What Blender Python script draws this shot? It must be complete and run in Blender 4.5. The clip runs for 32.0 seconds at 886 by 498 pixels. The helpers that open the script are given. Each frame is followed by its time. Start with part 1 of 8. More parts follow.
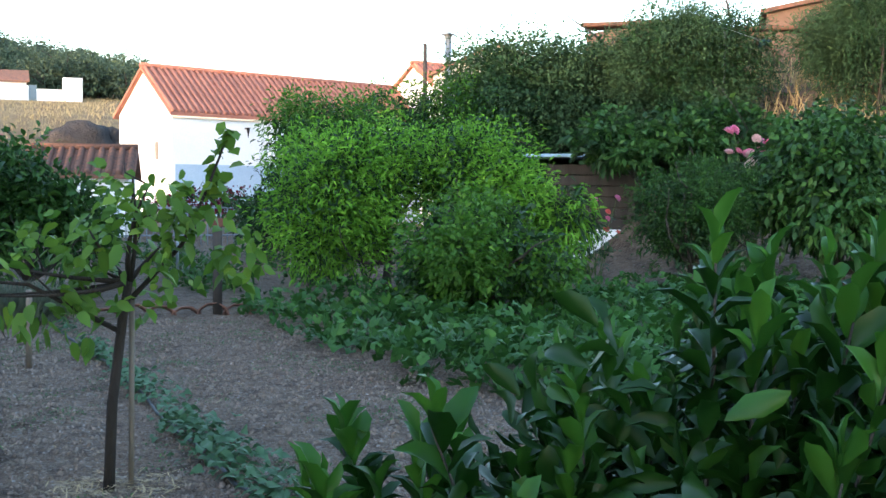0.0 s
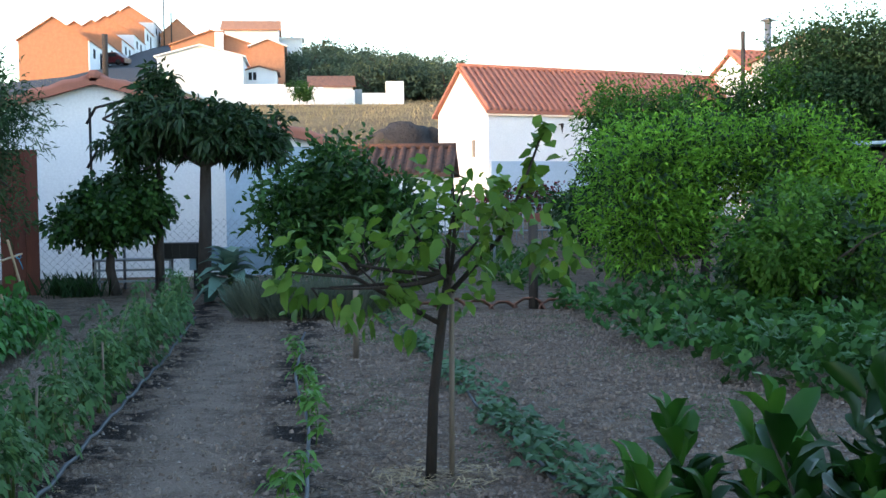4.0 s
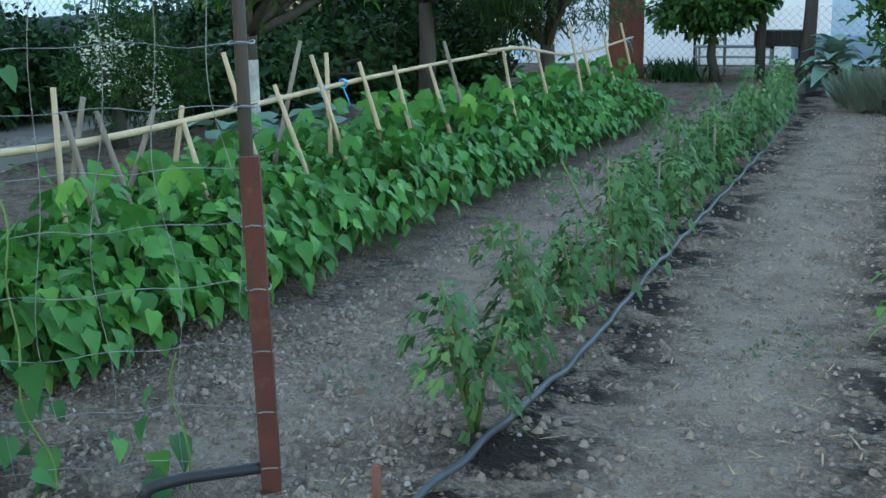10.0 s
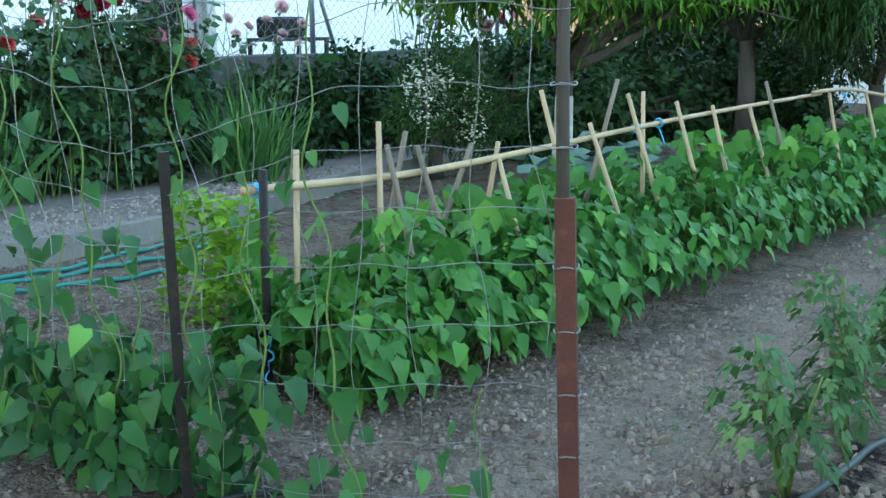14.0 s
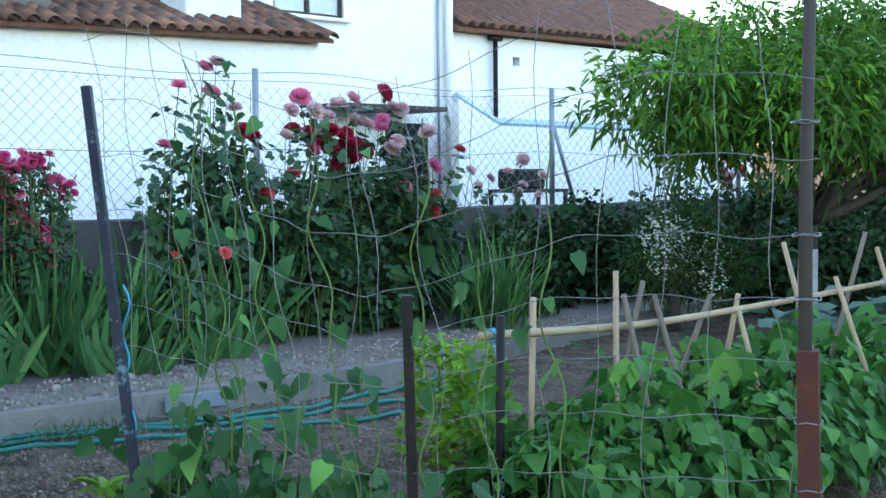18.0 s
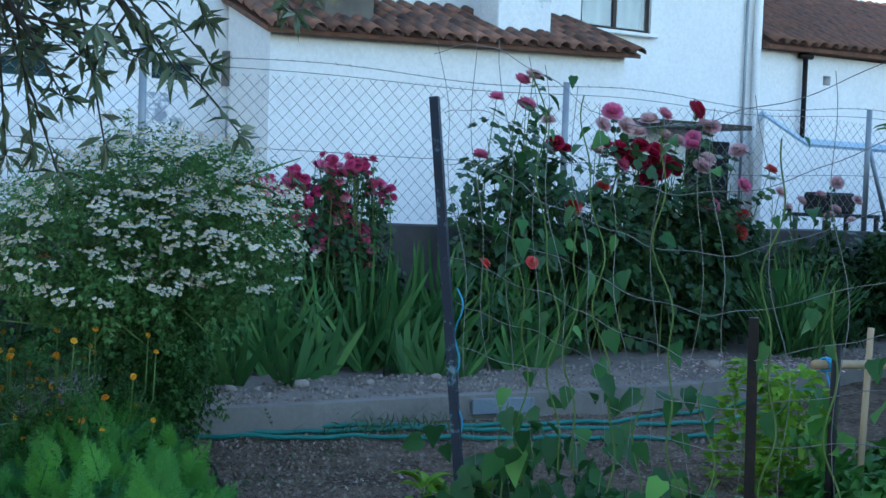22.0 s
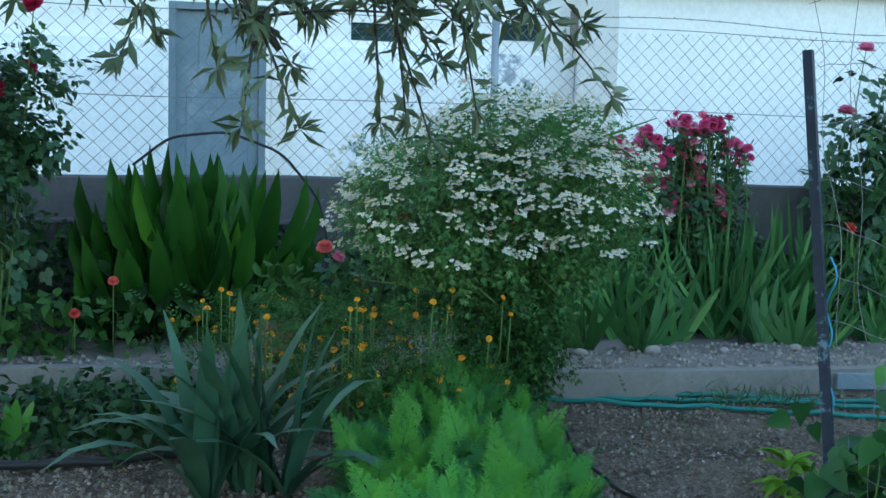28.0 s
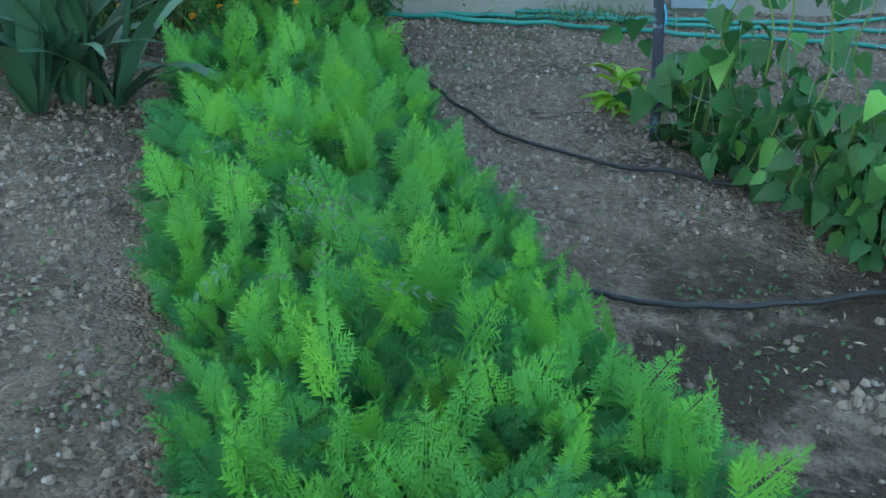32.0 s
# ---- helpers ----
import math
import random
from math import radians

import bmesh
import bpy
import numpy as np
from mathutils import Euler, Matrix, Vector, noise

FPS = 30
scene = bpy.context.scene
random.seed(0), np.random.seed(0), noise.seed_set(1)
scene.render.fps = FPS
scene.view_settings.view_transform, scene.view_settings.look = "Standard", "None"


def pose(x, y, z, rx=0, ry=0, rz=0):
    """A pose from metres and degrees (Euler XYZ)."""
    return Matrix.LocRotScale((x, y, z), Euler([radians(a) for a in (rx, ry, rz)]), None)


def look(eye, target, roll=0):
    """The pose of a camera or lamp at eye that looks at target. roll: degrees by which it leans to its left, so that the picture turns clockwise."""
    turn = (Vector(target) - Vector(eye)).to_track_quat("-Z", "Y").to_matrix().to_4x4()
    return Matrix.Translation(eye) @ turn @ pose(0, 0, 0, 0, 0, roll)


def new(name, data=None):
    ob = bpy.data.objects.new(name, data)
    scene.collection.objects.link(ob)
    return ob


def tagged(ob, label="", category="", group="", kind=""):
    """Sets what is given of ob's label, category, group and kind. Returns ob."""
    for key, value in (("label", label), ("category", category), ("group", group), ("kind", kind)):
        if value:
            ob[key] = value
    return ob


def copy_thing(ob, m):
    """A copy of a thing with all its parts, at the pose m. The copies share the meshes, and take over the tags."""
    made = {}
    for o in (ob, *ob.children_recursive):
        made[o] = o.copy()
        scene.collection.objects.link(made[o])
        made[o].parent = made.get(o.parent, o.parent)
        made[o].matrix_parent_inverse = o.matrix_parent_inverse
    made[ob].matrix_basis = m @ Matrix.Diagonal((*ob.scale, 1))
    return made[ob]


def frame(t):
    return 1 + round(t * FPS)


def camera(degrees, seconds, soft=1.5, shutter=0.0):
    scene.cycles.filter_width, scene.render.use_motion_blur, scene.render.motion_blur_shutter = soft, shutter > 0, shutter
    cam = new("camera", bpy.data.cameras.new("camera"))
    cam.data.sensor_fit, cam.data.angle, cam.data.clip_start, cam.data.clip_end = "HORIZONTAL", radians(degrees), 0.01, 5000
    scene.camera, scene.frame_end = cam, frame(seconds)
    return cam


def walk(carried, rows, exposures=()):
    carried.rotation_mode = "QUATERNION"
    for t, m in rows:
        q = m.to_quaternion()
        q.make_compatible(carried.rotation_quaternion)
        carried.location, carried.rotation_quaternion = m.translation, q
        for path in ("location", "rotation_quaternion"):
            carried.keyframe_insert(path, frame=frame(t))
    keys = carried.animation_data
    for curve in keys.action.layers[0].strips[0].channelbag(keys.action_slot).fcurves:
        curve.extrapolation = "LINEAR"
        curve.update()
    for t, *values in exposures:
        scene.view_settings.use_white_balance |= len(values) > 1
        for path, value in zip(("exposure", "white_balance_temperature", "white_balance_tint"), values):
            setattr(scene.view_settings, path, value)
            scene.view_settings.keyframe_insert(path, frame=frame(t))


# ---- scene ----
cam = camera(40.3, 32.0)
EXPOSURES = [(0.0, 3.25, 6400.0, 16.0), (3.5, 2.80, 6300.0, 16.0), (6.0, 3.41, 7000.0, 18.0), (8.5, 3.53, 7000.0, 18.0), (10.0, 3.65, 6900.0, 8.0), (12.0, 3.82, 6900.0, 4.0), (14.0, 3.92, 7000.0, 8.0), (17.0, 3.85, 6800.0, 16.0), (18.5, 3.27, 6500.0, 16.0), (20.0, 2.77, 6000.0, 14.0), (23.0, 2.67, 5950.0, 16.0), (25.0, 2.22, 5650.0, 18.0), (28.0, 3.07, 6400.0, 8.0), (30.0, 3.82, 6800.0, 8.0), (32.0, 3.87, 6800.0, 6.0)]
PATH = [
    (0, (-0.202, -0.004, 1.404), (0.524, 1.857, 1.311), 0.3),
    (0.5, (-0.196, 0.019, 1.402), (0.479, 1.898, 1.291), 0.2),
    (1, (-0.187, 0.043, 1.403), (0.421, 1.945, 1.286), -0.3),
    (1.5, (-0.19, 0.063, 1.403), (0.339, 1.989, 1.294), -0.2),
    (2, (-0.189, 0.082, 1.405), (0.267, 2.027, 1.311), 0.0),
    (2.5, (-0.188, 0.094, 1.401), (0.222, 2.049, 1.316), -0.1),
    (3, (-0.187, 0.103, 1.403), (0.17, 2.07, 1.328), -0.2),
    (3.5, (-0.188, 0.105, 1.395), (0.103, 2.082, 1.315), -0.4),
    (5.5, (-0.228, -0.037, 1.385), (-0.165, 1.948, 1.154), -1.8),
    (6, (-0.231, -0.06, 1.383), (-0.208, 1.919, 1.099), -2.0),
    (6.5, (-0.235, -0.068, 1.378), (-0.252, 1.904, 1.046), -1.7),
    (7, (-0.255, -0.084, 1.372), (-0.332, 1.88, 1.0), -0.9),
    (7.5, (-0.285, -0.101, 1.368), (-0.472, 1.846, 0.948), -0.7),
    (8, (-0.291, -0.085, 1.36), (-0.605, 1.836, 0.902), -1.4),
    (8.5, (-0.31, -0.06, 1.354), (-0.729, 1.839, 0.888), -0.9),
    (9, (-0.335, -0.045, 1.356), (-0.862, 1.828, 0.892), -0.4),
    (9.5, (-0.344, -0.039, 1.358), (-0.953, 1.813, 0.911), -0.7),
    (10, (-0.358, -0.028, 1.356), (-1.054, 1.797, 0.928), -0.8),
    (10.5, (-0.36, -0.023, 1.358), (-1.139, 1.772, 0.945), -1.1),
    (11, (-0.372, -0.014, 1.36), (-1.246, 1.739, 0.96), -0.9),
    (11.5, (-0.38, -0.01, 1.36), (-1.335, 1.7, 0.953), -0.8),
    (12, (-0.383, -0.011, 1.367), (-1.39, 1.669, 0.962), -0.9),
    (12.5, (-0.391, -0.001, 1.365), (-1.432, 1.659, 0.963), -0.6),
    (13, (-0.413, 0.012, 1.366), (-1.491, 1.647, 0.963), -0.4),
    (13.5, (-0.41, 0.012, 1.37), (-1.52, 1.628, 0.977), -0.5),
    (14, (-0.406, 0.008, 1.372), (-1.545, 1.61, 1.005), -0.6),
    (14.5, (-0.408, 0.007, 1.38), (-1.563, 1.606, 1.052), -0.6),
    (16.5, (-0.406, -0.009, 1.363), (-1.641, 1.554, 1.188), 0.3),
    (17, (-0.368, -0.01, 1.363), (-1.669, 1.502, 1.219), -0.4),
    (17.5, (-0.368, -0.008, 1.365), (-1.73, 1.452, 1.246), -0.4),
    (18, (-0.378, -0.03, 1.368), (-1.827, 1.343, 1.251), -0.5),
    (18.5, (-0.381, -0.069, 1.378), (-1.887, 1.244, 1.282), -1.2),
    (19, (-0.385, -0.098, 1.381), (-1.938, 1.16, 1.308), -0.4),
    (19.5, (-0.405, -0.102, 1.375), (-1.992, 1.113, 1.306), -0.2),
    (20, (-0.421, -0.111, 1.375), (-2.044, 1.055, 1.307), 0.4),
    (20.5, (-0.426, -0.139, 1.373), (-2.073, 0.993, 1.302), 1.1),
    (21, (-0.433, -0.158, 1.369), (-2.106, 0.935, 1.293), 1.4),
    (21.5, (-0.452, -0.181, 1.368), (-2.145, 0.88, 1.277), 1.7),
    (22, (-0.467, -0.215, 1.369), (-2.191, 0.793, 1.268), 2.0),
    (22.5, (-0.48, -0.235, 1.374), (-2.236, 0.717, 1.28), 2.3),
    (23, (-0.45, -0.279, 1.375), (-2.233, 0.623, 1.298), 2.0),
    (23.5, (-0.416, -0.318, 1.37), (-2.22, 0.542, 1.302), 1.2),
    (24, (-0.412, -0.313, 1.377), (-2.244, 0.488, 1.326), 0.7),
    (24.5, (-0.414, -0.326, 1.383), (-2.276, 0.404, 1.363), 0.4),
    (25, (-0.427, -0.347, 1.379), (-2.312, 0.322, 1.379), 0.9),
    (25.5, (-0.446, -0.366, 1.376), (-2.352, 0.238, 1.372), 1.2),
    (27.5, (-0.603, -0.236, 1.385), (-2.541, 0.236, 1.238), 1.2),
    (28, (-0.619, -0.227, 1.379), (-2.549, 0.265, 1.194), 1.4),
    (28.5, (-0.613, -0.22, 1.373), (-2.524, 0.317, 1.13), 1.4),
    (29, (-0.625, -0.211, 1.37), (-2.505, 0.38, 1.031), 0.6),
    (29.5, (-0.631, -0.203, 1.366), (-2.481, 0.433, 0.948), 0.9),
    (30, (-0.632, -0.202, 1.365), (-2.452, 0.465, 0.872), 1.9),
    (30.5, (-0.628, -0.202, 1.361), (-2.422, 0.484, 0.804), 2.2),
    (31, (-0.628, -0.199, 1.359), (-2.388, 0.51, 0.728), 2.6),
    (31.5, (-0.627, -0.199, 1.359), (-2.355, 0.522, 0.656), 3.3),
    (32, (-0.63, -0.202, 1.352), (-2.329, 0.511, 0.575), 4.0),
]
walk(cam, [(t, look(eye, target, roll)) for t, eye, target, roll in PATH], EXPOSURES)

# ---- world and light ----
SUN_FROM = Vector((-0.86, -0.50, 0.125)).normalized()
world = bpy.data.worlds.new("evening_sky")
scene.world = world
world.use_nodes = True
wn = world.node_tree.nodes
sky = wn.new("ShaderNodeTexSky")
sky.sky_type, sky.sun_disc = "NISHITA", False
sky.sun_elevation = math.asin(SUN_FROM.z)
sky.sun_rotation = math.atan2(SUN_FROM.x, SUN_FROM.y)
sky.air_density, sky.dust_density, sky.ozone_density = 1.0, 0.8, 1.7
world.node_tree.links.new(sky.outputs["Color"], wn["Background"].inputs["Color"])
wn["Background"].inputs["Strength"].default_value = 0.15
sun = new("sun", bpy.data.lights.new("sun", "SUN"))
sun.data.energy, sun.data.angle, sun.data.color = 0.45, radians(0.6), (1.0, 0.66, 0.42)
sun.matrix_world = look(SUN_FROM * 50, (0, 0, 0))

# ---- materials ----


def nodes_of(name):
    m = bpy.data.materials.new(name)
    m.use_nodes = True
    nt = m.node_tree
    return m, nt, nt.nodes["Principled BSDF"]


def mixer(nt, fac, a, b):
    """A colour between a and b by the socket fac; a and b may be sockets or colours."""
    n = nt.nodes.new("ShaderNodeMix")
    n.data_type = "RGBA"
    nt.links.new(fac, n.inputs[0])
    for sock, v in ((n.inputs[6], a), (n.inputs[7], b)):
        if isinstance(v, bpy.types.NodeSocket):
            nt.links.new(v, sock)
        else:
            sock.default_value = (*v[:3], 1)
    return n.outputs[2]


def ramp(nt, src, lo, hi):
    n = nt.nodes.new("ShaderNodeMapRange")
    n.inputs["From Min"].default_value, n.inputs["From Max"].default_value = lo, hi
    nt.links.new(src, n.inputs["Value"])
    return n.outputs["Result"]


def noise_of(nt, scale, detail=4.0, rough=0.6, space="Object", stretch=None):
    tc = nt.nodes.new("ShaderNodeTexCoord")
    n = nt.nodes.new("ShaderNodeTexNoise")
    n.inputs["Scale"].default_value, n.inputs["Detail"].default_value, n.inputs["Roughness"].default_value = scale, detail, rough
    src = tc.outputs[space]
    if stretch:
        mp = nt.nodes.new("ShaderNodeMapping")
        mp.inputs["Scale"].default_value = stretch
        nt.links.new(src, mp.inputs["Vector"])
        src = mp.outputs["Vector"]
    nt.links.new(src, n.inputs["Vector"])
    return n.outputs["Fac"]


def bumped(nt, bsdf, src, strength, distance=0.01):
    b = nt.nodes.new("ShaderNodeBump")
    b.inputs["Strength"].default_value, b.inputs["Distance"].default_value = strength, distance
    nt.links.new(src, b.inputs["Height"])
    nt.links.new(b.outputs["Normal"], bsdf.inputs["Normal"])


def surface(name, a, b, rough=0.8, big=1.5, fine=30.0, stain=None, stain_at=(0.55, 0.7), metal=0.0, bump=0.4, depth=0.006, stretch=None, per_object=0.0):
    """A mottled surface: two colours by coarse noise, fine grain in relief, and stains where given."""
    m, nt, p = nodes_of(name)
    coarse, grain = noise_of(nt, big, 5, 0.65, stretch=stretch), noise_of(nt, fine, 4, 0.7, stretch=stretch)
    col = mixer(nt, ramp(nt, coarse, 0.3, 0.7), a, b)
    col = mixer(nt, ramp(nt, grain, 0.35, 1.3), col, [v * 0.6 for v in a])
    if stain:
        col = mixer(nt, ramp(nt, noise_of(nt, big * 0.8, 8, 0.75), *stain_at), col, stain)
    if per_object:
        info = nt.nodes.new("ShaderNodeObjectInfo")
        hsv = nt.nodes.new("ShaderNodeHueSaturation")
        r = ramp(nt, info.outputs["Random"], 0, 1)
        r.node.inputs["To Min"].default_value, r.node.inputs["To Max"].default_value = 1 - per_object, 1 + per_object
        nt.links.new(r, hsv.inputs["Value"])
        nt.links.new(col, hsv.inputs["Color"])
        col = hsv.outputs["Color"]
    nt.links.new(col, p.inputs["Base Color"])
    p.inputs["Roughness"].default_value, p.inputs["Metallic"].default_value = rough, metal
    p.inputs["Specular IOR Level"].default_value = 0.2
    bumped(nt, p, grain, bump, depth)
    return m


def foliage(name, a, b, c=None, rough=0.5, through_light=0.25, spec=0.2, whole=False):
    """Leaves: each one its own mix of a and b (a few of c), thin enough to let light through."""
    m, nt, p = nodes_of(name)
    if whole:
        rnd = nt.nodes.new("ShaderNodeObjectInfo").outputs["Random"]
    else:
        shade = nt.nodes.new("ShaderNodeAttribute")
        shade.attribute_name = "shade"
        rnd = shade.outputs["Fac"]
    col = mixer(nt, rnd, a, b)
    if c:
        col = mixer(nt, ramp(nt, rnd, 0.86, 1.0), col, c)
    # broad noise darkens patches: uneven leaf tone, deepened to suggest shade in crowns
    col = mixer(nt, ramp(nt, noise_of(nt, 2.2, 3), 0.3, 0.75), col, [0.5 * (u + v) * 0.6 for u, v in zip(a, b)])
    nt.links.new(col, p.inputs["Base Color"])
    p.inputs["Roughness"].default_value, p.inputs["Specular IOR Level"].default_value = rough, spec
    tr, mx = nt.nodes.new("ShaderNodeBsdfTranslucent"), nt.nodes.new("ShaderNodeMixShader")
    nt.links.new(col, tr.inputs["Color"])
    mx.inputs[0].default_value = through_light
    nt.links.new(p.outputs[0], mx.inputs[1])
    nt.links.new(tr.outputs[0], mx.inputs[2])
    nt.links.new(mx.outputs[0], nt.nodes["Material Output"].inputs["Surface"])
    return m


def soil_material():
    m, nt, p = nodes_of("garden_soil")
    coarse, mid, grain = noise_of(nt, 0.35, 5, 0.6), noise_of(nt, 3.2, 8, 0.72), noise_of(nt, 42, 5, 0.75)
    col = mixer(nt, ramp(nt, coarse, 0.35, 0.65), (0.195, 0.135, 0.095), (0.275, 0.203, 0.152))
    col = mixer(nt, ramp(nt, mid, 0.44, 0.62), col, (0.080, 0.056, 0.042))
    col = mixer(nt, ramp(nt, noise_of(nt, 11.0, 6, 0.75), 0.54, 0.66), col, (0.315, 0.245, 0.188))
    col = mixer(nt, ramp(nt, grain, 0.5, 0.9), col, (0.305, 0.235, 0.18))
    # crumbs: small cells, a few of them pale grit and some dark
    lumps_out = []
    for scale, lo, hi in ((70, 0.88, 0.95), (30, 0.93, 0.97)):
        cells = nt.nodes.new("ShaderNodeTexVoronoi")
        cells.inputs["Scale"].default_value = scale
        where = nt.nodes.new("ShaderNodeTexCoord")
        nt.links.new(where.outputs["Object"], cells.inputs["Vector"])
        pick = nt.nodes.new("ShaderNodeSeparateColor")
        nt.links.new(cells.outputs["Color"], pick.inputs[0])
        col = mixer(nt, ramp(nt, pick.outputs[0], lo, hi), col, (0.27, 0.225, 0.185))
        col = mixer(nt, ramp(nt, pick.outputs[1], 0.75, 1.3), col, (0.08, 0.056, 0.042))
        lumps_out.append(ramp(nt, cells.outputs["Distance"], 0.7, 0.0))
    tc, sep = nt.nodes.new("ShaderNodeTexCoord"), nt.nodes.new("ShaderNodeSeparateXYZ")
    nt.links.new(tc.outputs["Object"], sep.inputs[0])

    def band(at, half, soft):
        """1 near x = at, falling to 0."""
        s, ab = nt.nodes.new("ShaderNodeMath"), nt.nodes.new("ShaderNodeMath")
        s.operation, ab.operation = "SUBTRACT", "ABSOLUTE"
        s.inputs[1].default_value = at
        nt.links.new(sep.outputs["X"], s.inputs[0])
        nt.links.new(s.outputs[0], ab.inputs[0])
        return ramp(nt, ab.outputs[0], half + soft, half)

    def times(u, v):
        n = nt.nodes.new("ShaderNodeMath")
        n.operation = "MULTIPLY"
        nt.links.new(u, n.inputs[0])
        nt.links.new(v, n.inputs[1])
        return n.outputs[0]

    # trodden paths between the rows
    for at in (-0.85, -2.15):
        col = mixer(nt, times(band(at, 0.12, 0.32), ramp(nt, mid, 0.75, 0.4)), col, (0.30, 0.232, 0.182))
    # damp earth beside the two drip hoses
    for at in (-1.36, -0.26):
        wet = times(times(band(at, 0.10, 0.20), ramp(nt, noise_of(nt, 2.3, 7, 0.7), 0.475, 0.53)), ramp(nt, sep.outputs["Y"], 2.4, 2.8))
        col = mixer(nt, wet, col, (0.022, 0.016, 0.013))
    # watered earth round the foot of the wire net
    gap, spot = nt.nodes.new("ShaderNodeVectorMath"), (-2.55, 1.75, 0.0)
    gap.operation = "DISTANCE"
    gap.inputs[1].default_value = spot
    nt.links.new(tc.outputs["Object"], gap.inputs[0])
    col = mixer(nt, times(ramp(nt, gap.outputs["Value"], 1.15, 0.6), ramp(nt, noise_of(nt, 3.1, 7, 0.7), 0.36, 0.52)), col, (0.062, 0.043, 0.032))
    # dry grass on the hills past the village edge
    far = ramp(nt, sep.outputs["Y"], 30, 44)
    dry = mixer(nt, ramp(nt, noise_of(nt, 0.12, 6, 0.7), 0.42, 0.62), (0.34, 0.25, 0.13), (0.20, 0.15, 0.09))
    col = mixer(nt, far, col, dry)
    nt.links.new(col, p.inputs["Base Color"])
    p.inputs["Roughness"].default_value = 0.95
    p.inputs["Specular IOR Level"].default_value = 0.15
    add = nt.nodes.new("ShaderNodeMath")
    nt.links.new(mid, add.inputs[0])
    nt.links.new(grain, add.inputs[1])
    crumb = nt.nodes.new("ShaderNodeMath")
    nt.links.new(lumps_out[0], crumb.inputs[0])
    nt.links.new(lumps_out[1], crumb.inputs[1])
    total = nt.nodes.new("ShaderNodeMath")
    nt.links.new(add.outputs[0], total.inputs[0])
    nt.links.new(crumb.outputs[0], total.inputs[1])
    bumped(nt, p, total.outputs[0], 1.0, 0.04)
    return m


SOIL = soil_material()
GRAVEL = surface("gravel", (0.19, 0.16, 0.14), (0.29, 0.25, 0.22), 0.95, 3, 70, bump=0.9, depth=0.02)


def rubble(name, a, b):
    """Loose stones or clods, each its own shade."""
    m, nt, p = nodes_of(name)
    geo = nt.nodes.new("ShaderNodeNewGeometry")
    col = mixer(nt, geo.outputs["Random Per Island"], a, b)
    grain = noise_of(nt, 60, 4, 0.7)
    col = mixer(nt, ramp(nt, grain, 0.35, 1.2), col, [v * 0.6 for v in a])
    nt.links.new(col, p.inputs["Base Color"])
    p.inputs["Roughness"].default_value, p.inputs["Specular IOR Level"].default_value = 0.95, 0.2
    bumped(nt, p, grain, 0.5, 0.004)
    return m


STONE = rubble("pale_stone", (0.13, 0.105, 0.088), (0.34, 0.295, 0.26))
CLOD = rubble("dry_clod", (0.115, 0.083, 0.062), (0.24, 0.187, 0.15))
CONCRETE = surface("old_concrete", (0.24, 0.222, 0.20), (0.15, 0.138, 0.125), 0.9, 2.5, 40, stain=(0.12, 0.112, 0.10))
DARK_WALL = surface("weathered_cement", (0.12, 0.115, 0.117), (0.075, 0.073, 0.075), 0.92, 2.2, 35, stain=(0.07, 0.07, 0.068), bump=0.7)
WHITE = surface("limewash", (0.86, 0.86, 0.85), (0.79, 0.80, 0.81), 0.85, 0.8, 25, stain=(0.60, 0.61, 0.62), stain_at=(0.62, 0.8), bump=0.25)
WHITE_WORN = surface("peeling_limewash", (0.84, 0.85, 0.85), (0.74, 0.76, 0.78), 0.9, 1.2, 20, stain=(0.30, 0.34, 0.39), stain_at=(0.585, 0.63), bump=0.6, depth=0.015)
PALE_BLUE = surface("pale_blue_limewash", (0.44, 0.57, 0.68), (0.36, 0.48, 0.60), 0.85, 1.0, 25, bump=0.25)
ROOF_OLD = surface("weathered_tile", (0.27, 0.125, 0.08), (0.13, 0.078, 0.06), 0.9, 6, 40, stain=(0.055, 0.05, 0.045), stain_at=(0.5, 0.72), per_object=0.35)
ROOF_RED = surface("red_tile", (0.44, 0.18, 0.125), (0.33, 0.135, 0.095), 0.85, 1.2, 30)
TERRACOTTA = surface("terracotta", (0.24, 0.12, 0.085), (0.17, 0.09, 0.07), 0.9, 5, 40)
CHIMNEY_DARK = surface("sooty_render", (0.17, 0.15, 0.125), (0.10, 0.09, 0.08), 0.95, 3, 30, stain=(0.2, 0.17, 0.08))
BRICK = surface("brick_wall", (0.52, 0.25, 0.14), (0.40, 0.19, 0.11), 0.9, 3, 25)
CREAM = surface("cream_render", (0.60, 0.57, 0.51), (0.50, 0.47, 0.42), 0.9, 0.8, 20, stain=(0.36, 0.33, 0.29))
EARTH_WALL = surface("earth_wall", (0.20, 0.13, 0.095), (0.14, 0.09, 0.065), 0.95, 2, 25)
GREY_PAINT = surface("blue_grey_door_paint", (0.17, 0.235, 0.28), (0.13, 0.18, 0.225), 0.6, 3, 40, stain=(0.22, 0.27, 0.30))
GREEN_SHUTTER = surface("dark_green_paint", (0.012, 0.05, 0.05), (0.01, 0.035, 0.04), 0.5, 3, 40)
GALV = surface("galvanised_steel", (0.30, 0.34, 0.37), (0.22, 0.25, 0.28), 0.5, 6, 60, metal=0.6)
WIRE = surface("galvanised_wire", (0.25, 0.26, 0.27), (0.15, 0.155, 0.16), 0.5, 12, 90, metal=0.7, bump=0.1)
RUST = surface("rusty_red_steel", (0.09, 0.028, 0.021), (0.055, 0.02, 0.017), 0.65, 9, 80, stain=(0.15, 0.06, 0.035))
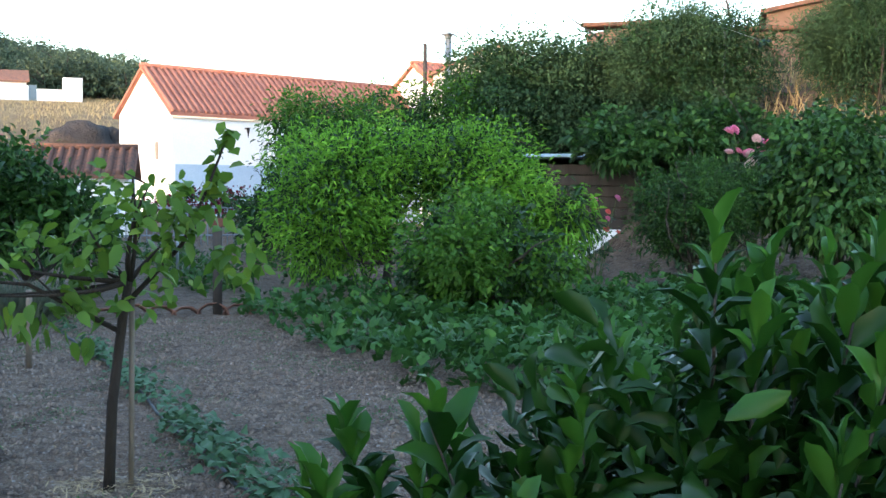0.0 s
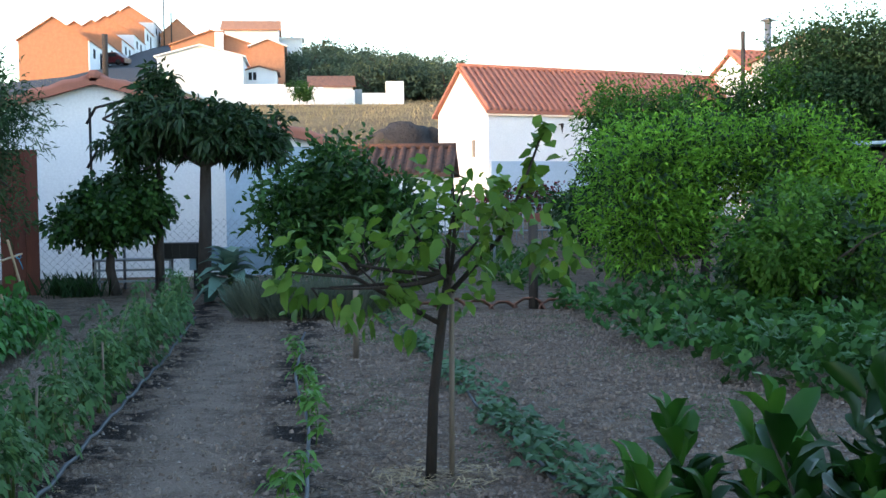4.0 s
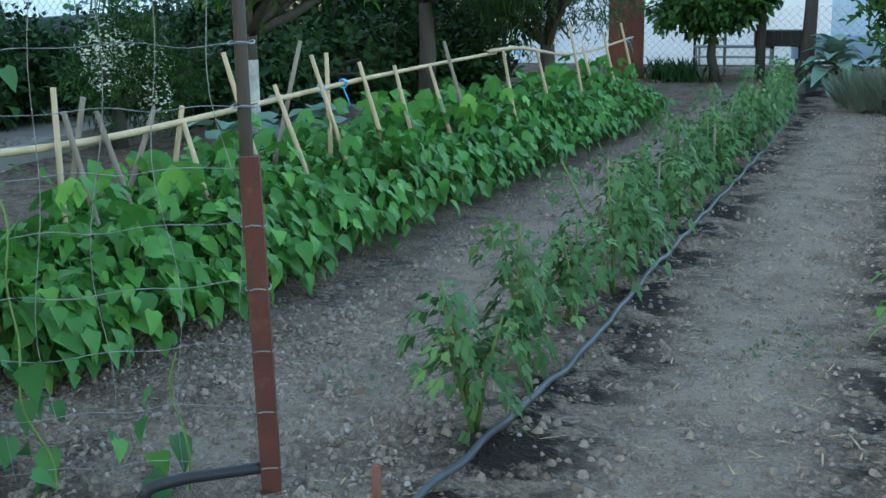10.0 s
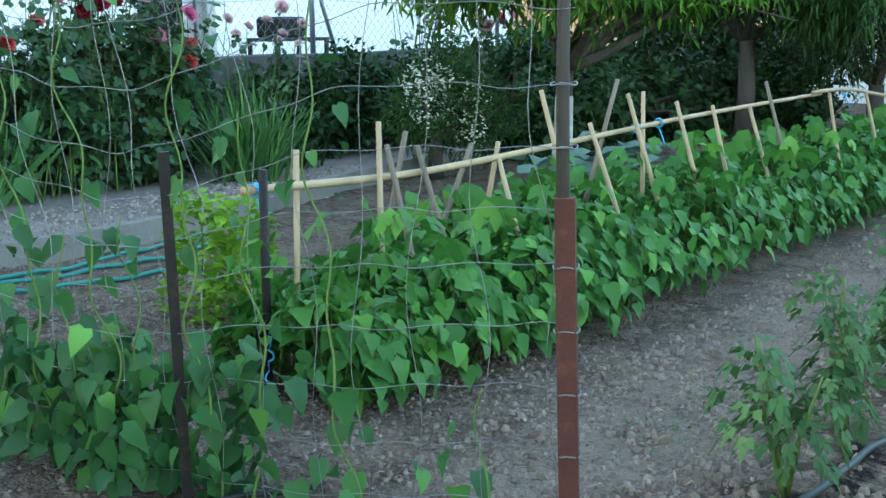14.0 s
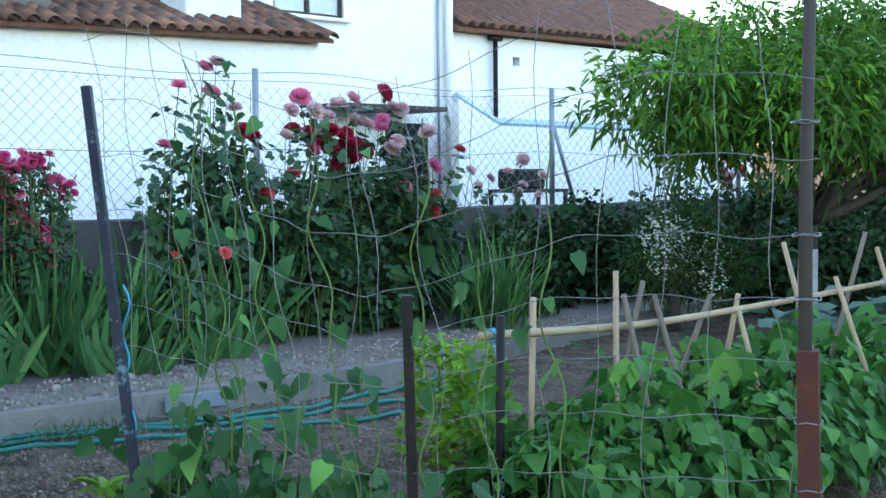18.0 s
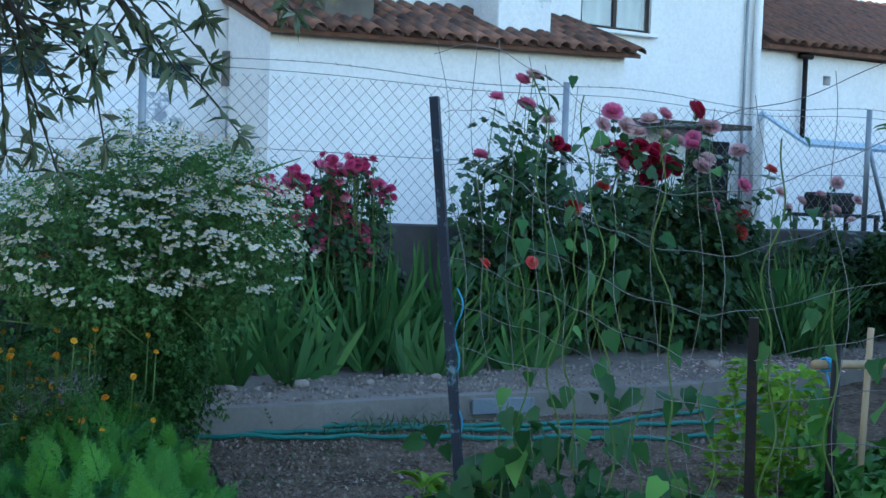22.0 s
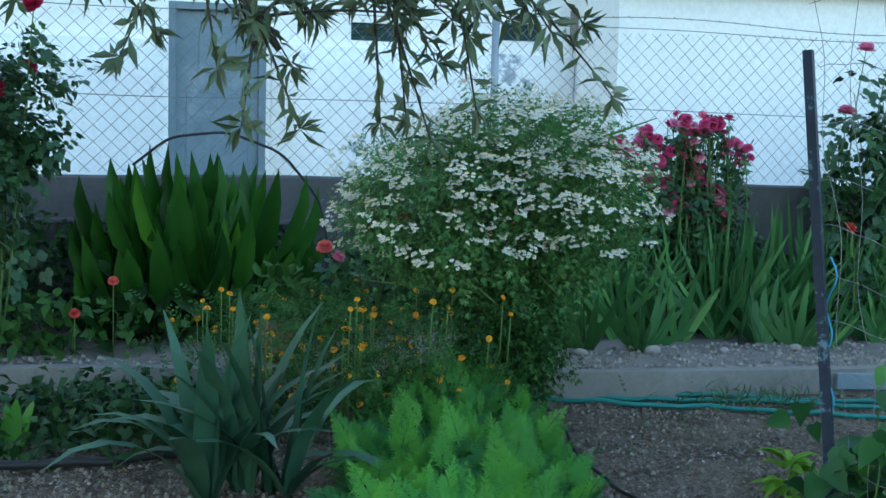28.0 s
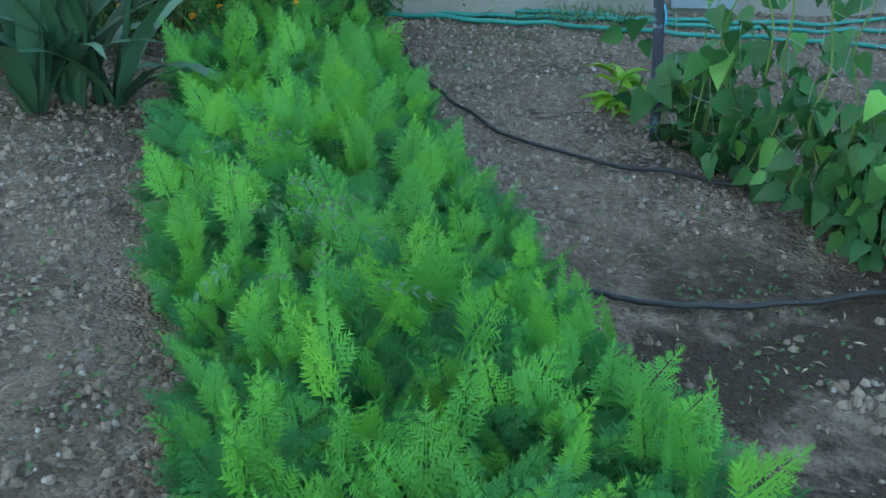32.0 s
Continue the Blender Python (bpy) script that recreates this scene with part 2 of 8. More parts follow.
BLACK_STEEL = surface("dark_steel", (0.014, 0.012, 0.012), (0.008, 0.007, 0.007), 0.55, 9, 80, stain=(0.06, 0.03, 0.02))
NAVY_STEEL = surface("dark_blue_steel", (0.022, 0.032, 0.055), (0.015, 0.02, 0.033), 0.5, 9, 70, stain=(0.11, 0.19, 0.23), stain_at=(0.54, 0.60))
GREY_WOOD = surface("weathered_wood", (0.07, 0.06, 0.053), (0.035, 0.029, 0.025), 0.9, 6, 40, stretch=(1, 1, 0.08), bump=0.8)
CANE = surface("dry_cane", (0.42, 0.31, 0.19), (0.25, 0.18, 0.11), 0.55, 6, 50, stretch=(1, 1, 0.2))
CANE_GREY = surface("grey_cane", (0.19, 0.155, 0.12), (0.115, 0.09, 0.07), 0.7, 6, 50, stretch=(1, 1, 0.2))
DARK_BARK = surface("dark_bark", (0.045, 0.036, 0.03), (0.022, 0.017, 0.014), 0.95, 8, 45, stretch=(1, 1, 0.3), bump=1.0, depth=0.02)
BARK = surface("bark", (0.085, 0.073, 0.065), (0.045, 0.037, 0.032), 0.95, 8, 45, stretch=(1, 1, 0.3), bump=1.0, depth=0.02)
LIMED_BARK = surface("limewashed_bark", (0.42, 0.41, 0.38), (0.20, 0.18, 0.16), 0.95, 9, 40, bump=0.9)
HOSE_GREY = surface("grey_drip_hose", (0.055, 0.062, 0.068), (0.035, 0.040, 0.046), 0.5, 8, 50, bump=0.1)
HOSE_GREEN = surface("green_hose", (0.02, 0.19, 0.155), (0.015, 0.14, 0.12), 0.4, 5, 60, bump=0.1)
HOSE_BLACK = surface("black_pipe", (0.018, 0.018, 0.02), (0.03, 0.03, 0.032), 0.45, 8, 50, bump=0.1)
STRING_BLUE = surface("blue_string", (0.06, 0.38, 0.62), (0.05, 0.30, 0.52), 0.6, 20, 90)
STRAW = surface("straw", (0.40, 0.30, 0.16), (0.28, 0.20, 0.11), 0.8, 8, 60)
LITTER = rubble("dry_leaf_litter", (0.10, 0.072, 0.05), (0.36, 0.29, 0.21))
STEM = surface("green_stem", (0.10, 0.17, 0.045), (0.07, 0.12, 0.035), 0.6, 8, 60, bump=0.1)
ROAD = surface("asphalt", (0.06, 0.06, 0.063), (0.045, 0.045, 0.047), 0.9, 1.5, 40)
ROCK = surface("dark_rock", (0.085, 0.075, 0.07), (0.035, 0.032, 0.03), 0.95, 0.5, 6, bump=1.0, depth=0.2)
CAR_PAINT = surface("dark_red_paint", (0.09, 0.012, 0.014), (0.07, 0.01, 0.012), 0.3, 2, 40, bump=0.0)
DARK_ROOM = surface("dark_room", (0.02, 0.02, 0.022), (0.015, 0.015, 0.016), 0.9)
CURTAIN = surface("pale_curtain", (0.42, 0.50, 0.55), (0.30, 0.36, 0.40), 0.9, 5, 30, stretch=(14, 14, 0.2))
BROWN_WOOD = surface("dark_window_wood", (0.05, 0.035, 0.03), (0.035, 0.025, 0.02), 0.5, 6, 40)
PINK_WOOD = surface("red_brown_planks", (0.17, 0.06, 0.04), (0.11, 0.045, 0.035), 0.75, 5, 40, stretch=(1, 1, 0.15))
SLAB = surface("faded_slab", (0.21, 0.26, 0.29), (0.15, 0.19, 0.22), 0.85, 4, 40)
BLUE_BOARD = surface("faded_blue_board", (0.32, 0.45, 0.55), (0.26, 0.37, 0.47), 0.7, 3, 40)
DARK_PLASTIC = surface("dark_plastic", (0.02, 0.022, 0.024), (0.03, 0.03, 0.032), 0.5)

glass_mat, _, glass_p = nodes_of("window_glass")
glass_p.inputs["Base Color"].default_value = (0.8, 0.85, 0.87, 1)
glass_p.inputs["Roughness"].default_value, glass_p.inputs["Transmission Weight"].default_value = 0.03, 0.85
glass_p.inputs["IOR"].default_value = 1.45

LEMON_LEAF = foliage("citrus_leaf", (0.007, 0.034, 0.005), (0.020, 0.080, 0.010), (0.045, 0.14, 0.016), 0.4, 0.18, 0.25)
LEMON_YOUNG = foliage("young_citrus_leaf", (0.018, 0.080, 0.011), (0.060, 0.19, 0.022), None, 0.4, 0.25, 0.22)
PEAR_LEAF = foliage("fruit_tree_leaf", (0.05, 0.13, 0.018), (0.14, 0.27, 0.035), (0.26, 0.38, 0.05), 0.5, 0.35)
BEAN_LEAF = foliage("bean_leaf", (0.026, 0.118, 0.024), (0.078, 0.25, 0.042), (0.15, 0.35, 0.055), 0.5, 0.3)
CLIMB_LEAF = foliage("climbing_bean_leaf", (0.018, 0.075, 0.026), (0.055, 0.182, 0.055), (0.130, 0.325, 0.065), 0.5, 0.25)
TOMATO_LEAF = foliage("tomato_leaf", (0.035, 0.10, 0.035), (0.085, 0.19, 0.06), (0.14, 0.26, 0.08), 0.6, 0.3)
PEPPER_LEAF = foliage("pepper_leaf", (0.07, 0.19, 0.03), (0.12, 0.28, 0.045), (0.20, 0.36, 0.06), 0.45, 0.35)
MELON_LEAF = foliage("melon_leaf", (0.045, 0.11, 0.05), (0.09, 0.185, 0.085), None, 0.6, 0.25)
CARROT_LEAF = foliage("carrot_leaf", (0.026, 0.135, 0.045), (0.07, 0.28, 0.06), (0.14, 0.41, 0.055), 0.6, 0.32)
CARROT_TIP = foliage("bright_carrot_leaf", (0.06, 0.25, 0.05), (0.13, 0.38, 0.05), None, 0.6, 0.3)
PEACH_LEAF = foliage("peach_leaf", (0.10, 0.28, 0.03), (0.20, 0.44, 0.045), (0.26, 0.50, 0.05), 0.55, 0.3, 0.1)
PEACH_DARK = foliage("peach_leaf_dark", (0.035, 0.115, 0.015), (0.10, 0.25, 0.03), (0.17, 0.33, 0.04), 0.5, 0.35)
OLIVE_LEAF = foliage("olive_leaf", (0.08, 0.12, 0.06), (0.15, 0.20, 0.115), (0.28, 0.32, 0.23), 0.45, 0.22)
GREYTREE_LEAF = foliage("grey_green_leaf", (0.05, 0.10, 0.045), (0.08, 0.145, 0.065), None, 0.7, 0.2, 0.1)
DARK_LEAF = foliage("dark_and_shaded_leaf", (0.012, 0.042, 0.012), (0.028, 0.08, 0.022), (0.05, 0.12, 0.03), 0.5, 0.15)
SHRUB_LEAF = foliage("shrub_leaf", (0.02, 0.07, 0.014), (0.055, 0.145, 0.03), (0.10, 0.21, 0.04), 0.5, 0.22)
LOQUAT_LEAF = foliage("loquat_leaf", (0.022, 0.055, 0.022), (0.04, 0.085, 0.03), (0.08, 0.11, 0.05), 0.4, 0.15)
ROSE_LEAF = foliage("rose_leaf", (0.020, 0.062, 0.026), (0.050, 0.13, 0.048), (0.09, 0.19, 0.06), 0.4, 0.18, 0.3)
IRIS_LEAF = foliage("iris_leaf", (0.022, 0.095, 0.030), (0.085, 0.23, 0.065), (0.17, 0.34, 0.09), 0.45, 0.2)
AGAVE_LEAF = foliage("blue_green_blade", (0.022, 0.075, 0.042), (0.065, 0.155, 0.09), None, 0.45, 0.15)
CANNA_LEAF = foliage("broad_lily_leaf", (0.010, 0.05, 0.009), (0.05, 0.18, 0.024), (0.10, 0.30, 0.03), 0.4, 0.3)
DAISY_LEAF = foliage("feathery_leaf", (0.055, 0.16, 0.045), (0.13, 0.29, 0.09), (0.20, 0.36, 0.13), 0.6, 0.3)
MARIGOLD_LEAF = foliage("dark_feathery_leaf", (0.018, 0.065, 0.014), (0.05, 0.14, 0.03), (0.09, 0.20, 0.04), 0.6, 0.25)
LETTUCE_LEAF = foliage("lime_green_leaf", (0.10, 0.25, 0.02), (0.24, 0.44, 0.04), None, 0.5, 0.4)
LAVENDER_LEAF = foliage("lavender_leaf", (0.09, 0.115, 0.08), (0.13, 0.155, 0.11), None, 0.7, 0.15)
POTATO_LEAF = foliage("potato_leaf", (0.018, 0.075, 0.014), (0.05, 0.15, 0.028), (0.09, 0.22, 0.04), 0.55, 0.2)
WEED_LEAF = foliage("weed_leaf", (0.06, 0.12, 0.05), (0.09, 0.16, 0.06), None, 0.6, 0.25)
DRY_GRASS = foliage("dry_grass", (0.42, 0.31, 0.15), (0.55, 0.42, 0.22), None, 0.8, 0.25)
KALE_LEAF = foliage("kale_leaf", (0.12, 0.22, 0.17), (0.18, 0.30, 0.23), None, 0.5, 0.2)
# pale bluish green, distance haze mixed into the leaf colour
HILL_LEAF = foliage("hill_tree_leaf", (0.06, 0.10, 0.065), (0.10, 0.14, 0.08), None, 0.7, 0.15)
PETAL_PINK = foliage("pink_petal", (0.82, 0.17, 0.36), (0.88, 0.38, 0.54), (0.86, 0.42, 0.36), 0.5, 0.3, whole=True)
PETAL_PALE = foliage("pale_pink_petal", (0.76, 0.46, 0.50), (0.84, 0.62, 0.60), None, 0.5, 0.3, whole=True)
PETAL_RED = foliage("crimson_petal", (0.34, 0.012, 0.04), (0.56, 0.02, 0.09), None, 0.5, 0.2, whole=True)
PETAL_SCARLET = foliage("scarlet_petal", (0.70, 0.07, 0.07), (0.84, 0.17, 0.14), None, 0.5, 0.25, whole=True)
PETAL_MAGENTA = foliage("magenta_petal", (0.52, 0.014, 0.11), (0.80, 0.12, 0.28), (0.90, 0.45, 0.52), 0.5, 0.25, whole=True)
PETAL_ORANGE = foliage("orange_petal", (0.75, 0.27, 0.02), (0.85, 0.45, 0.03), None, 0.5, 0.2, whole=True)
PETAL_WHITE = foliage("white_petal", (0.58, 0.62, 0.54), (0.76, 0.78, 0.72), None, 0.6, 0.2)

# ---- mesh helpers ----
rng = np.random.default_rng(7)


def raw_mesh(name, verts, faces, material, smooth=True):
    me = bpy.data.meshes.new(name)
    me.from_pydata(verts, [], faces)
    me.materials.append(material)
    if smooth:
        me.polygons.foreach_set("use_smooth", np.ones(len(me.polygons), dtype=bool))
    me.update()
    return me


def thing(name, x, y, z, label, category, group="", rz=0.0, kind=""):
    ob = new(name)
    ob.empty_display_size = 0.1
    ob.matrix_world = pose(x, y, z, 0, 0, rz)
    return tagged(ob, label, category, group, kind)


def child(name, me, parent, label="", kind=""):
    ob = new(name, me)
    ob.parent = parent
    return tagged(ob, label, "", "", kind)


def part(name, bm, material, parent, label="", smooth=False):
    me = bpy.data.meshes.new(name)
    bm.to_mesh(me)
    bm.free()
    me.materials.append(material)
    if smooth:
        me.polygons.foreach_set("use_smooth", np.ones(len(me.polygons), dtype=bool))
    return child(name, me, parent, label)


def structure(name, me, label="", category=""):
    return tagged(new(name, me), label or name.replace("_", " "), category, "", "structure")


def box_bm(boxes, bevel=0.0, bm=None):
    """Boxes (x0, y0, z0, x1, y1, z1) in one bmesh, their edges eased."""
    bm = bm or bmesh.new()
    for x0, y0, z0, x1, y1, z1 in boxes:
        got = bmesh.ops.create_cube(bm, size=1, matrix=Matrix.LocRotScale(((x0 + x1) / 2, (y0 + y1) / 2, (z0 + z1) / 2), None, (x1 - x0, y1 - y0, z1 - z0)))
        if bevel:
            es = {e for v in got["verts"] for e in v.link_edges}
            bmesh.ops.bevel(bm, geom=list(es), offset=bevel, segments=1, affect="EDGES")
    return bm


class Tubes:
    """Round rods along paths, gathered into one mesh."""

    def __init__(self):
        self.v, self.f = [], []

    def add(self, path, radius, sides=6, cap=True):
        path = np.asarray(path, float)
        n = len(path)
        rad = np.broadcast_to(np.asarray(radius, float), (n,)) if np.ndim(radius) == 0 or len(radius) == n else np.interp(np.linspace(0, 1, n), np.linspace(0, 1, len(radius)), radius)
        tan = np.gradient(path, axis=0)
        tan /= np.linalg.norm(tan, axis=1, keepdims=True) + 1e-9
        ref = np.array([0.0, 0.0, 1.0]) if abs(tan[0][2]) < 0.9 else np.array([1.0, 0.0, 0.0])
        base = len(self.v)
        ang = np.linspace(0, 2 * np.pi, sides, endpoint=False)
        for p, t, r in zip(path, tan, rad):
            u = np.cross(t, ref)
            u /= np.linalg.norm(u) + 1e-9
            w = np.cross(t, u)
            self.v.extend((p + r * (np.cos(a) * u + np.sin(a) * w)).tolist() for a in ang)
        for i in range(n - 1):
            for k in range(sides):
                a, b = base + i * sides + k, base + i * sides + (k + 1) % sides
                self.f.append((a, b, b + sides, a + sides))
        if cap:
            self.f.append(tuple(base + k for k in range(sides))[::-1])
            self.f.append(tuple(base + (n - 1) * sides + k for k in range(sides)))
        return self

    def mesh(self, name, material, smooth=True):
        return raw_mesh(name, self.v, self.f, material, smooth)


def unit(a):
    a = np.asarray(a, float)
    return a / (np.linalg.norm(a, axis=-1, keepdims=True) + 1e-9)


def scatter(name, template, P, D, N, length, width, material, droop=0.0, smooth=True):
    """One mesh of many copies of a template: verts as (along, across, up), faces. Each lies at P, points along D and faces N."""
    tv, tf = template
    tv = np.asarray(tv, float)
    P, D, N = np.asarray(P, float), unit(D), np.asarray(N, float)
    S = unit(np.cross(D, N))
    N = np.cross(S, D)
    n, k = len(P), len(tv)
    L, W = np.broadcast_to(length, (n,)), np.broadcast_to(width, (n,))
    dr = np.broadcast_to(droop, (n,))
    v = P[:, None] + tv[None, :, 0, None] * (L[:, None] * D)[:, None] + tv[None, :, 1, None] * (W[:, None] * S)[:, None] + tv[None, :, 2, None] * (L[:, None] * N)[:, None]
    v[:, :, 2] -= dr[:, None] * L[:, None] * (tv[None, :, 0].clip(0, 2) ** 2)
    faces = []
    for m in sorted({len(f) for f in tf}):
        some = np.array([f for f in tf if len(f) == m])
        faces += (some[None] + (np.arange(n) * k)[:, None, None]).reshape(-1, m).tolist()
    me = raw_mesh(name, v.reshape(-1, 3).tolist(), faces, material, smooth)
    me.attributes.new("shade", "FLOAT", "POINT").data.foreach_set("value", np.repeat(rng.random(n), k).astype(np.float32))
    return me


# leaf and flower templates: (along, across, up)
FOLDED = ([(0, 0, 0), (0.12, 0.20, 0.06), (0.15, 0, 0), (0.12, -0.20, 0.06), (0.45, 0.5, 0.17), (0.45, 0, 0.05), (0.45, -0.5, 0.17), (0.78, 0.36, 0.13), (0.78, 0, 0.05), (0.78, -0.36, 0.13), (1, 0, -0.04)],
          [(0, 2, 1), (0, 3, 2), (1, 2, 5, 4), (2, 3, 6, 5), (4, 5, 8, 7), (5, 6, 9, 8), (7, 8, 10), (8, 9, 10)])
LANCE = ([(0, 0, 0), (0.35, 0.5, 0.09), (0.35, 0, 0), (0.35, -0.5, 0.09), (0.72, 0.36, 0.04), (0.72, 0, -0.03), (0.72, -0.36, 0.04), (1, 0, -0.10)],
         [(0, 2, 1), (0, 3, 2), (1, 2, 5, 4), (2, 3, 6, 5), (4, 5, 7), (5, 6, 7)])
KITE = ([(0, 0, 0), (0.45, 0.5, 0.10), (0.5, 0, 0), (0.45, -0.5, 0.10), (1, 0, -0.08)], [(0, 2, 1), (0, 3, 2), (1, 2, 4), (2, 3, 4)])
HEART = ([(0, 0, 0), (-0.08, 0.3, 0.03), (0.2, 0.55, 0.11), (0.3, 0, -0.03), (0.2, -0.55, 0.11), (-0.08, -0.3, 0.03), (0.6, 0.36, 0.04), (0.62, 0, -0.07), (0.6, -0.36, 0.04), (1, 0, -0.22)],
         [(0, 3, 2, 1), (0, 5, 4, 3), (2, 3, 7, 6), (3, 4, 8, 7), (6, 7, 9), (7, 8, 9)])
BLADE = ([(0, 0.4, 0), (0, -0.4, 0), (0.3, 0.5, 0.0), (0.3, -0.5, 0.0), (0.6, 0.4, 0.0), (0.6, -0.4, 0.0), (0.85, 0.24, 0), (0.85, -0.24, 0), (1, 0, 0)],
         [(0, 1, 3, 2), (2, 3, 5, 4), (4, 5, 7, 6), (6, 7, 8)])


def joined(pieces):
    """One template out of several, each moved by (offset, turn about up, scale)."""
    vs, fs = [], []
    for (tv, tf), (ox, oy, oz), turn, sc in pieces:
        c, s, base = math.cos(turn), math.sin(turn), len(vs)
        vs += [(ox + sc * (c * a - s * b), oy + sc * (s * a + c * b), oz + sc * u) for a, b, u in tv]
        fs += [tuple(base + i for i in f) for f in tf]
    return vs, fs


def narrow(t, w):
    return [(a, b * w, u) for a, b, u in t[0]], t[1]


def pinnate(pairs, leaflet, size, start=0.2, angle=1.0, droop=0.15):
    """A compound leaf: a stalk with pairs of leaflets and one at the tip."""
    stalk = ([(0, 0.012, 0), (0, -0.012, 0), (1, 0.004, -droop), (1, -0.004, -droop)], [(0, 1, 3, 2)])
    out = [(stalk, (0, 0, 0), 0, 1)]
    for i in range(pairs):
        a = start + (0.95 - start) * i / max(pairs - 1, 1)
        sc = size * (1.0 - 0.55 * abs(a - 0.45))
        for sgn in (1, -1):
            out.append((leaflet, (a, 0, -droop * a * a), sgn * angle, sc))
    out.append((leaflet, (0.97, 0, -droop), 0, size * 0.8))
    return joined(out)


THIN = narrow(KITE, 0.5)
FEATHER = pinnate(4, narrow(KITE, 0.42), 0.26, 0.15, 0.75, 0.0)
LOBED = pinnate(2, narrow(KITE, 0.5), 0.34, 0.3, 0.75, 0.0)


def cut_leaflet():
    """A carrot leaflet: a thin rib with narrow pointed lobes on both sides."""
    vs, fs = [(0, 0.02, 0), (0, -0.02, 0), (1, 0, -0.05)], [(0, 1, 2)]
    for i in range(4):
        s = 0.18 + 0.2 * i
        for sgn in (1, -1):
            reach, b = 0.36 * (1 - 0.16 * i), len(vs)
            vs += [(s - 0.06, 0, 0), (s + 0.10, 0, 0), (s + 0.30, sgn * reach, 0.05 - 0.03 * (i % 2))]
            fs.append((b, b + 1, b + 2) if sgn < 0 else (b + 1, b, b + 2))
    return vs, fs


PINNA = cut_leaflet()


def plume():
    """A fern-like frond: a bare stalk, then overlapping cut leaflets that shorten to the tip."""
    stalk = ([(0, 0.012, 0), (0, -0.012, 0), (1, 0.004, 0), (1, -0.004, 0)], [(0, 1, 3, 2)])
    out = [(stalk, (0, 0, 0), 0, 1), (PINNA, (0.88, 0, 0), 0, 0.14)]
    for i in range(14):
        s = 0.24 + 0.047 * i
        out += [(PINNA, (s, 0, 0.03 * (i % 2)), sgn * (0.8 + 0.12 * (i % 3)), (0.31 + 0.04 * sgn * (i % 3 - 1)) * (1 - 0.054 * i)) for sgn in (1, -1)]
    return joined(out)


CARROT = plume()
TOMATO = pinnate(3, narrow(KITE, 0.62), 0.42, 0.3, 0.95, 0.45)
WIDE = narrow(KITE, 1.5)
TRIFOLIATE = joined([(WIDE, (0.05, 0, 0), 0.0, 1.0), (WIDE, (0, 0.12, -0.02), 1.6, 0.85), (WIDE, (0, -0.12, -0.02), -1.6, 0.85)])
OVAL = ([(0, 0, 0), (0.22, 0.36, 0.05), (0.25, 0, -0.02), (0.22, -0.36, 0.05), (0.62, 0.40, 0.04), (0.62, 0, -0.05), (0.62, -0.40, 0.04), (1, 0, -0.10)],
        [(0, 2, 1), (0, 3, 2), (1, 2, 5, 4), (2, 3, 6, 5), (4, 5, 7), (5, 6, 7)])
ROSELEAF = pinnate(2, OVAL, 0.50, 0.40, 1.1, 0.12)


def rosette(layers, seed):
    """A double flower, petals in rings round its axis (which is along)."""
    r, vs, fs = random.Random(seed), [], []
    for ring, (count, lean, size) in enumerate(layers):
        for i in range(count):
            a = 2 * math.pi * (i + 0.5 * ring + r.uniform(-0.2, 0.2)) / count
            base, ca, sa = len(vs), math.cos(a), math.sin(a)
            for along, out, side in ((0, 0.05, 0.0), (0.45 * size * math.cos(lean), 0.5 * size * math.sin(lean) + 0.05, 0.55 * size), (0.55 * size * math.cos(lean), 0.58 * size * math.sin(lean) + 0.05, 0.0),
                                     (0.45 * size * math.cos(lean), 0.5 * size * math.sin(lean) + 0.05, -0.55 * size), (0.95 * size * math.cos(lean * 1.15), size * math.sin(lean * 1.15) + 0.05, 0.40 * size), (0.95 * size * math.cos(lean * 1.15), size * math.sin(lean * 1.15) + 0.05, -0.40 * size)):
                vs.append((along, ca * out - sa * side, sa * out + ca * side))
            fs += [(base, base + 1, base + 2), (base, base + 2, base + 3), (base + 1, base + 4, base + 5, base + 2), (base + 2, base + 5, base + 3)]
    return vs, fs


ROSE = rosette([(6, 1.2, 0.95), (6, 0.85, 1.0), (6, 0.5, 1.0), (5, 0.22, 0.95)], 3)
POMPON = rosette([(7, 1.5, 1.0), (6, 1.0, 0.9), (5, 0.5, 0.8)], 5)
DAISY = ([(0.15, 0, 0)] + [(0.0 if i % 2 else 0.06, math.cos(i * math.pi / 7) * (0.5 if i % 2 == 0 else 0.34), math.sin(i * math.pi / 7) * (0.5 if i % 2 == 0 else 0.34)) for i in range(14)],
         [(0, 1 + i, 1 + (i + 1) % 14) for i in range(14)])


def pebble(seed):
    r = random.Random(seed)
    ring = lambda n, q, z: [(q * math.cos(6.28 * i / n) * r.uniform(0.8, 1.2), q * math.sin(6.28 * i / n) * r.uniform(0.8, 1.2), z * r.uniform(0.75, 1.25)) for i in range(n)]  # noqa: E731
    vs = ring(3, 0.27, 0.30) + ring(6, 0.5, -0.12)
    fs = [(0, 1, 2)]
    for i in range(3):
        a, b, c, d = 3 + 2 * i, 4 + 2 * i, 3 + (2 * i + 2) % 6, (i + 1) % 3
        fs += [(i, a, b), (i, b, d), (d, b, c)]
    return vs, fs


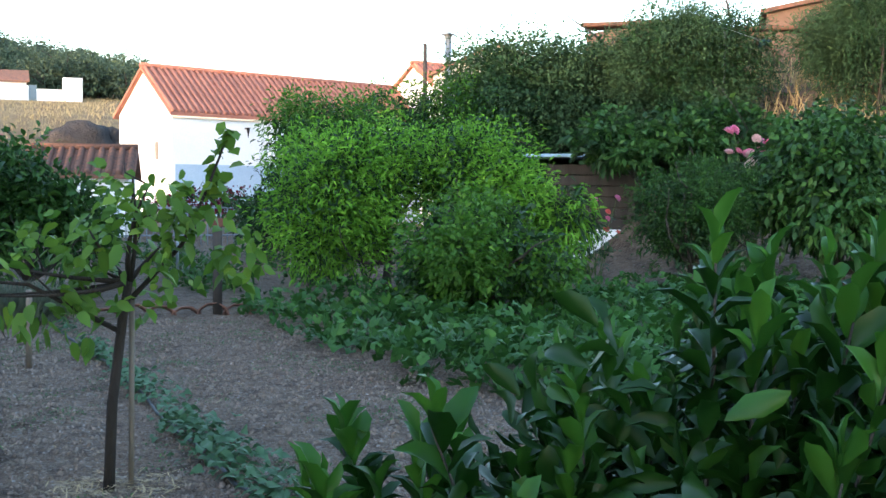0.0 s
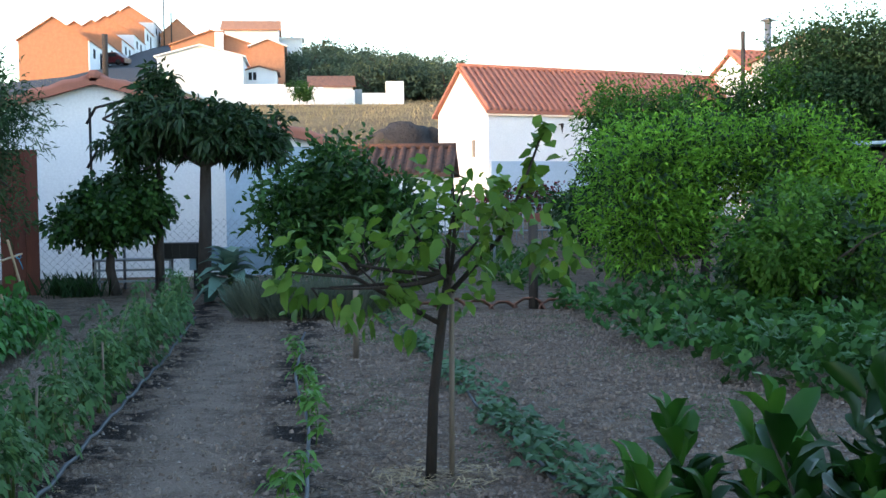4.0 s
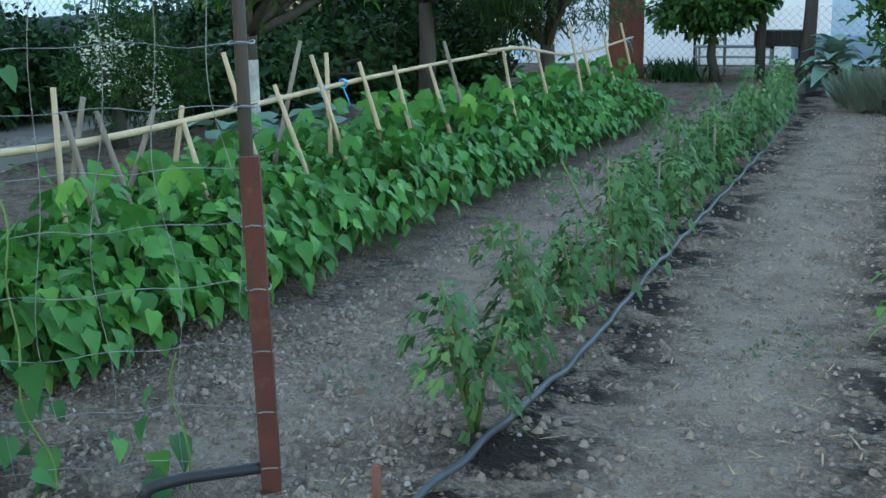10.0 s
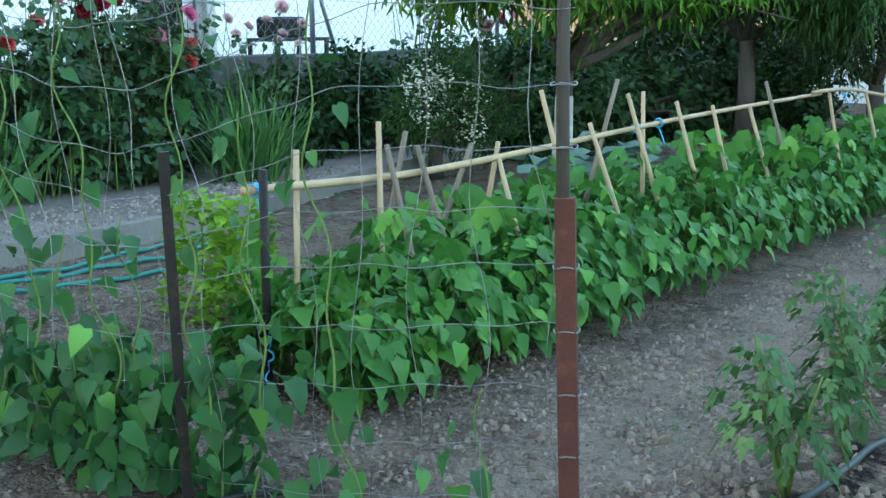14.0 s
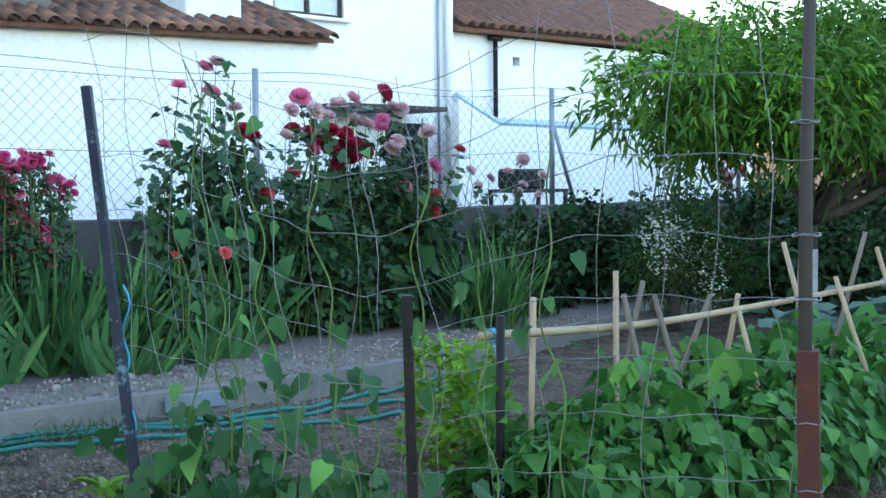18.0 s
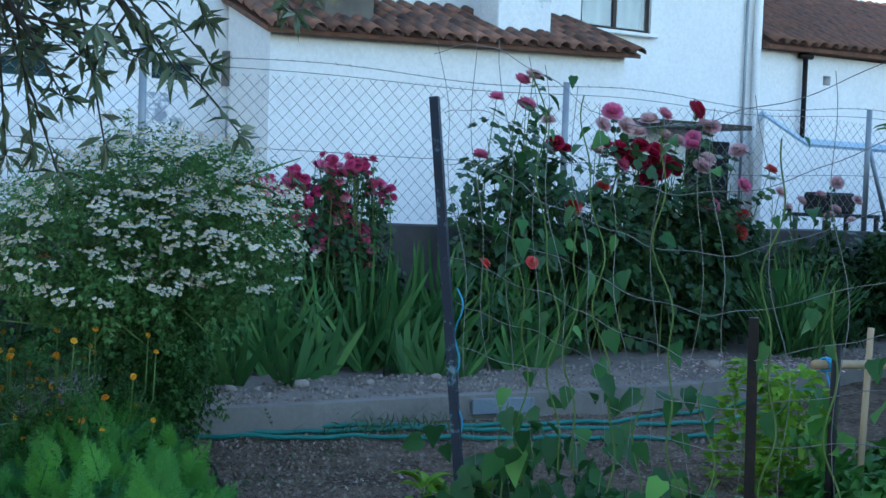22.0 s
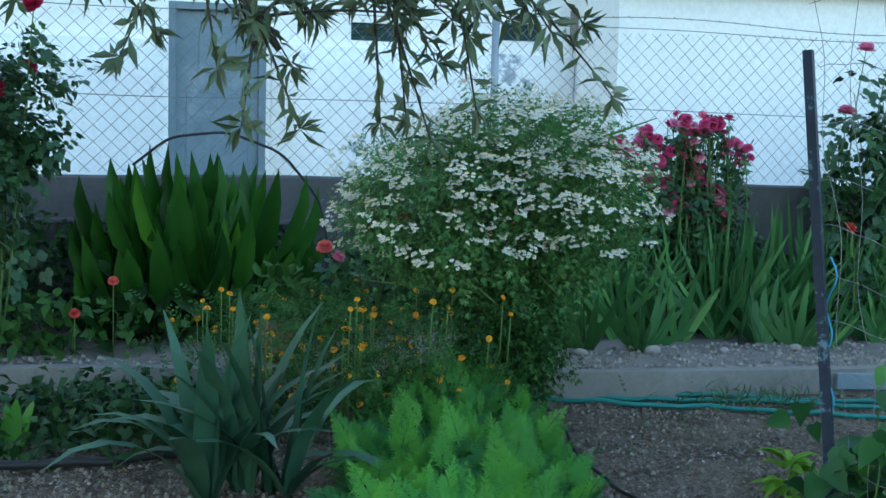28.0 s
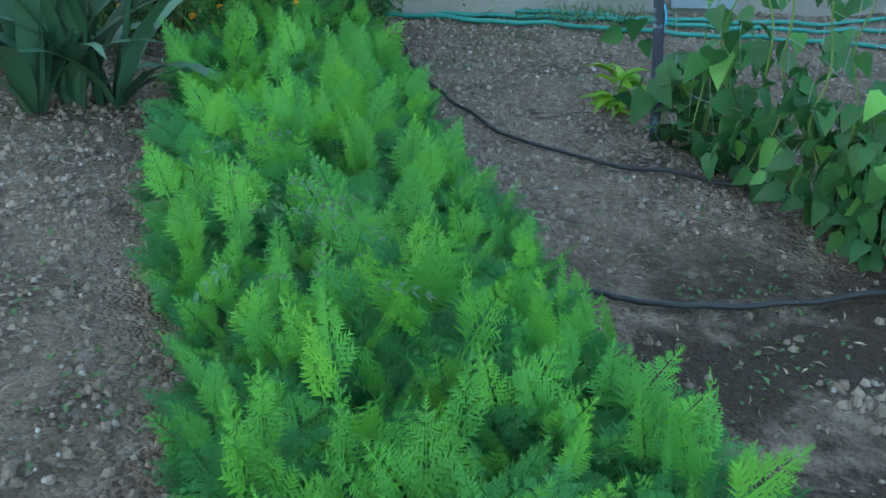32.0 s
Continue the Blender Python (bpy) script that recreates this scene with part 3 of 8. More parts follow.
def cobble(seed):
    """A rounded stone, a little uneven."""
    bm = bmesh.new()
    bmesh.ops.create_icosphere(bm, subdivisions=2, radius=0.5)
    r = random.Random(seed)
    k = [r.uniform(0, 6.28) for _ in range(3)]
    vs = [tuple(c * (1 + 0.12 * math.sin(5 * v.co.x + k[0]) + 0.1 * math.sin(6 * v.co.y + k[1])) for c in (v.co.x * 1.1, v.co.y * 0.9, v.co.z * 0.65)) for v in bm.verts]
    fs = [tuple(v.index for v in f.verts) for f in bm.faces]
    bm.free()
    return vs, fs


def rand_dirs(n, up=0.0, spread=1.0):
    d = unit(rng.normal(size=(n, 3))) * spread
    d[:, 2] += up
    return unit(d)


def in_blobs(n, blobs, shell=0.55):
    """Points in ellipsoids (x, y, z, rx, ry, rz), more of them near the skin, and their outward directions."""
    blobs = np.asarray(blobs, float)
    vol = blobs[:, 3] * blobs[:, 4] * blobs[:, 5]
    pick = rng.choice(len(blobs), n, p=vol / vol.sum())
    d = unit(rng.normal(size=(n, 3)))
    r = (shell + (1 - shell) * rng.random(n)) ** 0.8
    r *= 1 + 0.16 * np.sin(5 * d[:, 0] + 3 * d[:, 1] + pick) + 0.10 * np.sin(9 * d[:, 2] + 7 * d[:, 0])
    return blobs[pick, :3] + d * r[:, None] * blobs[pick, 3:], d


def lumps(blobs, k=7, size=0.42):
    """The same masses broken into smaller uneven ones, so that the outline is ragged and has gaps."""
    out = []
    for bx, by, bz, rx, ry, rz in blobs:
        for _ in range(k):
            d = unit(rng.normal(size=3)) * rng.uniform(0.45, 0.85)
            s = size * rng.uniform(0.7, 1.3)
            out.append((bx + d[0] * rx, by + d[1] * ry, bz + d[2] * rz, rx * s, ry * s, rz * s))
    return out


def crown(name, parent, material, blobs, twigs, per_twig, leaf, length, width, droop=0.2, hang=0.0, twig_len=0.25, shell=0.5, out=1.0, face_up=0.6, label=""):
    """Leaves set along many short twigs that reach outward (and hang) from points in the crown's masses."""
    P, d = in_blobs(twigs, blobs, shell)
    T = unit(out * d + 0.5 * rng.normal(size=d.shape) + np.array([0, 0, 0.25 - hang]))
    along = rng.random((twigs, per_twig)) * twig_len
    jitter = rng.normal(size=(twigs, per_twig, 3)) * twig_len * 0.22
    Q = (P[:, None] + T[:, None] * along[..., None] + jitter).reshape(-1, 3)
    D = unit(np.repeat(T, per_twig, 0) * 0.8 + rng.normal(size=(twigs * per_twig, 3)) * 0.6 + np.array([0, 0, -0.4 * hang]))
    N = rng.normal(size=D.shape) * 0.6 + np.array([0, 0, face_up])
    n = len(Q)
    sc = rng.uniform(0.65, 1.2, n)
    return child(name, scatter(name, leaf, Q, D, N, length * sc, width * sc, material, droop), parent, label)


def limbs(parent, material, trunk_path, trunk_radius, blobs, count=7, name="trunk", sub=3, label=""):
    """The tapered trunk with limbs that fork towards the crown's masses."""
    tb = Tubes()
    tp = np.asarray(trunk_path, float)
    tb.add(tp, trunk_radius, 9)
    tip, r0 = tp[-1], np.atleast_1d(trunk_radius)[-1]
    ends, _ = in_blobs(count, blobs, 0.5)
    for e in ends:
        s = np.linspace(0, 1, 6)[:, None]
        mid = (tip + e) / 2 + rng.normal(size=3) * 0.12 * np.linalg.norm(e - tip)
        path = (1 - s) ** 2 * tip + 2 * s * (1 - s) * mid + s**2 * e
        tb.add(path, [r0 * 0.75, r0 * 0.2], 6)
        for _ in range(sub):
            k = rng.integers(2, 6)
            e2 = path[k] + unit(rng.normal(size=3) + np.array([0, 0, 0.3])) * np.linalg.norm(e - tip) * 0.4
            tb.add([path[k], (path[k] + e2) / 2 + rng.normal(size=3) * 0.03, e2], [r0 * 0.28, r0 * 0.08], 5)
    return child(name, tb.mesh(name, material), parent, label)


def wave_path(points, n, sway, seed=0):
    """A path through the points, smoothed and swaying a little."""
    pts = np.asarray(points, float)
    s = np.linspace(0, len(pts) - 1, n)
    out = np.stack([np.interp(s, np.arange(len(pts)), pts[:, k]) for k in range(3)], 1)
    for _ in range(3):
        out[1:-1] = (out[:-2] + 2 * out[1:-1] + out[2:]) / 4
    r = np.random.default_rng(seed)
    t = np.linspace(0, 1, n)
    for f in (2, 5, 11):
        ph = r.random(3) * 6.28
        out[:, 0] += sway / f * np.sin(6.28 * f * t + ph[0])
        out[:, 1] += sway / f * np.sin(6.28 * f * t + ph[1])
    return out

# ---- ground and large structure ----


def smooth_step(v, lo, hi):
    t = np.clip((v - lo) / (hi - lo), 0, 1)
    return t * t * (3 - 2 * t)


def ground_height(x, y):
    rough_near = 0.012 * np.sin(7.3 * x + 2.1 * np.sin(3.1 * y)) * np.sin(6.1 * y + 1.7 * np.sin(4.3 * x)) + 0.008 * np.sin(17 * x + 5 * y) * np.sin(15 * y - 6 * x)
    h = rough_near * ((np.abs(x) < 12) & (y < 16) & (y > -6))
    h = h + 0.03 * np.exp(-(((x + 1.55) / 0.22) ** 2)) * smooth_step(y, 2.5, 3.2) * smooth_step(14, y, y + 1)
    h = h + 0.57 * smooth_step(-x, 8.84, 8.96) * smooth_step(24 - y, 0, 6)
    h = h + np.interp(y, [18, 36, 40, 50, 60, 85, 120, 200, 600], [0, 0.5, 0.7, 3.4, 4.9, 7.4, 11.4, 18, 22]) * smooth_step(18 + 16 * smooth_step(y, 60, 105) - x, 0, 10) * (0.35 + 0.65 * smooth_step(x, -40, -18))
    h = h + np.interp(y, [40, 62, 85, 105, 123, 148, 178, 210, 600], [0, 1.2, 1.5, 1.5, 1.95, 4.3, 6.4, 6.9, 5]) * smooth_step(-x, 5, 11) * smooth_step(x, -60, -30)
    h = h + 1.8 * smooth_step(y, 90, 124) * smooth_step(x, -10, -3) * smooth_step(14 - x, 0, 14)
    bearing = np.degrees(np.arctan2(x, np.maximum(y, 0.01)))
    out = 0.62 * x + 0.78 * y
    h = h + (3.7 * smooth_step(out, 18.5, 26) + 1.2 * smooth_step(out, 27, 45)) * smooth_step(bearing, 26, 33) * smooth_step(y, -4, 4)
    return h


def ground_mesh():
    xs = np.concatenate([[-700, -400, -220, -120, -70, -45, -34, -28, -24, -20, -17, -14, -12, -10.5, -9.6], np.linspace(-9, 5.5, 150), np.linspace(6, 26, 24), [32, 45, 70, 120, 220, 400, 700]])
    ys = np.concatenate([[-700, -300, -120, -60, -35, -22, -15, -11, -8, -6, -4.5, -3.5, -2.7], np.linspace(-2, 15, 175), np.linspace(15.6, 60, 46), [63, 67, 72, 78, 85, 92, 99, 106, 114, 123, 131, 140, 148, 158, 168, 178, 194, 210, 250, 400, 700]])
    gx, gy = np.meshgrid(xs, ys)
    gz = ground_height(gx, gy)
    n, m = len(xs), len(ys)
    v = np.stack([gx.ravel(), gy.ravel(), gz.ravel()], 1)
    i = (np.arange(m - 1)[:, None] * n + np.arange(n - 1)).ravel()
    return raw_mesh("ground", v.tolist(), np.stack([i, i + 1, i + n + 1, i + n], 1).tolist(), SOIL)


structure("ground", ground_mesh(), "dry grey-brown garden soil, trodden between the vegetable rows", "ground")

KERB = [(-7.1, -3.0), (-7.07, -0.74), (-6.82, 0.8), (-6.57, 1.95), (-6.51, 2.95), (-6.46, 3.9), (-6.37, 4.9), (-6.42, 5.64), (-6.62, 6.6), (-7.1, 9.0), (-7.1, 13.0)]


def band_mesh(name, left, right, z_top, z_low, material):
    """A solid strip between two polylines of equal length."""
    v, f = [], []
    for (xa, ya), (xb, yb) in zip(left, right):
        v += [(xa, ya, z_low), (xa, ya, z_top), (xb, yb, z_top), (xb, yb, z_low)]
    for i in range(len(left) - 1):
        a = 4 * i
        f += [(a + k, a + (k + 1) % 4, a + 4 + (k + 1) % 4, a + 4 + k) for k in range(4)]
    n = 4 * (len(left) - 1)
    f += [(0, 1, 2, 3), (n + 3, n + 2, n + 1, n)]
    return raw_mesh(name, v, f, material, False)


kerb_fine = wave_path([(x, y, 0) for x, y in KERB], 70, 0.02, 3)[:, :2]
structure("kerb", band_mesh("kerb", [(x - 0.09, y) for x, y in kerb_fine], kerb_fine, 0.15, -0.08, CONCRETE), "low worn concrete kerb along the flower bed", "kerb")
structure("gravel_bed", band_mesh("gravel_bed", [(-8.82, y) for x, y in kerb_fine], [(x - 0.086, y) for x, y in kerb_fine], 0.125, -0.05, GRAVEL), "pale gravel strip between kerb and flower bed", "gravel")
bm = box_bm([(-9.0, -9, -0.1, -8.8, 16, 1.08)], 0.012)
bmesh.ops.subdivide_edges(bm, edges=[e for e in bm.edges if abs(e.verts[0].co.y - e.verts[1].co.y) > 5], cuts=60)
for v in bm.verts:
    v.co.x += 0.012 * math.sin(3.1 * v.co.y) + 0.008 * math.sin(11 * v.co.y + 2 * v.co.z)
    v.co.z += 0.01 * math.sin(2.3 * v.co.y) if v.co.z > 0.5 else 0
me = bpy.data.meshes.new("wall_fence")
bm.to_mesh(me)
bm.free()
me.materials.append(DARK_WALL)
structure("wall_fence", me, "low grey weathered cement wall under the wire fence", "wall")

# chain-link fence on the low wall
POST_Y = [-4.9, -1.35, 2.23, 5.88, 9.65, 13.2]
fence = thing("chain_link_fence", -8.9, 0, 1.075, "galvanised chain-link fence with a barbed top wire on a low wall", "fence")
for y in POST_Y:
    child("post", Tubes().add([(0, y, -0.04), (0, y, 1.23)], 0.028, 8).mesh("post", GALV), fence)
child("brace", Tubes().add([(0, 9.67, 0.85), (0.02, 10.0, 0.0)], 0.022, 6).mesh("brace", GALV), fence)
tb = Tubes()
STEP, TOP = 0.115, 1.10
for k in range(int((13.2 + 4.9 + TOP) / STEP)):
    y0 = -4.9 - TOP + k * STEP
    for sgn in (1, -1):
        a, b = (y0, y0 + TOP) if sgn > 0 else (y0 + TOP, y0)
        za, zb = 0.02, TOP
        pts = []
        for s in np.linspace(0, 1, 7):
            y, z = a + (b - a) * s, za + (zb - za) * s
            if -4.9 <= y <= 13.2:
                pts.append((0.012 * math.sin(2.2 * y + 3 * z) + 0.004 * sgn, y, z + 0.02 * math.sin(1.7 * y) * z))
        if len(pts) > 1:
            tb.add(pts, 0.0022, 3, False)
child("mesh", tb.mesh("mesh", WIRE), fence, "diamond wire mesh")
for z, sway in ((1.13, 0.02), (1.2, 0.035), (0.55, 0.012)):
    path = [(0, y, z + sway * math.sin(2.1 * y) - 0.03 * math.sin((y - 2.25) / 3.6 * math.pi) ** 2) for y in np.linspace(-4.9, 13.2, 90)]
    child("wire", Tubes().add(path, 0.003, 4).mesh("wire", WIRE), fence)
barbs = Tubes()
for y in np.arange(-4.8, 13.1, 0.12):
    z = 1.2 + 0.035 * math.sin(2.1 * y) - 0.03 * math.sin((y - 2.25) / 3.6 * math.pi) ** 2
    barbs.add([(-0.012, y - 0.006, z + 0.012), (0.012, y + 0.006, z - 0.01)], 0.0025, 3)
child("barbs", barbs.mesh("barbs", WIRE), fence, "", "stuff")


def pierced_wall(x0, x1, y0, y1, z0, z1, holes):
    """A wall lying along y, in one piece, with rectangular openings (ya, yb, za, zb) right through it."""
    ys = sorted({y0, y1, *[h[0] for h in holes], *[h[1] for h in holes]})
    zs = sorted({z0, z1, *[min(max(v, z0), z1) for h in holes for v in h[2:]]})

    def solid(i, j):
        if not (0 <= i < len(ys) - 1 and 0 <= j < len(zs) - 1):
            return False
        y, z = (ys[i] + ys[i + 1]) / 2, (zs[j] + zs[j + 1]) / 2
        return not any(h[0] < y < h[1] and h[2] < z < h[3] for h in holes)

    bm, made = bmesh.new(), {}

    def v(k, i, j):
        if (k, i, j) not in made:
            made[k, i, j] = bm.verts.new(((x0, x1)[k], ys[i], zs[j]))
        return made[k, i, j]

    for i in range(len(ys) - 1):
        for j in range(len(zs) - 1):
            if not solid(i, j):
                continue
            bm.faces.new((v(1, i, j), v(1, i + 1, j), v(1, i + 1, j + 1), v(1, i, j + 1)))
            bm.faces.new((v(0, i, j), v(0, i, j + 1), v(0, i + 1, j + 1), v(0, i + 1, j)))
            for di, dj, a, b in ((-1, 0, (i, j), (i, j + 1)), (1, 0, (i + 1, j), (i + 1, j + 1)), (0, -1, (i, j), (i + 1, j)), (0, 1, (i, j + 1), (i + 1, j + 1))):
                if not solid(i + di, j + dj):
                    bm.faces.new((v(0, *a), v(0, *b), v(1, *b), v(1, *a)))
    bmesh.ops.recalc_face_normals(bm, faces=bm.faces)
    return bm


def tile_template(length=0.42, radius=0.085, sag=0.9):
    """A tapered half-round roof tile with thickness, lying along +x, its back up."""
    v, f = [], []
    for x, r in ((0, radius), (length, radius * 0.82)):
        for rr in (r, r - 0.014):
            for k in range(6):
                a = math.pi * k / 5
                v.append((x, -math.cos(a) * rr, math.sin(a) * rr * sag))
    for k in range(5):
        f += [(k, k + 1, 13 + k, 12 + k), (6 + k, 18 + k, 19 + k, 7 + k), (k, 6 + k, 7 + k, k + 1), (12 + k, 13 + k, 19 + k, 18 + k)]
    return v, f


def tiled_roof(parent, corner, along, up, columns, rows, material, pieces=True, pitch=0.2, course=0.31, seed=1):
    """Courses of cover tiles from the eave corner: along the eave, and up the slope."""
    r = random.Random(seed)
    corner, along, up = Vector(corner), Vector(along).normalized(), Vector(up).normalized()
    normal = along.cross(up)
    normal = normal if normal.z > 0 else -normal
    tv, tf = tile_template()
    me = raw_mesh("tile", tv, tf, material)
    turn = Matrix((up, normal.cross(up), normal)).transposed().to_4x4()
    allv, allf = [], []
    for c in range(columns):
        for q in range(rows):
            at = corner + along * (pitch * (c + 0.5) + r.uniform(-0.012, 0.012)) + up * (course * q - 0.05 + r.uniform(-0.015, 0.015)) + normal * (0.02 + 0.006 * r.random())
            m = Matrix.Translation(at) @ turn @ Matrix.Rotation(r.uniform(-0.03, 0.03), 4, "Z") @ Matrix.Rotation(radians(-2.5) + r.uniform(-0.02, 0.02), 4, "Y")
            if pieces:
                ob = new("tile", me)
                ob.parent = parent
                ob.matrix_local = parent.matrix_world.inverted() @ m
            else:
                base = len(allv)
                allv += [tuple(m @ Vector(p)) for p in tv]
                allf += [tuple(base + i for i in f) for f in tf]
    if not pieces:
        ob = child("tiles", raw_mesh("tiles", allv, allf, material), parent, "", "stuff")
        ob.matrix_parent_inverse = parent.matrix_world.inverted()


def world_part(name, bm_or_me, material, parent, label="", smooth=False):
    """A part given in world places."""
    ob = part(name, bm_or_me, material, parent, label, smooth) if isinstance(bm_or_me, bmesh.types.BMesh) else child(name, bm_or_me, parent, label)
    ob.matrix_parent_inverse = parent.matrix_world.inverted()
    return ob


def window_unit(parent, x, y0, y1, z0, z1, curtain=True, facing=1):
    """A dark wooden window in a wall along y, with panes, mullion, sill and a curtain behind."""
    w = 0.05
    win = world_part("window", box_bm([(x - 0.05, y0, z0, x + 0.0, y0 + w, z1), (x - 0.05, y1 - w, z0, x, y1, z1), (x - 0.05, y0 + w, z0, x, y1 - w, z0 + w), (x - 0.05, y0 + w, z1 - w, x, y1 - w, z1), (x - 0.045, (y0 + y1) / 2 - 0.03, z0 + w, x + 0.004, (y0 + y1) / 2 + 0.03, z1 - w)], 0.004), BROWN_WOOD, parent, "dark wooden window frame")
    for a, b in ((y0 + w, (y0 + y1) / 2 - 0.03), ((y0 + y1) / 2 + 0.03, y1 - w)):
        p = world_part("pane", box_bm([(x - 0.03, a, z0 + w, x - 0.024, b, z1 - w)]), glass_mat, win)
        p.visible_shadow = False
    if curtain:
        v, f = [], []
        ys = np.linspace(y0 + w, y1 - w, 40)
        for y in ys:
            dx = 0.018 * math.sin(38 * y)
            v += [(x - 0.10 + dx, y, z0 + w), (x - 0.10 + dx, y, z1 - w)]
        f = [(2 * i, 2 * i + 2, 2 * i + 3, 2 * i + 1) for i in range(len(ys) - 1)]
        world_part("curtain", raw_mesh("curtain", v, f, CURTAIN), None, win, "pale blue curtain")
    world_part("backing", box_bm([(x - 0.22, y0, z0, x - 0.2, y1, z1)]), DARK_ROOM, win)
    world_part("window_sill", box_bm([(x - 0.05, y0 - 0.06, z0 - 0.045, x + 0.14, y1 + 0.06, z0 - 0.002)], 0.006), WHITE, win)
    return win


# the long white house behind the fence
house = thing("house", -12.7, 2, 0.5, "long two-storey whitewashed house with peeling lower wall", "house")
openings = [(0.07, 1.01, 0.5, 2.62), (1.85, 2.40, 2.32, 2.50), (3.42, 3.86, 2.385, 2.57), (8.80, 9.92, 3.43, 4.6), (-1.6, -0.66, 3.1, 4.2), (1.75, 2.52, 3.52, 4.5)]
# the wall runs on out of view to hold the low sun off the garden
world_part("wall", pierced_wall(-13.0, -12.7, -16, 11.8, -0.2, 5.6, openings), WHITE, house)
world_part("back_walls", box_bm([(-20, -16, -0.2, -19.7, 11.8, 5.6), (-19.7, -16, -0.2, -13.0, -15.7, 5.6), (-19.7, 11.5, -0.2, -13.0, 11.8, 5.6)]), WHITE, house)
# unseen roof, its ridge raised to keep direct sun off the trees
bm = bmesh.new()
for tri in (((-20.3, -16.3, 5.55), (-16.5, -16.3, 7.3), (-12.4, -16.3, 5.55)),):
    a = [bm.verts.new(p) for p in tri]
    b = [bm.verts.new((p[0], 12.1, p[2])) for p in tri]
    bm.faces.new(a)
    bm.faces.new(b[::-1])
    for i in range(3):
        bm.faces.new((a[i], b[i], b[(i + 1) % 3], a[(i + 1) % 3]))
bmesh.ops.recalc_face_normals(bm, faces=bm.faces)
world_part("roof", bm, ROOF_OLD, house)
# rough lower wall, thicker than the rest
bm = pierced_wall(-12.72, -12.62, -16, 4.2, -0.2, 2.24, [(0.02, 1.06, -0.3, 2.4)])
bmesh.ops.subdivide_edges(bm, edges=bm.edges, cuts=6, use_grid_fill=True)
for v in bm.verts:
    if v.co.x > -12.65:
        v.co.x += 0.02 * math.sin(2.3 * v.co.y + 1.3 * v.co.z) + 0.012 * math.sin(9 * v.co.y) * math.sin(7 * v.co.z)
world_part("plinth", bm, WHITE_WORN, house, "rough peeling lower wall", True)
door = world_part("door", box_bm([(-12.82, 0.14, 0.55, -12.76, 0.94, 2.55)], 0.004), GREY_PAINT, house, "blue-grey painted metal door")
world_part("door_frame", box_bm([(-12.84, 0.07, 0.5, -12.70, 0.14, 2.62), (-12.84, 0.94, 0.5, -12.70, 1.01, 2.62), (-12.84, 0.14, 2.55, -12.70, 0.94, 2.62)], 0.004), GREY_PAINT, door)
world_part("panel", box_bm([(-12.764, 0.36, 1.95, -12.748, 0.72, 2.4), (-12.764, 0.24, 0.75, -12.75, 0.84, 1.75)], 0.005), GREY_PAINT, door)
world_part("handle", Tubes().add([(-12.76, 0.86, 1.6), (-12.70, 0.86, 1.6), (-12.70, 0.78, 1.6)], 0.01, 6).mesh("handle", GALV), None, door)
for y0, y1, z0, z1 in openings[1:3]:
    vent = world_part("vent", box_bm([(-12.80, y0, z0, -12.76, y1, z1)]), GREEN_SHUTTER, house, "small dark green shutter")
    for k in range(3):
        z = z0 + (z1 - z0) * (k + 0.5) / 3
        world_part("slat", box_bm([(-12.765, y0 + 0.01, z - 0.02, -12.735, y1 - 0.01, z + 0.012)]), GREEN_SHUTTER, vent)
world_part("pier", box_bm([(-12.69, 4.16, 2.36, -12.6, 4.31, 2.72)], 0.006), CONCRETE, house, "bare cement stub")
window_unit(house, -12.74, 8.80, 9.92, 3.43, 4.6)
window_unit(house, -12.74, -1.6, -0.66, 3.1, 4.2, False)
window_unit(house, -12.74, 1.75, 2.52, 3.52, 4.5, False)
world_part("string_course", box_bm([(-12.7, -16, 2.74, -12.64, -0.02, 2.82)], 0.006), WHITE, house)
world_part("gutter_pipe", Tubes().add([(-12.62, 11.72, 0.6), (-12.62, 11.72, 5.5)], 0.055, 8).mesh("gutter_pipe", WHITE), None, house)
world_part("conduit", Tubes().add([(-12.66, 11.55, 0.6), (-12.66, 11.55, 5.5)], 0.02, 6).mesh("conduit", GALV), None, house)
grille = world_part("air_brick", box_bm([(-12.70, 10.82, 4.02, -12.675, 11.19, 4.14)], 0.004), WHITE, house, "white pierced air brick")
for k in range(10):
    y, z = 10.875 + 0.065 * (k % 5), 4.055 + 0.05 * (k // 5)
    world_part("hole", Tubes().add([(-12.676, y, z), (-12.671, y, z)], 0.017, 6).mesh("hole", DARK_ROOM), None, grille)
world_part("wall_lamp", Tubes().add([(-12.7, 10.25, 4.1), (-12.58, 10.25, 4.1), (-12.56, 10.25, 4.0)], [0.015, 0.03], 6).mesh("wall_lamp", BLACK_STEEL), None, house)
world_part("canopy", box_bm([(-12.7, 9.2, 2.24, -11.9, 11.0, 2.30)], 0.006), BROWN_WOOD, house, "thin dark-edged canopy slab")
world_part("back_doorway", box_bm([(-12.72, 10.6, 0.55, -12.685, 11.36, 2.12)]), DARK_ROOM, house)

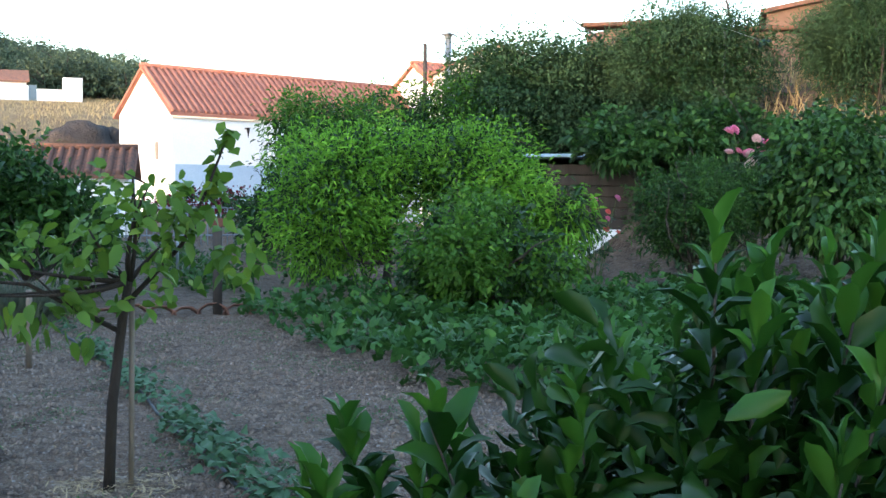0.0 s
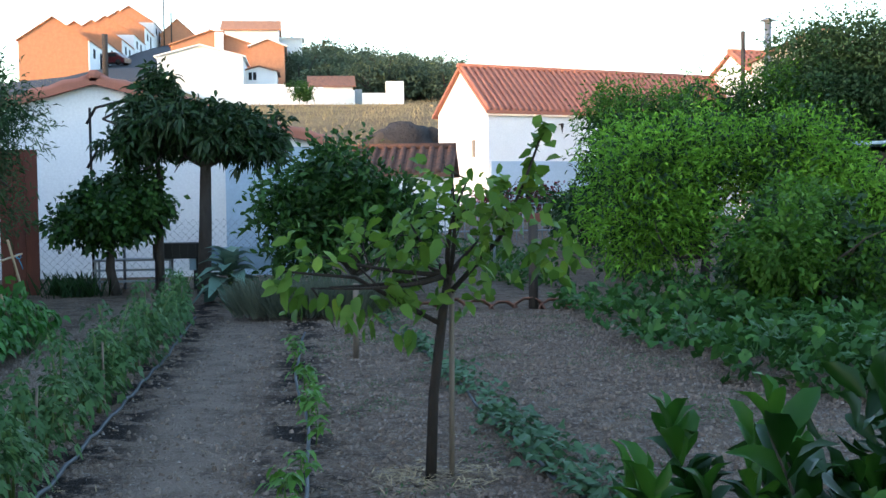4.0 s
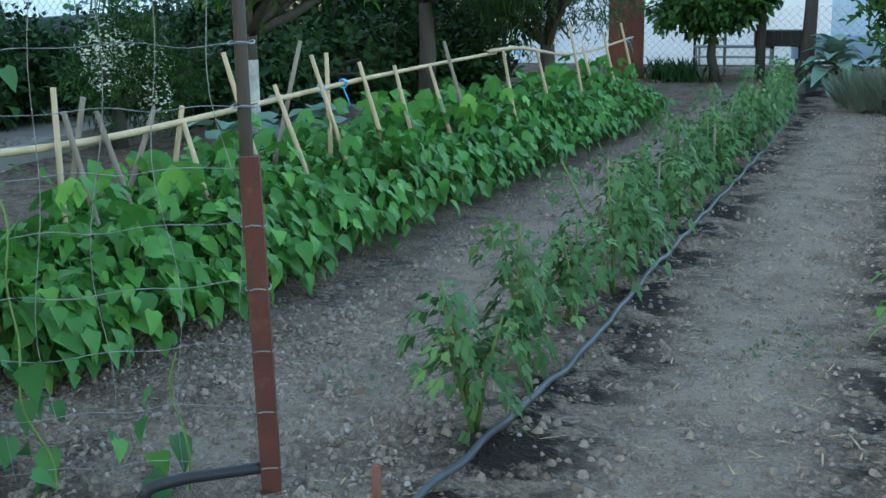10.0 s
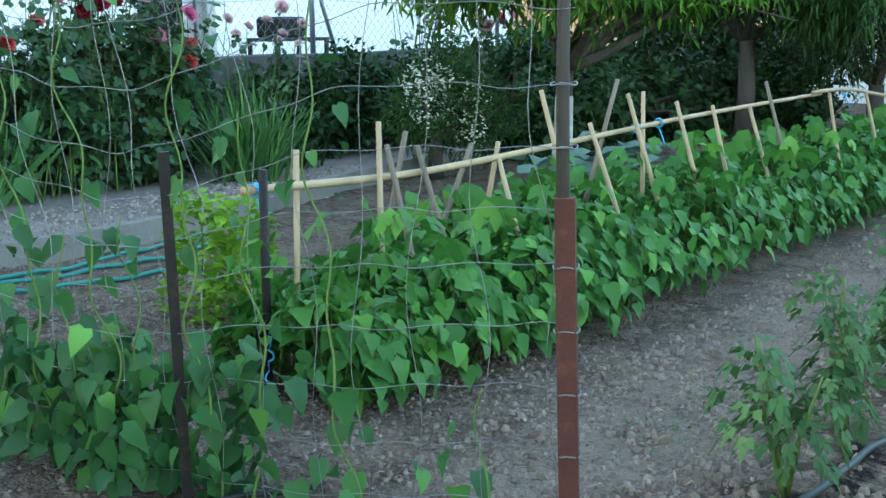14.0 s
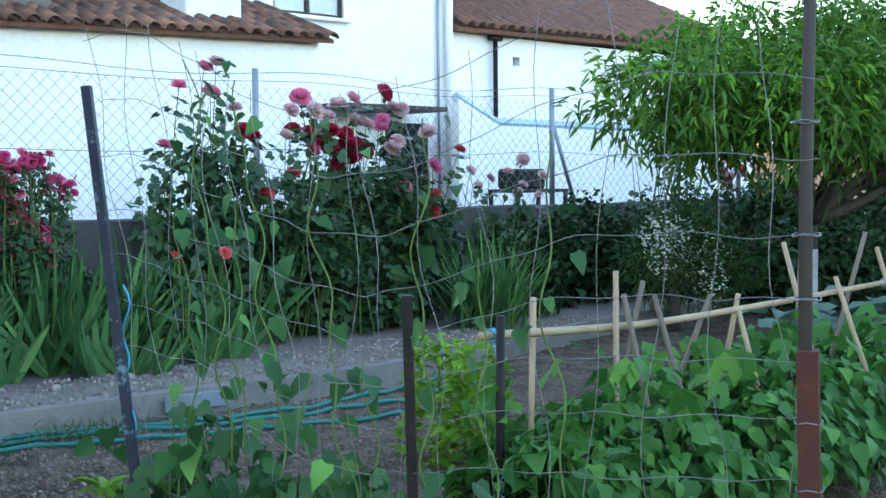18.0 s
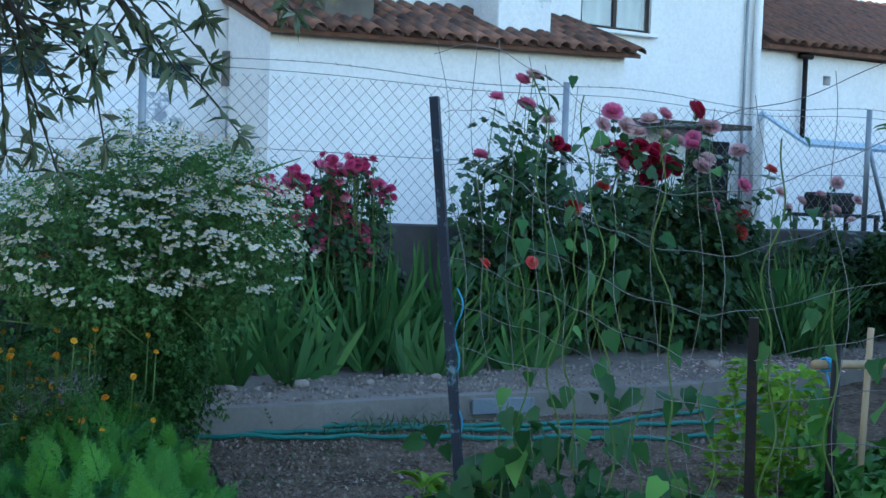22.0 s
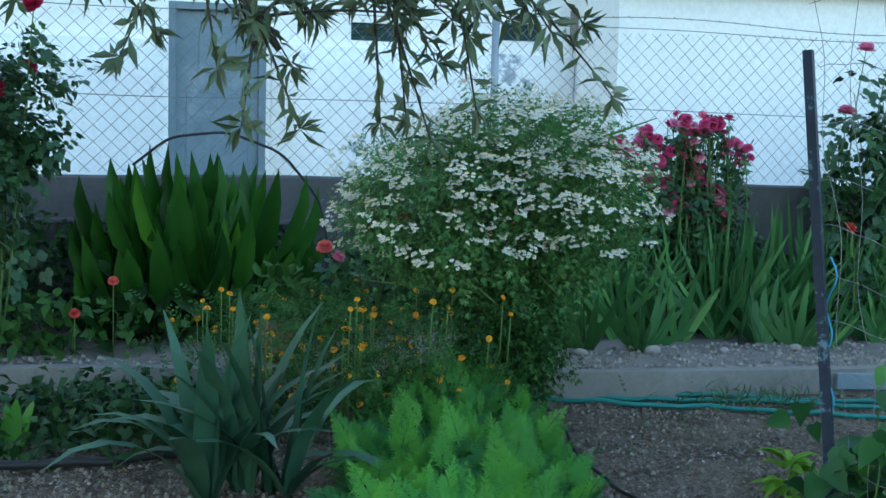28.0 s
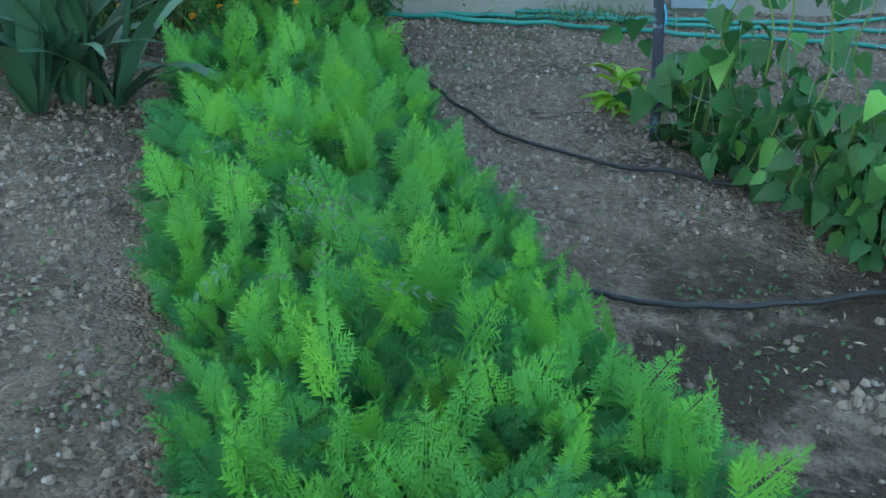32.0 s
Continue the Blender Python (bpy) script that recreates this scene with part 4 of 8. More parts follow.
# lean-to with the old tiled roof and two chimneys
lean = thing("lean_to", -11.5, 6.4, 0.5, "whitewashed lean-to with a dark weathered tile roof", "lean-to")
bm = bmesh.new()
a = [bm.verts.new((x, 4.22, z)) for x, z in ((-11.5, -0.2), (-11.5, 2.84), (-12.68, 3.24), (-12.68, -0.2))]
b = [bm.verts.new((x, 8.56, z)) for x, z in ((-11.5, -0.2), (-11.5, 2.96), (-12.68, 3.42), (-12.68, -0.2))]
bm.faces.new(a)
bm.faces.new(b[::-1])
for i in range(4):
    bm.faces.new((a[i], b[i], b[(i + 1) % 4], a[(i + 1) % 4]))
bmesh.ops.recalc_face_normals(bm, faces=bm.faces)
world_part("wall", bm, WHITE, lean)
bm = bmesh.new()
a = [bm.verts.new((x, 4.14, z)) for x, z in ((-11.36, 2.80), (-11.36, 2.845), (-12.69, 3.29), (-12.69, 3.24))]
b = [bm.verts.new((x, 8.68, z)) for x, z in ((-11.36, 2.92), (-11.36, 2.965), (-12.69, 3.50), (-12.69, 3.44))]
bm.faces.new(a)
bm.faces.new(b[::-1])
for i in range(4):
    bm.faces.new((a[i], b[i], b[(i + 1) % 4], a[(i + 1) % 4]))
bmesh.ops.recalc_face_normals(bm, faces=bm.faces)
roof = world_part("roof", bm, ROOF_OLD, lean)


def chimney(y0, y1, x0, x1, z0, z1, material, label):
    c = world_part("chimney", box_bm([(x0, y0, z0, x1, y1, z1)], 0.012), material, lean, label)
    w = 0.07
    for px, py in ((x0, y0), (x1 - w, y0), (x0, y1 - w), (x1 - w, y1 - w), (x1 - w, (y0 + y1) / 2 - w / 2)):
        world_part("brick_pier", box_bm([(px, py, z1, px + w, py + w, z1 + 0.14)], 0.004), TERRACOTTA, c)
    world_part("cap", box_bm([(x0 - 0.05, y0 - 0.05, z1 + 0.14, x1 + 0.05, y1 + 0.05, z1 + 0.185)], 0.008), TERRACOTTA, c)


chimney(4.88, 5.44, -12.25, -11.72, 2.86, 3.80, CHIMNEY_DARK, "soot-stained rendered chimney")
chimney(6.96, 7.67, -12.25, -11.72, 2.9, 3.83, WHITE_WORN, "white rendered chimney")

# the next house along, lower, with its tiled roof
second = thing("neighbour_house", -12.7, 15.5, 0.5, "lower whitewashed house with an old clay tile roof", "house")
world_part("wall", pierced_wall(-13.0, -12.7, 11.82, 19.6, -0.2, 3.42, [(13.1, 13.25, 3.02, 3.15)]), WHITE, second)
world_part("back_walls", box_bm([(-18, 11.82, -0.2, -17.7, 19.6, 3.42), (-17.7, 19.3, -0.2, -13.0, 19.6, 3.42)]), WHITE, second)
bm = bmesh.new()
prof = [(-12.5, 3.42), (-12.5, 3.47), (-15.3, 4.72), (-18.2, 3.47), (-18.2, 3.42)]
a = [bm.verts.new((x, 11.83, z)) for x, z in prof]
b = [bm.verts.new((x, 19.6, z + 0.1)) for x, z in prof]
bm.faces.new(a)
bm.faces.new(b[::-1])
for i in range(5):
    bm.faces.new((a[i], b[i], b[(i + 1) % 5], a[(i + 1) % 5]))
bmesh.ops.recalc_face_normals(bm, faces=bm.faces)
world_part("roof", bm, ROOF_OLD, second)
world_part("vent_hole", box_bm([(-12.98, 13.1, 3.02, -12.9, 13.25, 3.15)]), DARK_ROOM, second)
world_part("stove_pipe", Tubes().add([(-12.62, 12.65, 2.22), (-12.62, 12.65, 3.38)], 0.035, 8).add([(-12.62, 12.53, 3.38), (-12.62, 12.77, 3.38)], 0.04, 8).mesh("stove_pipe", BLACK_STEEL), None, second, "black iron stove pipe")
world_part("awning", box_bm([(-12.7, 15.4, 3.14, -11.7, 19.4, 3.17)]), BLUE_BOARD, second, "pale corrugated awning sheet")
# low white yard wall with its sloping blue-grey coping
yard = thing("yard_wall", -11.95, 13.5, 0.5, "low white yard wall with a blue-grey sloping coping", "wall")
bm = bmesh.new()
prof = [(11.2, 0.3), (11.2, 2.42), (11.98, 2.08), (16.4, 2.05), (16.4, 0.3)]
a = [bm.verts.new((-12.05, y, z)) for y, z in prof]
b = [bm.verts.new((-11.9, y, z)) for y, z in prof]
bm.faces.new(a)
bm.faces.new(b[::-1])
for i in range(5):
    bm.faces.new((a[i], b[i], b[(i + 1) % 5], a[(i + 1) % 5]))
bmesh.ops.recalc_face_normals(bm, faces=bm.faces)
world_part("wall", bm, WHITE, yard)
cop = Tubes()
cop.add([(-11.97, 11.2, 2.45), (-11.97, 11.98, 2.12), (-11.97, 16.4, 2.08)], 0.075, 4)
world_part("coping", cop.mesh("coping", PALE_BLUE, False), None, yard)
table = thing("yard_table", -10.2, 10.7, 0.57, "dark metal yard stand with a basin", "stand")
part("top", box_bm([(-0.25, -0.45, 0.62, 0.25, 0.45, 0.66)], 0.005), DARK_PLASTIC, table)
for dx, dy in ((-0.22, -0.42), (0.22, -0.42), (-0.22, 0.42), (0.22, 0.42)):
    part("leg", box_bm([(dx - 0.02, dy - 0.02, 0, dx + 0.02, dy + 0.02, 0.62)]), DARK_PLASTIC, table)
part("basin", box_bm([(-0.2, -0.35, 0.662, 0.2, 0.1, 0.9)], 0.03), BLACK_STEEL, table)


def gable_house(name, label, x, y, z, rz, w, l, eave, ridge, wall_mat, roof_mat, tiles=(0, 0), over=0.15, pitch=0.24):
    """A small house, its ridge along local y: walls with gables, a roof slab with tile rolls."""
    h = thing(name, x, y, z, label, "house", rz=rz)
    bm = bmesh.new()
    prof = [(-w / 2, -1.5), (-w / 2, eave), (0, ridge), (w / 2, eave), (w / 2, -1.5)]
    a = [bm.verts.new((px, 0, pz)) for px, pz in prof]
    b = [bm.verts.new((px, l, pz)) for px, pz in prof]
    bm.faces.new(a)
    bm.faces.new(b[::-1])
    for i in (0, 3):
        bm.faces.new((a[i], b[i], b[i + 1], a[i + 1]))
    bmesh.ops.recalc_face_normals(bm, faces=bm.faces)
    part("wall", bm, wall_mat, h)
    bm = bmesh.new()
    k = (ridge - eave) / (w / 2)
    lo = (w / 2 + over, eave - over * k)
    prof = [(-lo[0], lo[1]), (0, ridge), (lo[0], lo[1]), (lo[0], lo[1] + 0.1), (0, ridge + 0.1), (-lo[0], lo[1] + 0.1)]
    a = [bm.verts.new((px, -over, pz)) for px, pz in prof]
    b = [bm.verts.new((px, l + over, pz)) for px, pz in prof]
    bm.faces.new(a)
    bm.faces.new(b[::-1])
    for i in range(6):
        bm.faces.new((a[i], b[i], b[(i + 1) % 6], a[(i + 1) % 6]))
    bmesh.ops.recalc_face_normals(bm, faces=bm.faces)
    rf = part("roof", bm, roof_mat, h)
    if tiles[0]:
        tb = Tubes()
        for sgn in (1, -1):
            for c in range(int((l + 2 * over) / pitch)):
                yy = -over + pitch * (c + 0.5)
                n = tiles[1]
                path = []
                for q in range(n * 2 + 1):
                    s = q / (n * 2)
                    path.append((sgn * lo[0] * (1 - s), yy, lo[1] + 0.1 + (ridge - lo[1]) * s + (0.02 if q % 2 == 0 else -0.015)))
                tb.add(path, pitch * 0.36, 5)
        tb.add([(0, -over, ridge + 0.13), (0, l + over, ridge + 0.13)], 0.1, 6)
        child("tiles", tb.mesh("tiles", roof_mat), rf, "", "stuff")
    return h


# white house with the red roof: gable towards the garden's far end
red = gable_house("red_roof_house", "white house with a bright red tiled roof", 4.94, 39.23, 0.5, -66, 3.1, 14, 3.38, 4.75, WHITE, ROOF_RED, (1, 7))
part("dado", box_bm([(1.552, 0.1, -1, 1.57, 13.9, 1.75)]), PALE_BLUE, red, "pale blue painted dado")
child("wall_lamp", Tubes().add([(1.55, 2.75, 2.95), (1.72, 2.75, 2.95), (1.72, 2.75, 2.62)], [0.03, 0.1], 6).mesh("wall_lamp", BLACK_STEEL), red)
part("window", box_bm([(0.62, -0.03, 1.9, 0.78, 0.02, 2.45)]), CONCRETE, red)
child("eave_board", Tubes().add([(1.62, -0.1, 3.24), (1.62, 14.1, 3.24)], 0.05, 4).mesh("eave_board", WHITE), red)
gable_house("tile_roof_cottage", "small house with a red tiled roof behind trees", 15.2, 42.5, 0.5, -72, 3.0, 3.2, 4.6, 5.6, WHITE, ROOF_RED, (1, 6))
gable_house("cement_house", "cream rendered house with a low gable", 15.0, 34.4, 0.6, -40, 4.2, 8, 4.5, 5.35, CREAM, ROOF_OLD)
flue = thing("flue_pole", 13.75, 35.4, 0.5, "tall grey metal flue with a flat cap", "flue")
child("pipe", Tubes().add([(0, 0, 0), (0, 0, 5.85)], 0.11, 10).mesh("pipe", GALV), flue)
child("cap", Tubes().add([(0, 0, 5.83), (0, 0, 5.93)], [0.28, 0.05], 10).mesh("cap", GALV), flue)
pole = thing("wooden_pole", 13.2, 36.0, 0.5, "dark timber utility pole", "pole")
child("shaft", Tubes().add([(0, 0, 0), (0, 0, 5.6)], 0.07, 8).mesh("shaft", BARK), pole)
# tiled shed and white wall in front of the red-roofed house
gable_house("tiled_shed", "low shed with an old clay tile roof", 1.2, 31.2, 0.3, -100, 3.0, 2.35, 1.45, 2.05, WHITE, ROOF_OLD, (1, 5))

# white and pale blue house at the garden's end
end = gable_house("garden_end_house", "low whitewashed house with one pale blue bay", -3.45, 19.7, 0, 0, 7.1, 7, 2.12, 3.1, WHITE, ROOF_RED, (1, 8))
part("blue_bay", box_bm([(2.0, -0.03, -0.5, 3.57, 0.0, 2.1)]), PALE_BLUE, end, "pale blue painted wall")
arch = thing("iron_arch", -3.4, 17.7, 0, "dark curved iron pergola arch", "arch")
for dz in (0, 0.62):
    child("hoop", Tubes().add([(0.15, 0, 1.75 + dz), (0.28, 0, 1.98 + dz), (0.6, 0, 2.06 + dz), (1.4, 0, 2.1 + dz)], 0.022, 6).mesh("hoop", BLACK_STEEL), arch)
child("upright", Tubes().add([(0.2, 0, 0), (0.2, 0, 2.6)], 0.02, 6).mesh("upright", BLACK_STEEL), arch)

# hillside village, road and rocks
hill = lambda x, y: float(ground_height(np.array([x]), np.array([y]))[0])  # noqa: E731


def village_house(x, y, rz, w, l, eave, ridge, wall_mat, roof_mat, label, windows=()):
    """A far house, eave and ridge given as heights over the garden; windows (x0, z0, x1, z1) on its gable end."""
    z = hill(x, y)
    h = gable_house("village_house", label, x, y, z, rz, w, l, eave - z, ridge - z, wall_mat, roof_mat, over=0.2)
    for x0, z0, x1, z1 in windows:
        win = part("window", box_bm([(x0, -0.05, z0 - z, x1, 0.03, z1 - z)]), WHITE, h)
        part("pane", box_bm([(x0 + 0.1, -0.07, z0 - z + 0.1, (x0 + x1) / 2 - 0.04, -0.05, z1 - z - 0.1), ((x0 + x1) / 2 + 0.04, -0.07, z0 - z + 0.1, x1 - 0.1, -0.05, z1 - z - 0.1)]), DARK_ROOM, win)
    return h


village_house(-7.2, 85, 0, 5.8, 7, 10.7, 11.46, WHITE, WHITE, "whitewashed house with a bare low gable")
village_house(-7.15, 95, 0, 6.1, 7, 12.7, 13.75, BRICK, BRICK, "house with a bare orange brick gable")
village_house(-2.85, 94, 0, 2.55, 7, 12.5, 13.0, BRICK, WHITE, "narrow bare brick house end with a white edge")
village_house(-6.9, 107, -90, 5.0, 4.7, 15.1, 16.1, WHITE, BRICK, "white upper house with an orange tiled roof")
village_house(-2.4, 108, -90, 3.0, 2.2, 14.6, 14.7, WHITE, WHITE, "low flat-topped white house")
village_house(-3.3, 88, 0, 2.5, 4, 9.95, 10.3, WHITE, ROOF_OLD, "small white house with one dark window", [(-0.85, 9.25, -0.1, 10.0)])
village_house(0.3, 87.5, -90, 3.0, 3.0, 8.75, 9.5, WHITE, ROOF_OLD, "low white outhouse with a brown tiled roof")
village_house(-17.4, 172, 0, 4.6, 9, 23.3, 25.4, BRICK, BRICK, "brick house closing the top of the street")
ROW = [(118, 11, 15.9, BRICK), (129, 10, 17.0, BRICK), (139.5, 9, 18.6, BRICK), (149, 10, 20.4, WHITE), (159.5, 9, 22.6, BRICK), (169, 10, 24.6, WHITE)]
for y, l, eave, gable in ROW:
    h = village_house(-23.5, y, 0, 6.4, l, eave, eave + 2.1, BRICK, BRICK, "street house with a white front and brick gable")
    z = hill(-23.5, y)
    front = part("street_front", box_bm([(3.2, 0.0, -1.5, 3.3, l, eave - z - 0.1)]), WHITE, h, "whitewashed street front")
    if gable is WHITE:
        part("gable_band", box_bm([(-3.2, -0.06, eave - z - 1.6, 3.2, -0.01, eave - z - 0.1)]), WHITE, h, "whitewashed band under the gable")
    part("door", box_bm([(3.3, l * 0.55, eave - z - 2.2, 3.34, l * 0.55 + 1.0, eave - z - 0.6)]), DARK_ROOM, front)
    part("window", box_bm([(3.3, l * 0.2, eave - z - 1.5, 3.34, l * 0.2 + 1.0, eave - z - 0.6)]), DARK_ROOM, front)
stack = thing("house_chimney", -6.5, 94.6, 12.2, "squat white chimney against a brick gable", "chimney")
part("shaft", box_bm([(-0.32, -0.5, -0.6, 0.32, 0.2, 1.35)], 0.02), WHITE, stack)
part("cap", box_bm([(-0.38, -0.56, 1.35, 0.38, 0.26, 1.45)], 0.02), BRICK, stack)
low = thing("white_boundary_wall", 1, 84, hill(1, 84), "long white boundary wall on the hillside", "wall")
part("wall", box_bm([(-5.3, 0, -1.5, -2.4, 0.4, 1.4), (-2.4, 0, -1.5, 0.2, 0.4, 1.2), (0.2, 0, -1.5, 2.35, 0.4, 1.0), (2.85, 0.1, -1.5, 4.5, 0.3, 0.8), (4.5, 0, -1.5, 5.75, 0.4, 1.6)], 0.03), WHITE, low)
part("gate", box_bm([(2.35, 0.12, -0.6, 2.85, 0.2, 1.05)]), GREY_PAINT, low)
road_v, road_f = [], []
for i, y in enumerate(np.linspace(56, 182, 60)):
    for xa in np.linspace(-20.0, float(np.interp(y, [56, 90, 182], [-10.4, -11.6, -17.2])), 5):
        road_v.append((xa, y, hill(xa, y) + 0.16))
    if i:
        road_f += [(5 * i - 5 + q, 5 * i - 4 + q, 5 * i + 1 + q, 5 * i + q) for q in range(4)]
structure("road", raw_mesh("road", road_v, road_f, ROAD), "steep grey asphalt village street", "road")
for k, (rx, ry, rr) in enumerate(((3.9, 48.4, 1.35), (3.0, 48.6, 0.9), (4.7, 48.9, 1.1), (10.2, 105, 2.0), (12.0, 106, 1.9))):
    bm = bmesh.new()
    bmesh.ops.create_icosphere(bm, subdivisions=3, radius=rr)
    for vv in bm.verts:
        vv.co *= 1 + 0.3 * noise.noise(vv.co * 1.3 / rr + Vector((k, 0, 0))) + 0.16 * noise.noise(vv.co * 4 / rr + Vector((k, 5, 0)))
        vv.co.z *= 0.8
    rock = thing("rock", rx, ry, hill(rx, ry), "dark rounded granite outcrop", "rock")
    part("boulder", bm, ROCK, rock, smooth=True)
for px, py, tall, thick in ((-11.2, 70, 3.1, 0.17), (-19.2, 172, 7.6, 0.1), (-18.1, 171, 4.6, 0.1), (-9.9, 130, 4.0, 0.07)):
    pp = thing("street_pole", px, py, hill(px, py), "dark timber street pole", "pole")
    child("shaft", Tubes().add([(0, 0, -0.5), (0, 0, tall)], thick, 6).mesh("shaft", BARK), pp)
# parked car on the village street
car = thing("parked_car", -19.4, 126.5, hill(-19.4, 126.5) + 0.16, "small dark red car parked on the street", "car", rz=-20)
bm = bmesh.new()
prof = [(-1.75, 0.25), (-1.8, 0.65), (-1.1, 0.8), (-0.55, 1.3), (0.75, 1.32), (1.4, 0.85), (1.75, 0.7), (1.75, 0.25)]
sides = [[bm.verts.new((px, yy, pz)) for px, pz in prof] for yy in (-0.78, 0.78)]
bm.faces.new(sides[0])
bm.faces.new(sides[1][::-1])
for i in range(8):
    bm.faces.new((sides[0][i], sides[1][i], sides[1][(i + 1) % 8], sides[0][(i + 1) % 8]))
bmesh.ops.recalc_face_normals(bm, faces=bm.faces)
bmesh.ops.bevel(bm, geom=bm.edges[:], offset=0.06, segments=2, affect="EDGES")
part("body", bm, CAR_PAINT, car)
for yy in (-0.8, 0.8):
    part("side_window", box_bm([(-0.55, yy - 0.01, 0.86, 0.85, yy + 0.01, 1.2)], 0.004), DARK_ROOM, car)
    for xx in (-1.1, 1.1):
        child("wheel", Tubes().add([(xx, yy - 0.1, 0.3), (xx, yy + 0.1, 0.3)], 0.3, 14).mesh("wheel", BLACK_STEEL), car)

# ruined wall and grass bank to the far side
ruin = thing("ruined_wall", 15.6, 22.9, 3.4, "ruined earth and brick wall above the grass bank", "wall", rz=-37)
bm = box_bm([(-3.2, -0.3, -1.2, -0.4, 0.3, 1.75), (-0.4, -0.3, -1.2, 1.75, 0.3, 1.55)], 0.03)
bmesh.ops.subdivide_edges(bm, edges=bm.edges, cuts=5, use_grid_fill=True)
for vv in bm.verts:
    if vv.co.z > 0.9:
        vv.co.z += 0.2 * noise.noise(vv.co * 1.1)
part("masonry", bm, EARTH_WALL, ruin)
part("coping", box_bm([(-3.3, -0.4, 1.78, -0.4, 0.4, 1.88), (-0.4, -0.4, 1.58, 1.85, 0.4, 1.68)], 0.02), ROOF_OLD, ruin)
hut = gable_house("stone_hut", "rough stone hut above the bank", 18.3, 22.6, 3.6, -35, 3.2, 4, 2.0, 2.3, EARTH_WALL, ROOF_OLD)
shack = thing("plank_shack", 10.4, 19.6, 0, "grey weathered plank shack with a pale sheet roof", "shack", rz=-28)
for k in range(9):
    part("plank", box_bm([(-0.9, 0.0, 0.15 + 0.2 * k, 0.6, 0.04, 0.335 + 0.2 * k)], 0.006), GREY_WOOD, shack)
part("post", box_bm([(0.6, -0.03, 0, 0.75, 0.12, 2.05)], 0.01), GREY_WOOD, shack)
part("white_panel", box_bm([(-0.6, -0.06, 0, 0.5, -0.02, 0.75)], 0.006), WHITE, shack)
part("side_wall", box_bm([(-0.9, 0.05, 0, -0.8, 1.8, 1.95), (0.62, 0.13, 0, 0.72, 1.8, 1.95), (-0.8, 1.7, 0, 0.62, 1.8, 1.95)]), GREY_WOOD, shack)
part("roof", box_bm([(-1.3, -0.3, 2.06, 1.1, 2.0, 2.12)], 0.01), BLUE_BOARD, shack, "pale sheet roof")

# ---- the vegetable garden ----


def hose(name, points, radius, material, label, z=0.018, sway=0.03, n=120, seed=0):
    path = wave_path([(x, y, 0) for x, y in points], n, sway, seed)
    path[:, 2] = ground_height(path[:, 0], path[:, 1]) + z
    ob = new(name, Tubes().add(path, radius, 8).mesh(name, material))
    return tagged(ob, label, "hose")


hose("drip_hose", [(-1.55, 2.2), (-1.46, 2.9), (-1.41, 4.0), (-1.39, 6.1), (-1.37, 9.3), (-1.40, 13.4)], 0.0115, HOSE_GREY, "grey drip hose along the tomato row", seed=1, sway=0.02)
hose("drip_hose", [(-0.18, 2.2), (-0.22, 3.4), (-0.24, 5.0), (-0.2, 7.0), (-0.28, 9.3), (-0.24, 11.8)], 0.0105, HOSE_GREY, "grey drip hose along the pepper row", seed=2)
hose("drip_hose", [(1.05, 4.2), (0.95, 6.0), (0.86, 8.0), (0.8, 10.0), (0.55, 12.9)], 0.010, HOSE_GREY, "thin drip hose along the melon row", seed=3)


def tomato_plant(seed, height):
    r = np.random.default_rng(seed)
    t = thing("tomato_plant", 0, 0, 0, "young staked tomato plant with drooping grey-green leaves", "tomato plant", "tomato row")
    tb = Tubes()
    P, D = [], []
    for k in range(3):
        top = np.array([r.normal() * 0.07, r.normal() * 0.07, height * (0.75 + 0.25 * r.random())])
        path = np.array([(0.015 * r.normal(), 0.015 * r.normal(), 0), top * [0.4, 0.4, 0.5] + r.normal(size=3) * 0.01, top])
        tb.add(path, [0.009, 0.004], 5)
        for _ in range(18):
            s = r.uniform(0.35, 1.05)
            p = top * [s, s, s]
            a = r.uniform(0, 6.28)
            P.append(p)
            D.append((math.cos(a), math.sin(a), r.uniform(-0.3, 0.5)))
    child("stem", tb.mesh("stem", STEM), t)
    n = len(P)
    L = r.uniform(0.085, 0.145, n)
    child("foliage", scatter("foliage", TOMATO, P, D, np.tile([0, 0, 1.0], (n, 1)) + r.normal(size=(n, 3)) * 0.3, L, L, TOMATO_LEAF, r.uniform(0.3, 0.9, n)), t)
    if seed % 2:
        child("stake", Tubes().add([(0.03, 0.02, -0.05), (0.03 + 0.04 * r.normal(), 0.04 * r.normal(), height * 0.8)], 0.007, 6).mesh("stake", CANE_GREY), t)
    return t


kinds = [tomato_plant(10 + k, h) for k, h in enumerate((0.50, 0.57, 0.46, 0.62))]
TOMATO_Y = [3.25, 3.88, 4.52, 5.05, 5.5, 5.95, 6.45, 6.9, 7.3, 7.75, 8.2, 8.6, 9.05, 9.5, 9.95, 10.4, 10.85, 11.3, 11.75, 12.2, 12.65, 13.1]
for k, y in enumerate(TOMATO_Y):
    x = -1.52 + 0.03 * math.sin(5 * k)
    m = pose(x, y, float(ground_height(np.array([x]), np.array([y]))[0]) - 0.01, 0, 0, 77 * k)
    if k < 4:
        kinds[k].matrix_world = m
    else:
        copy_thing(kinds[k % 4], m)


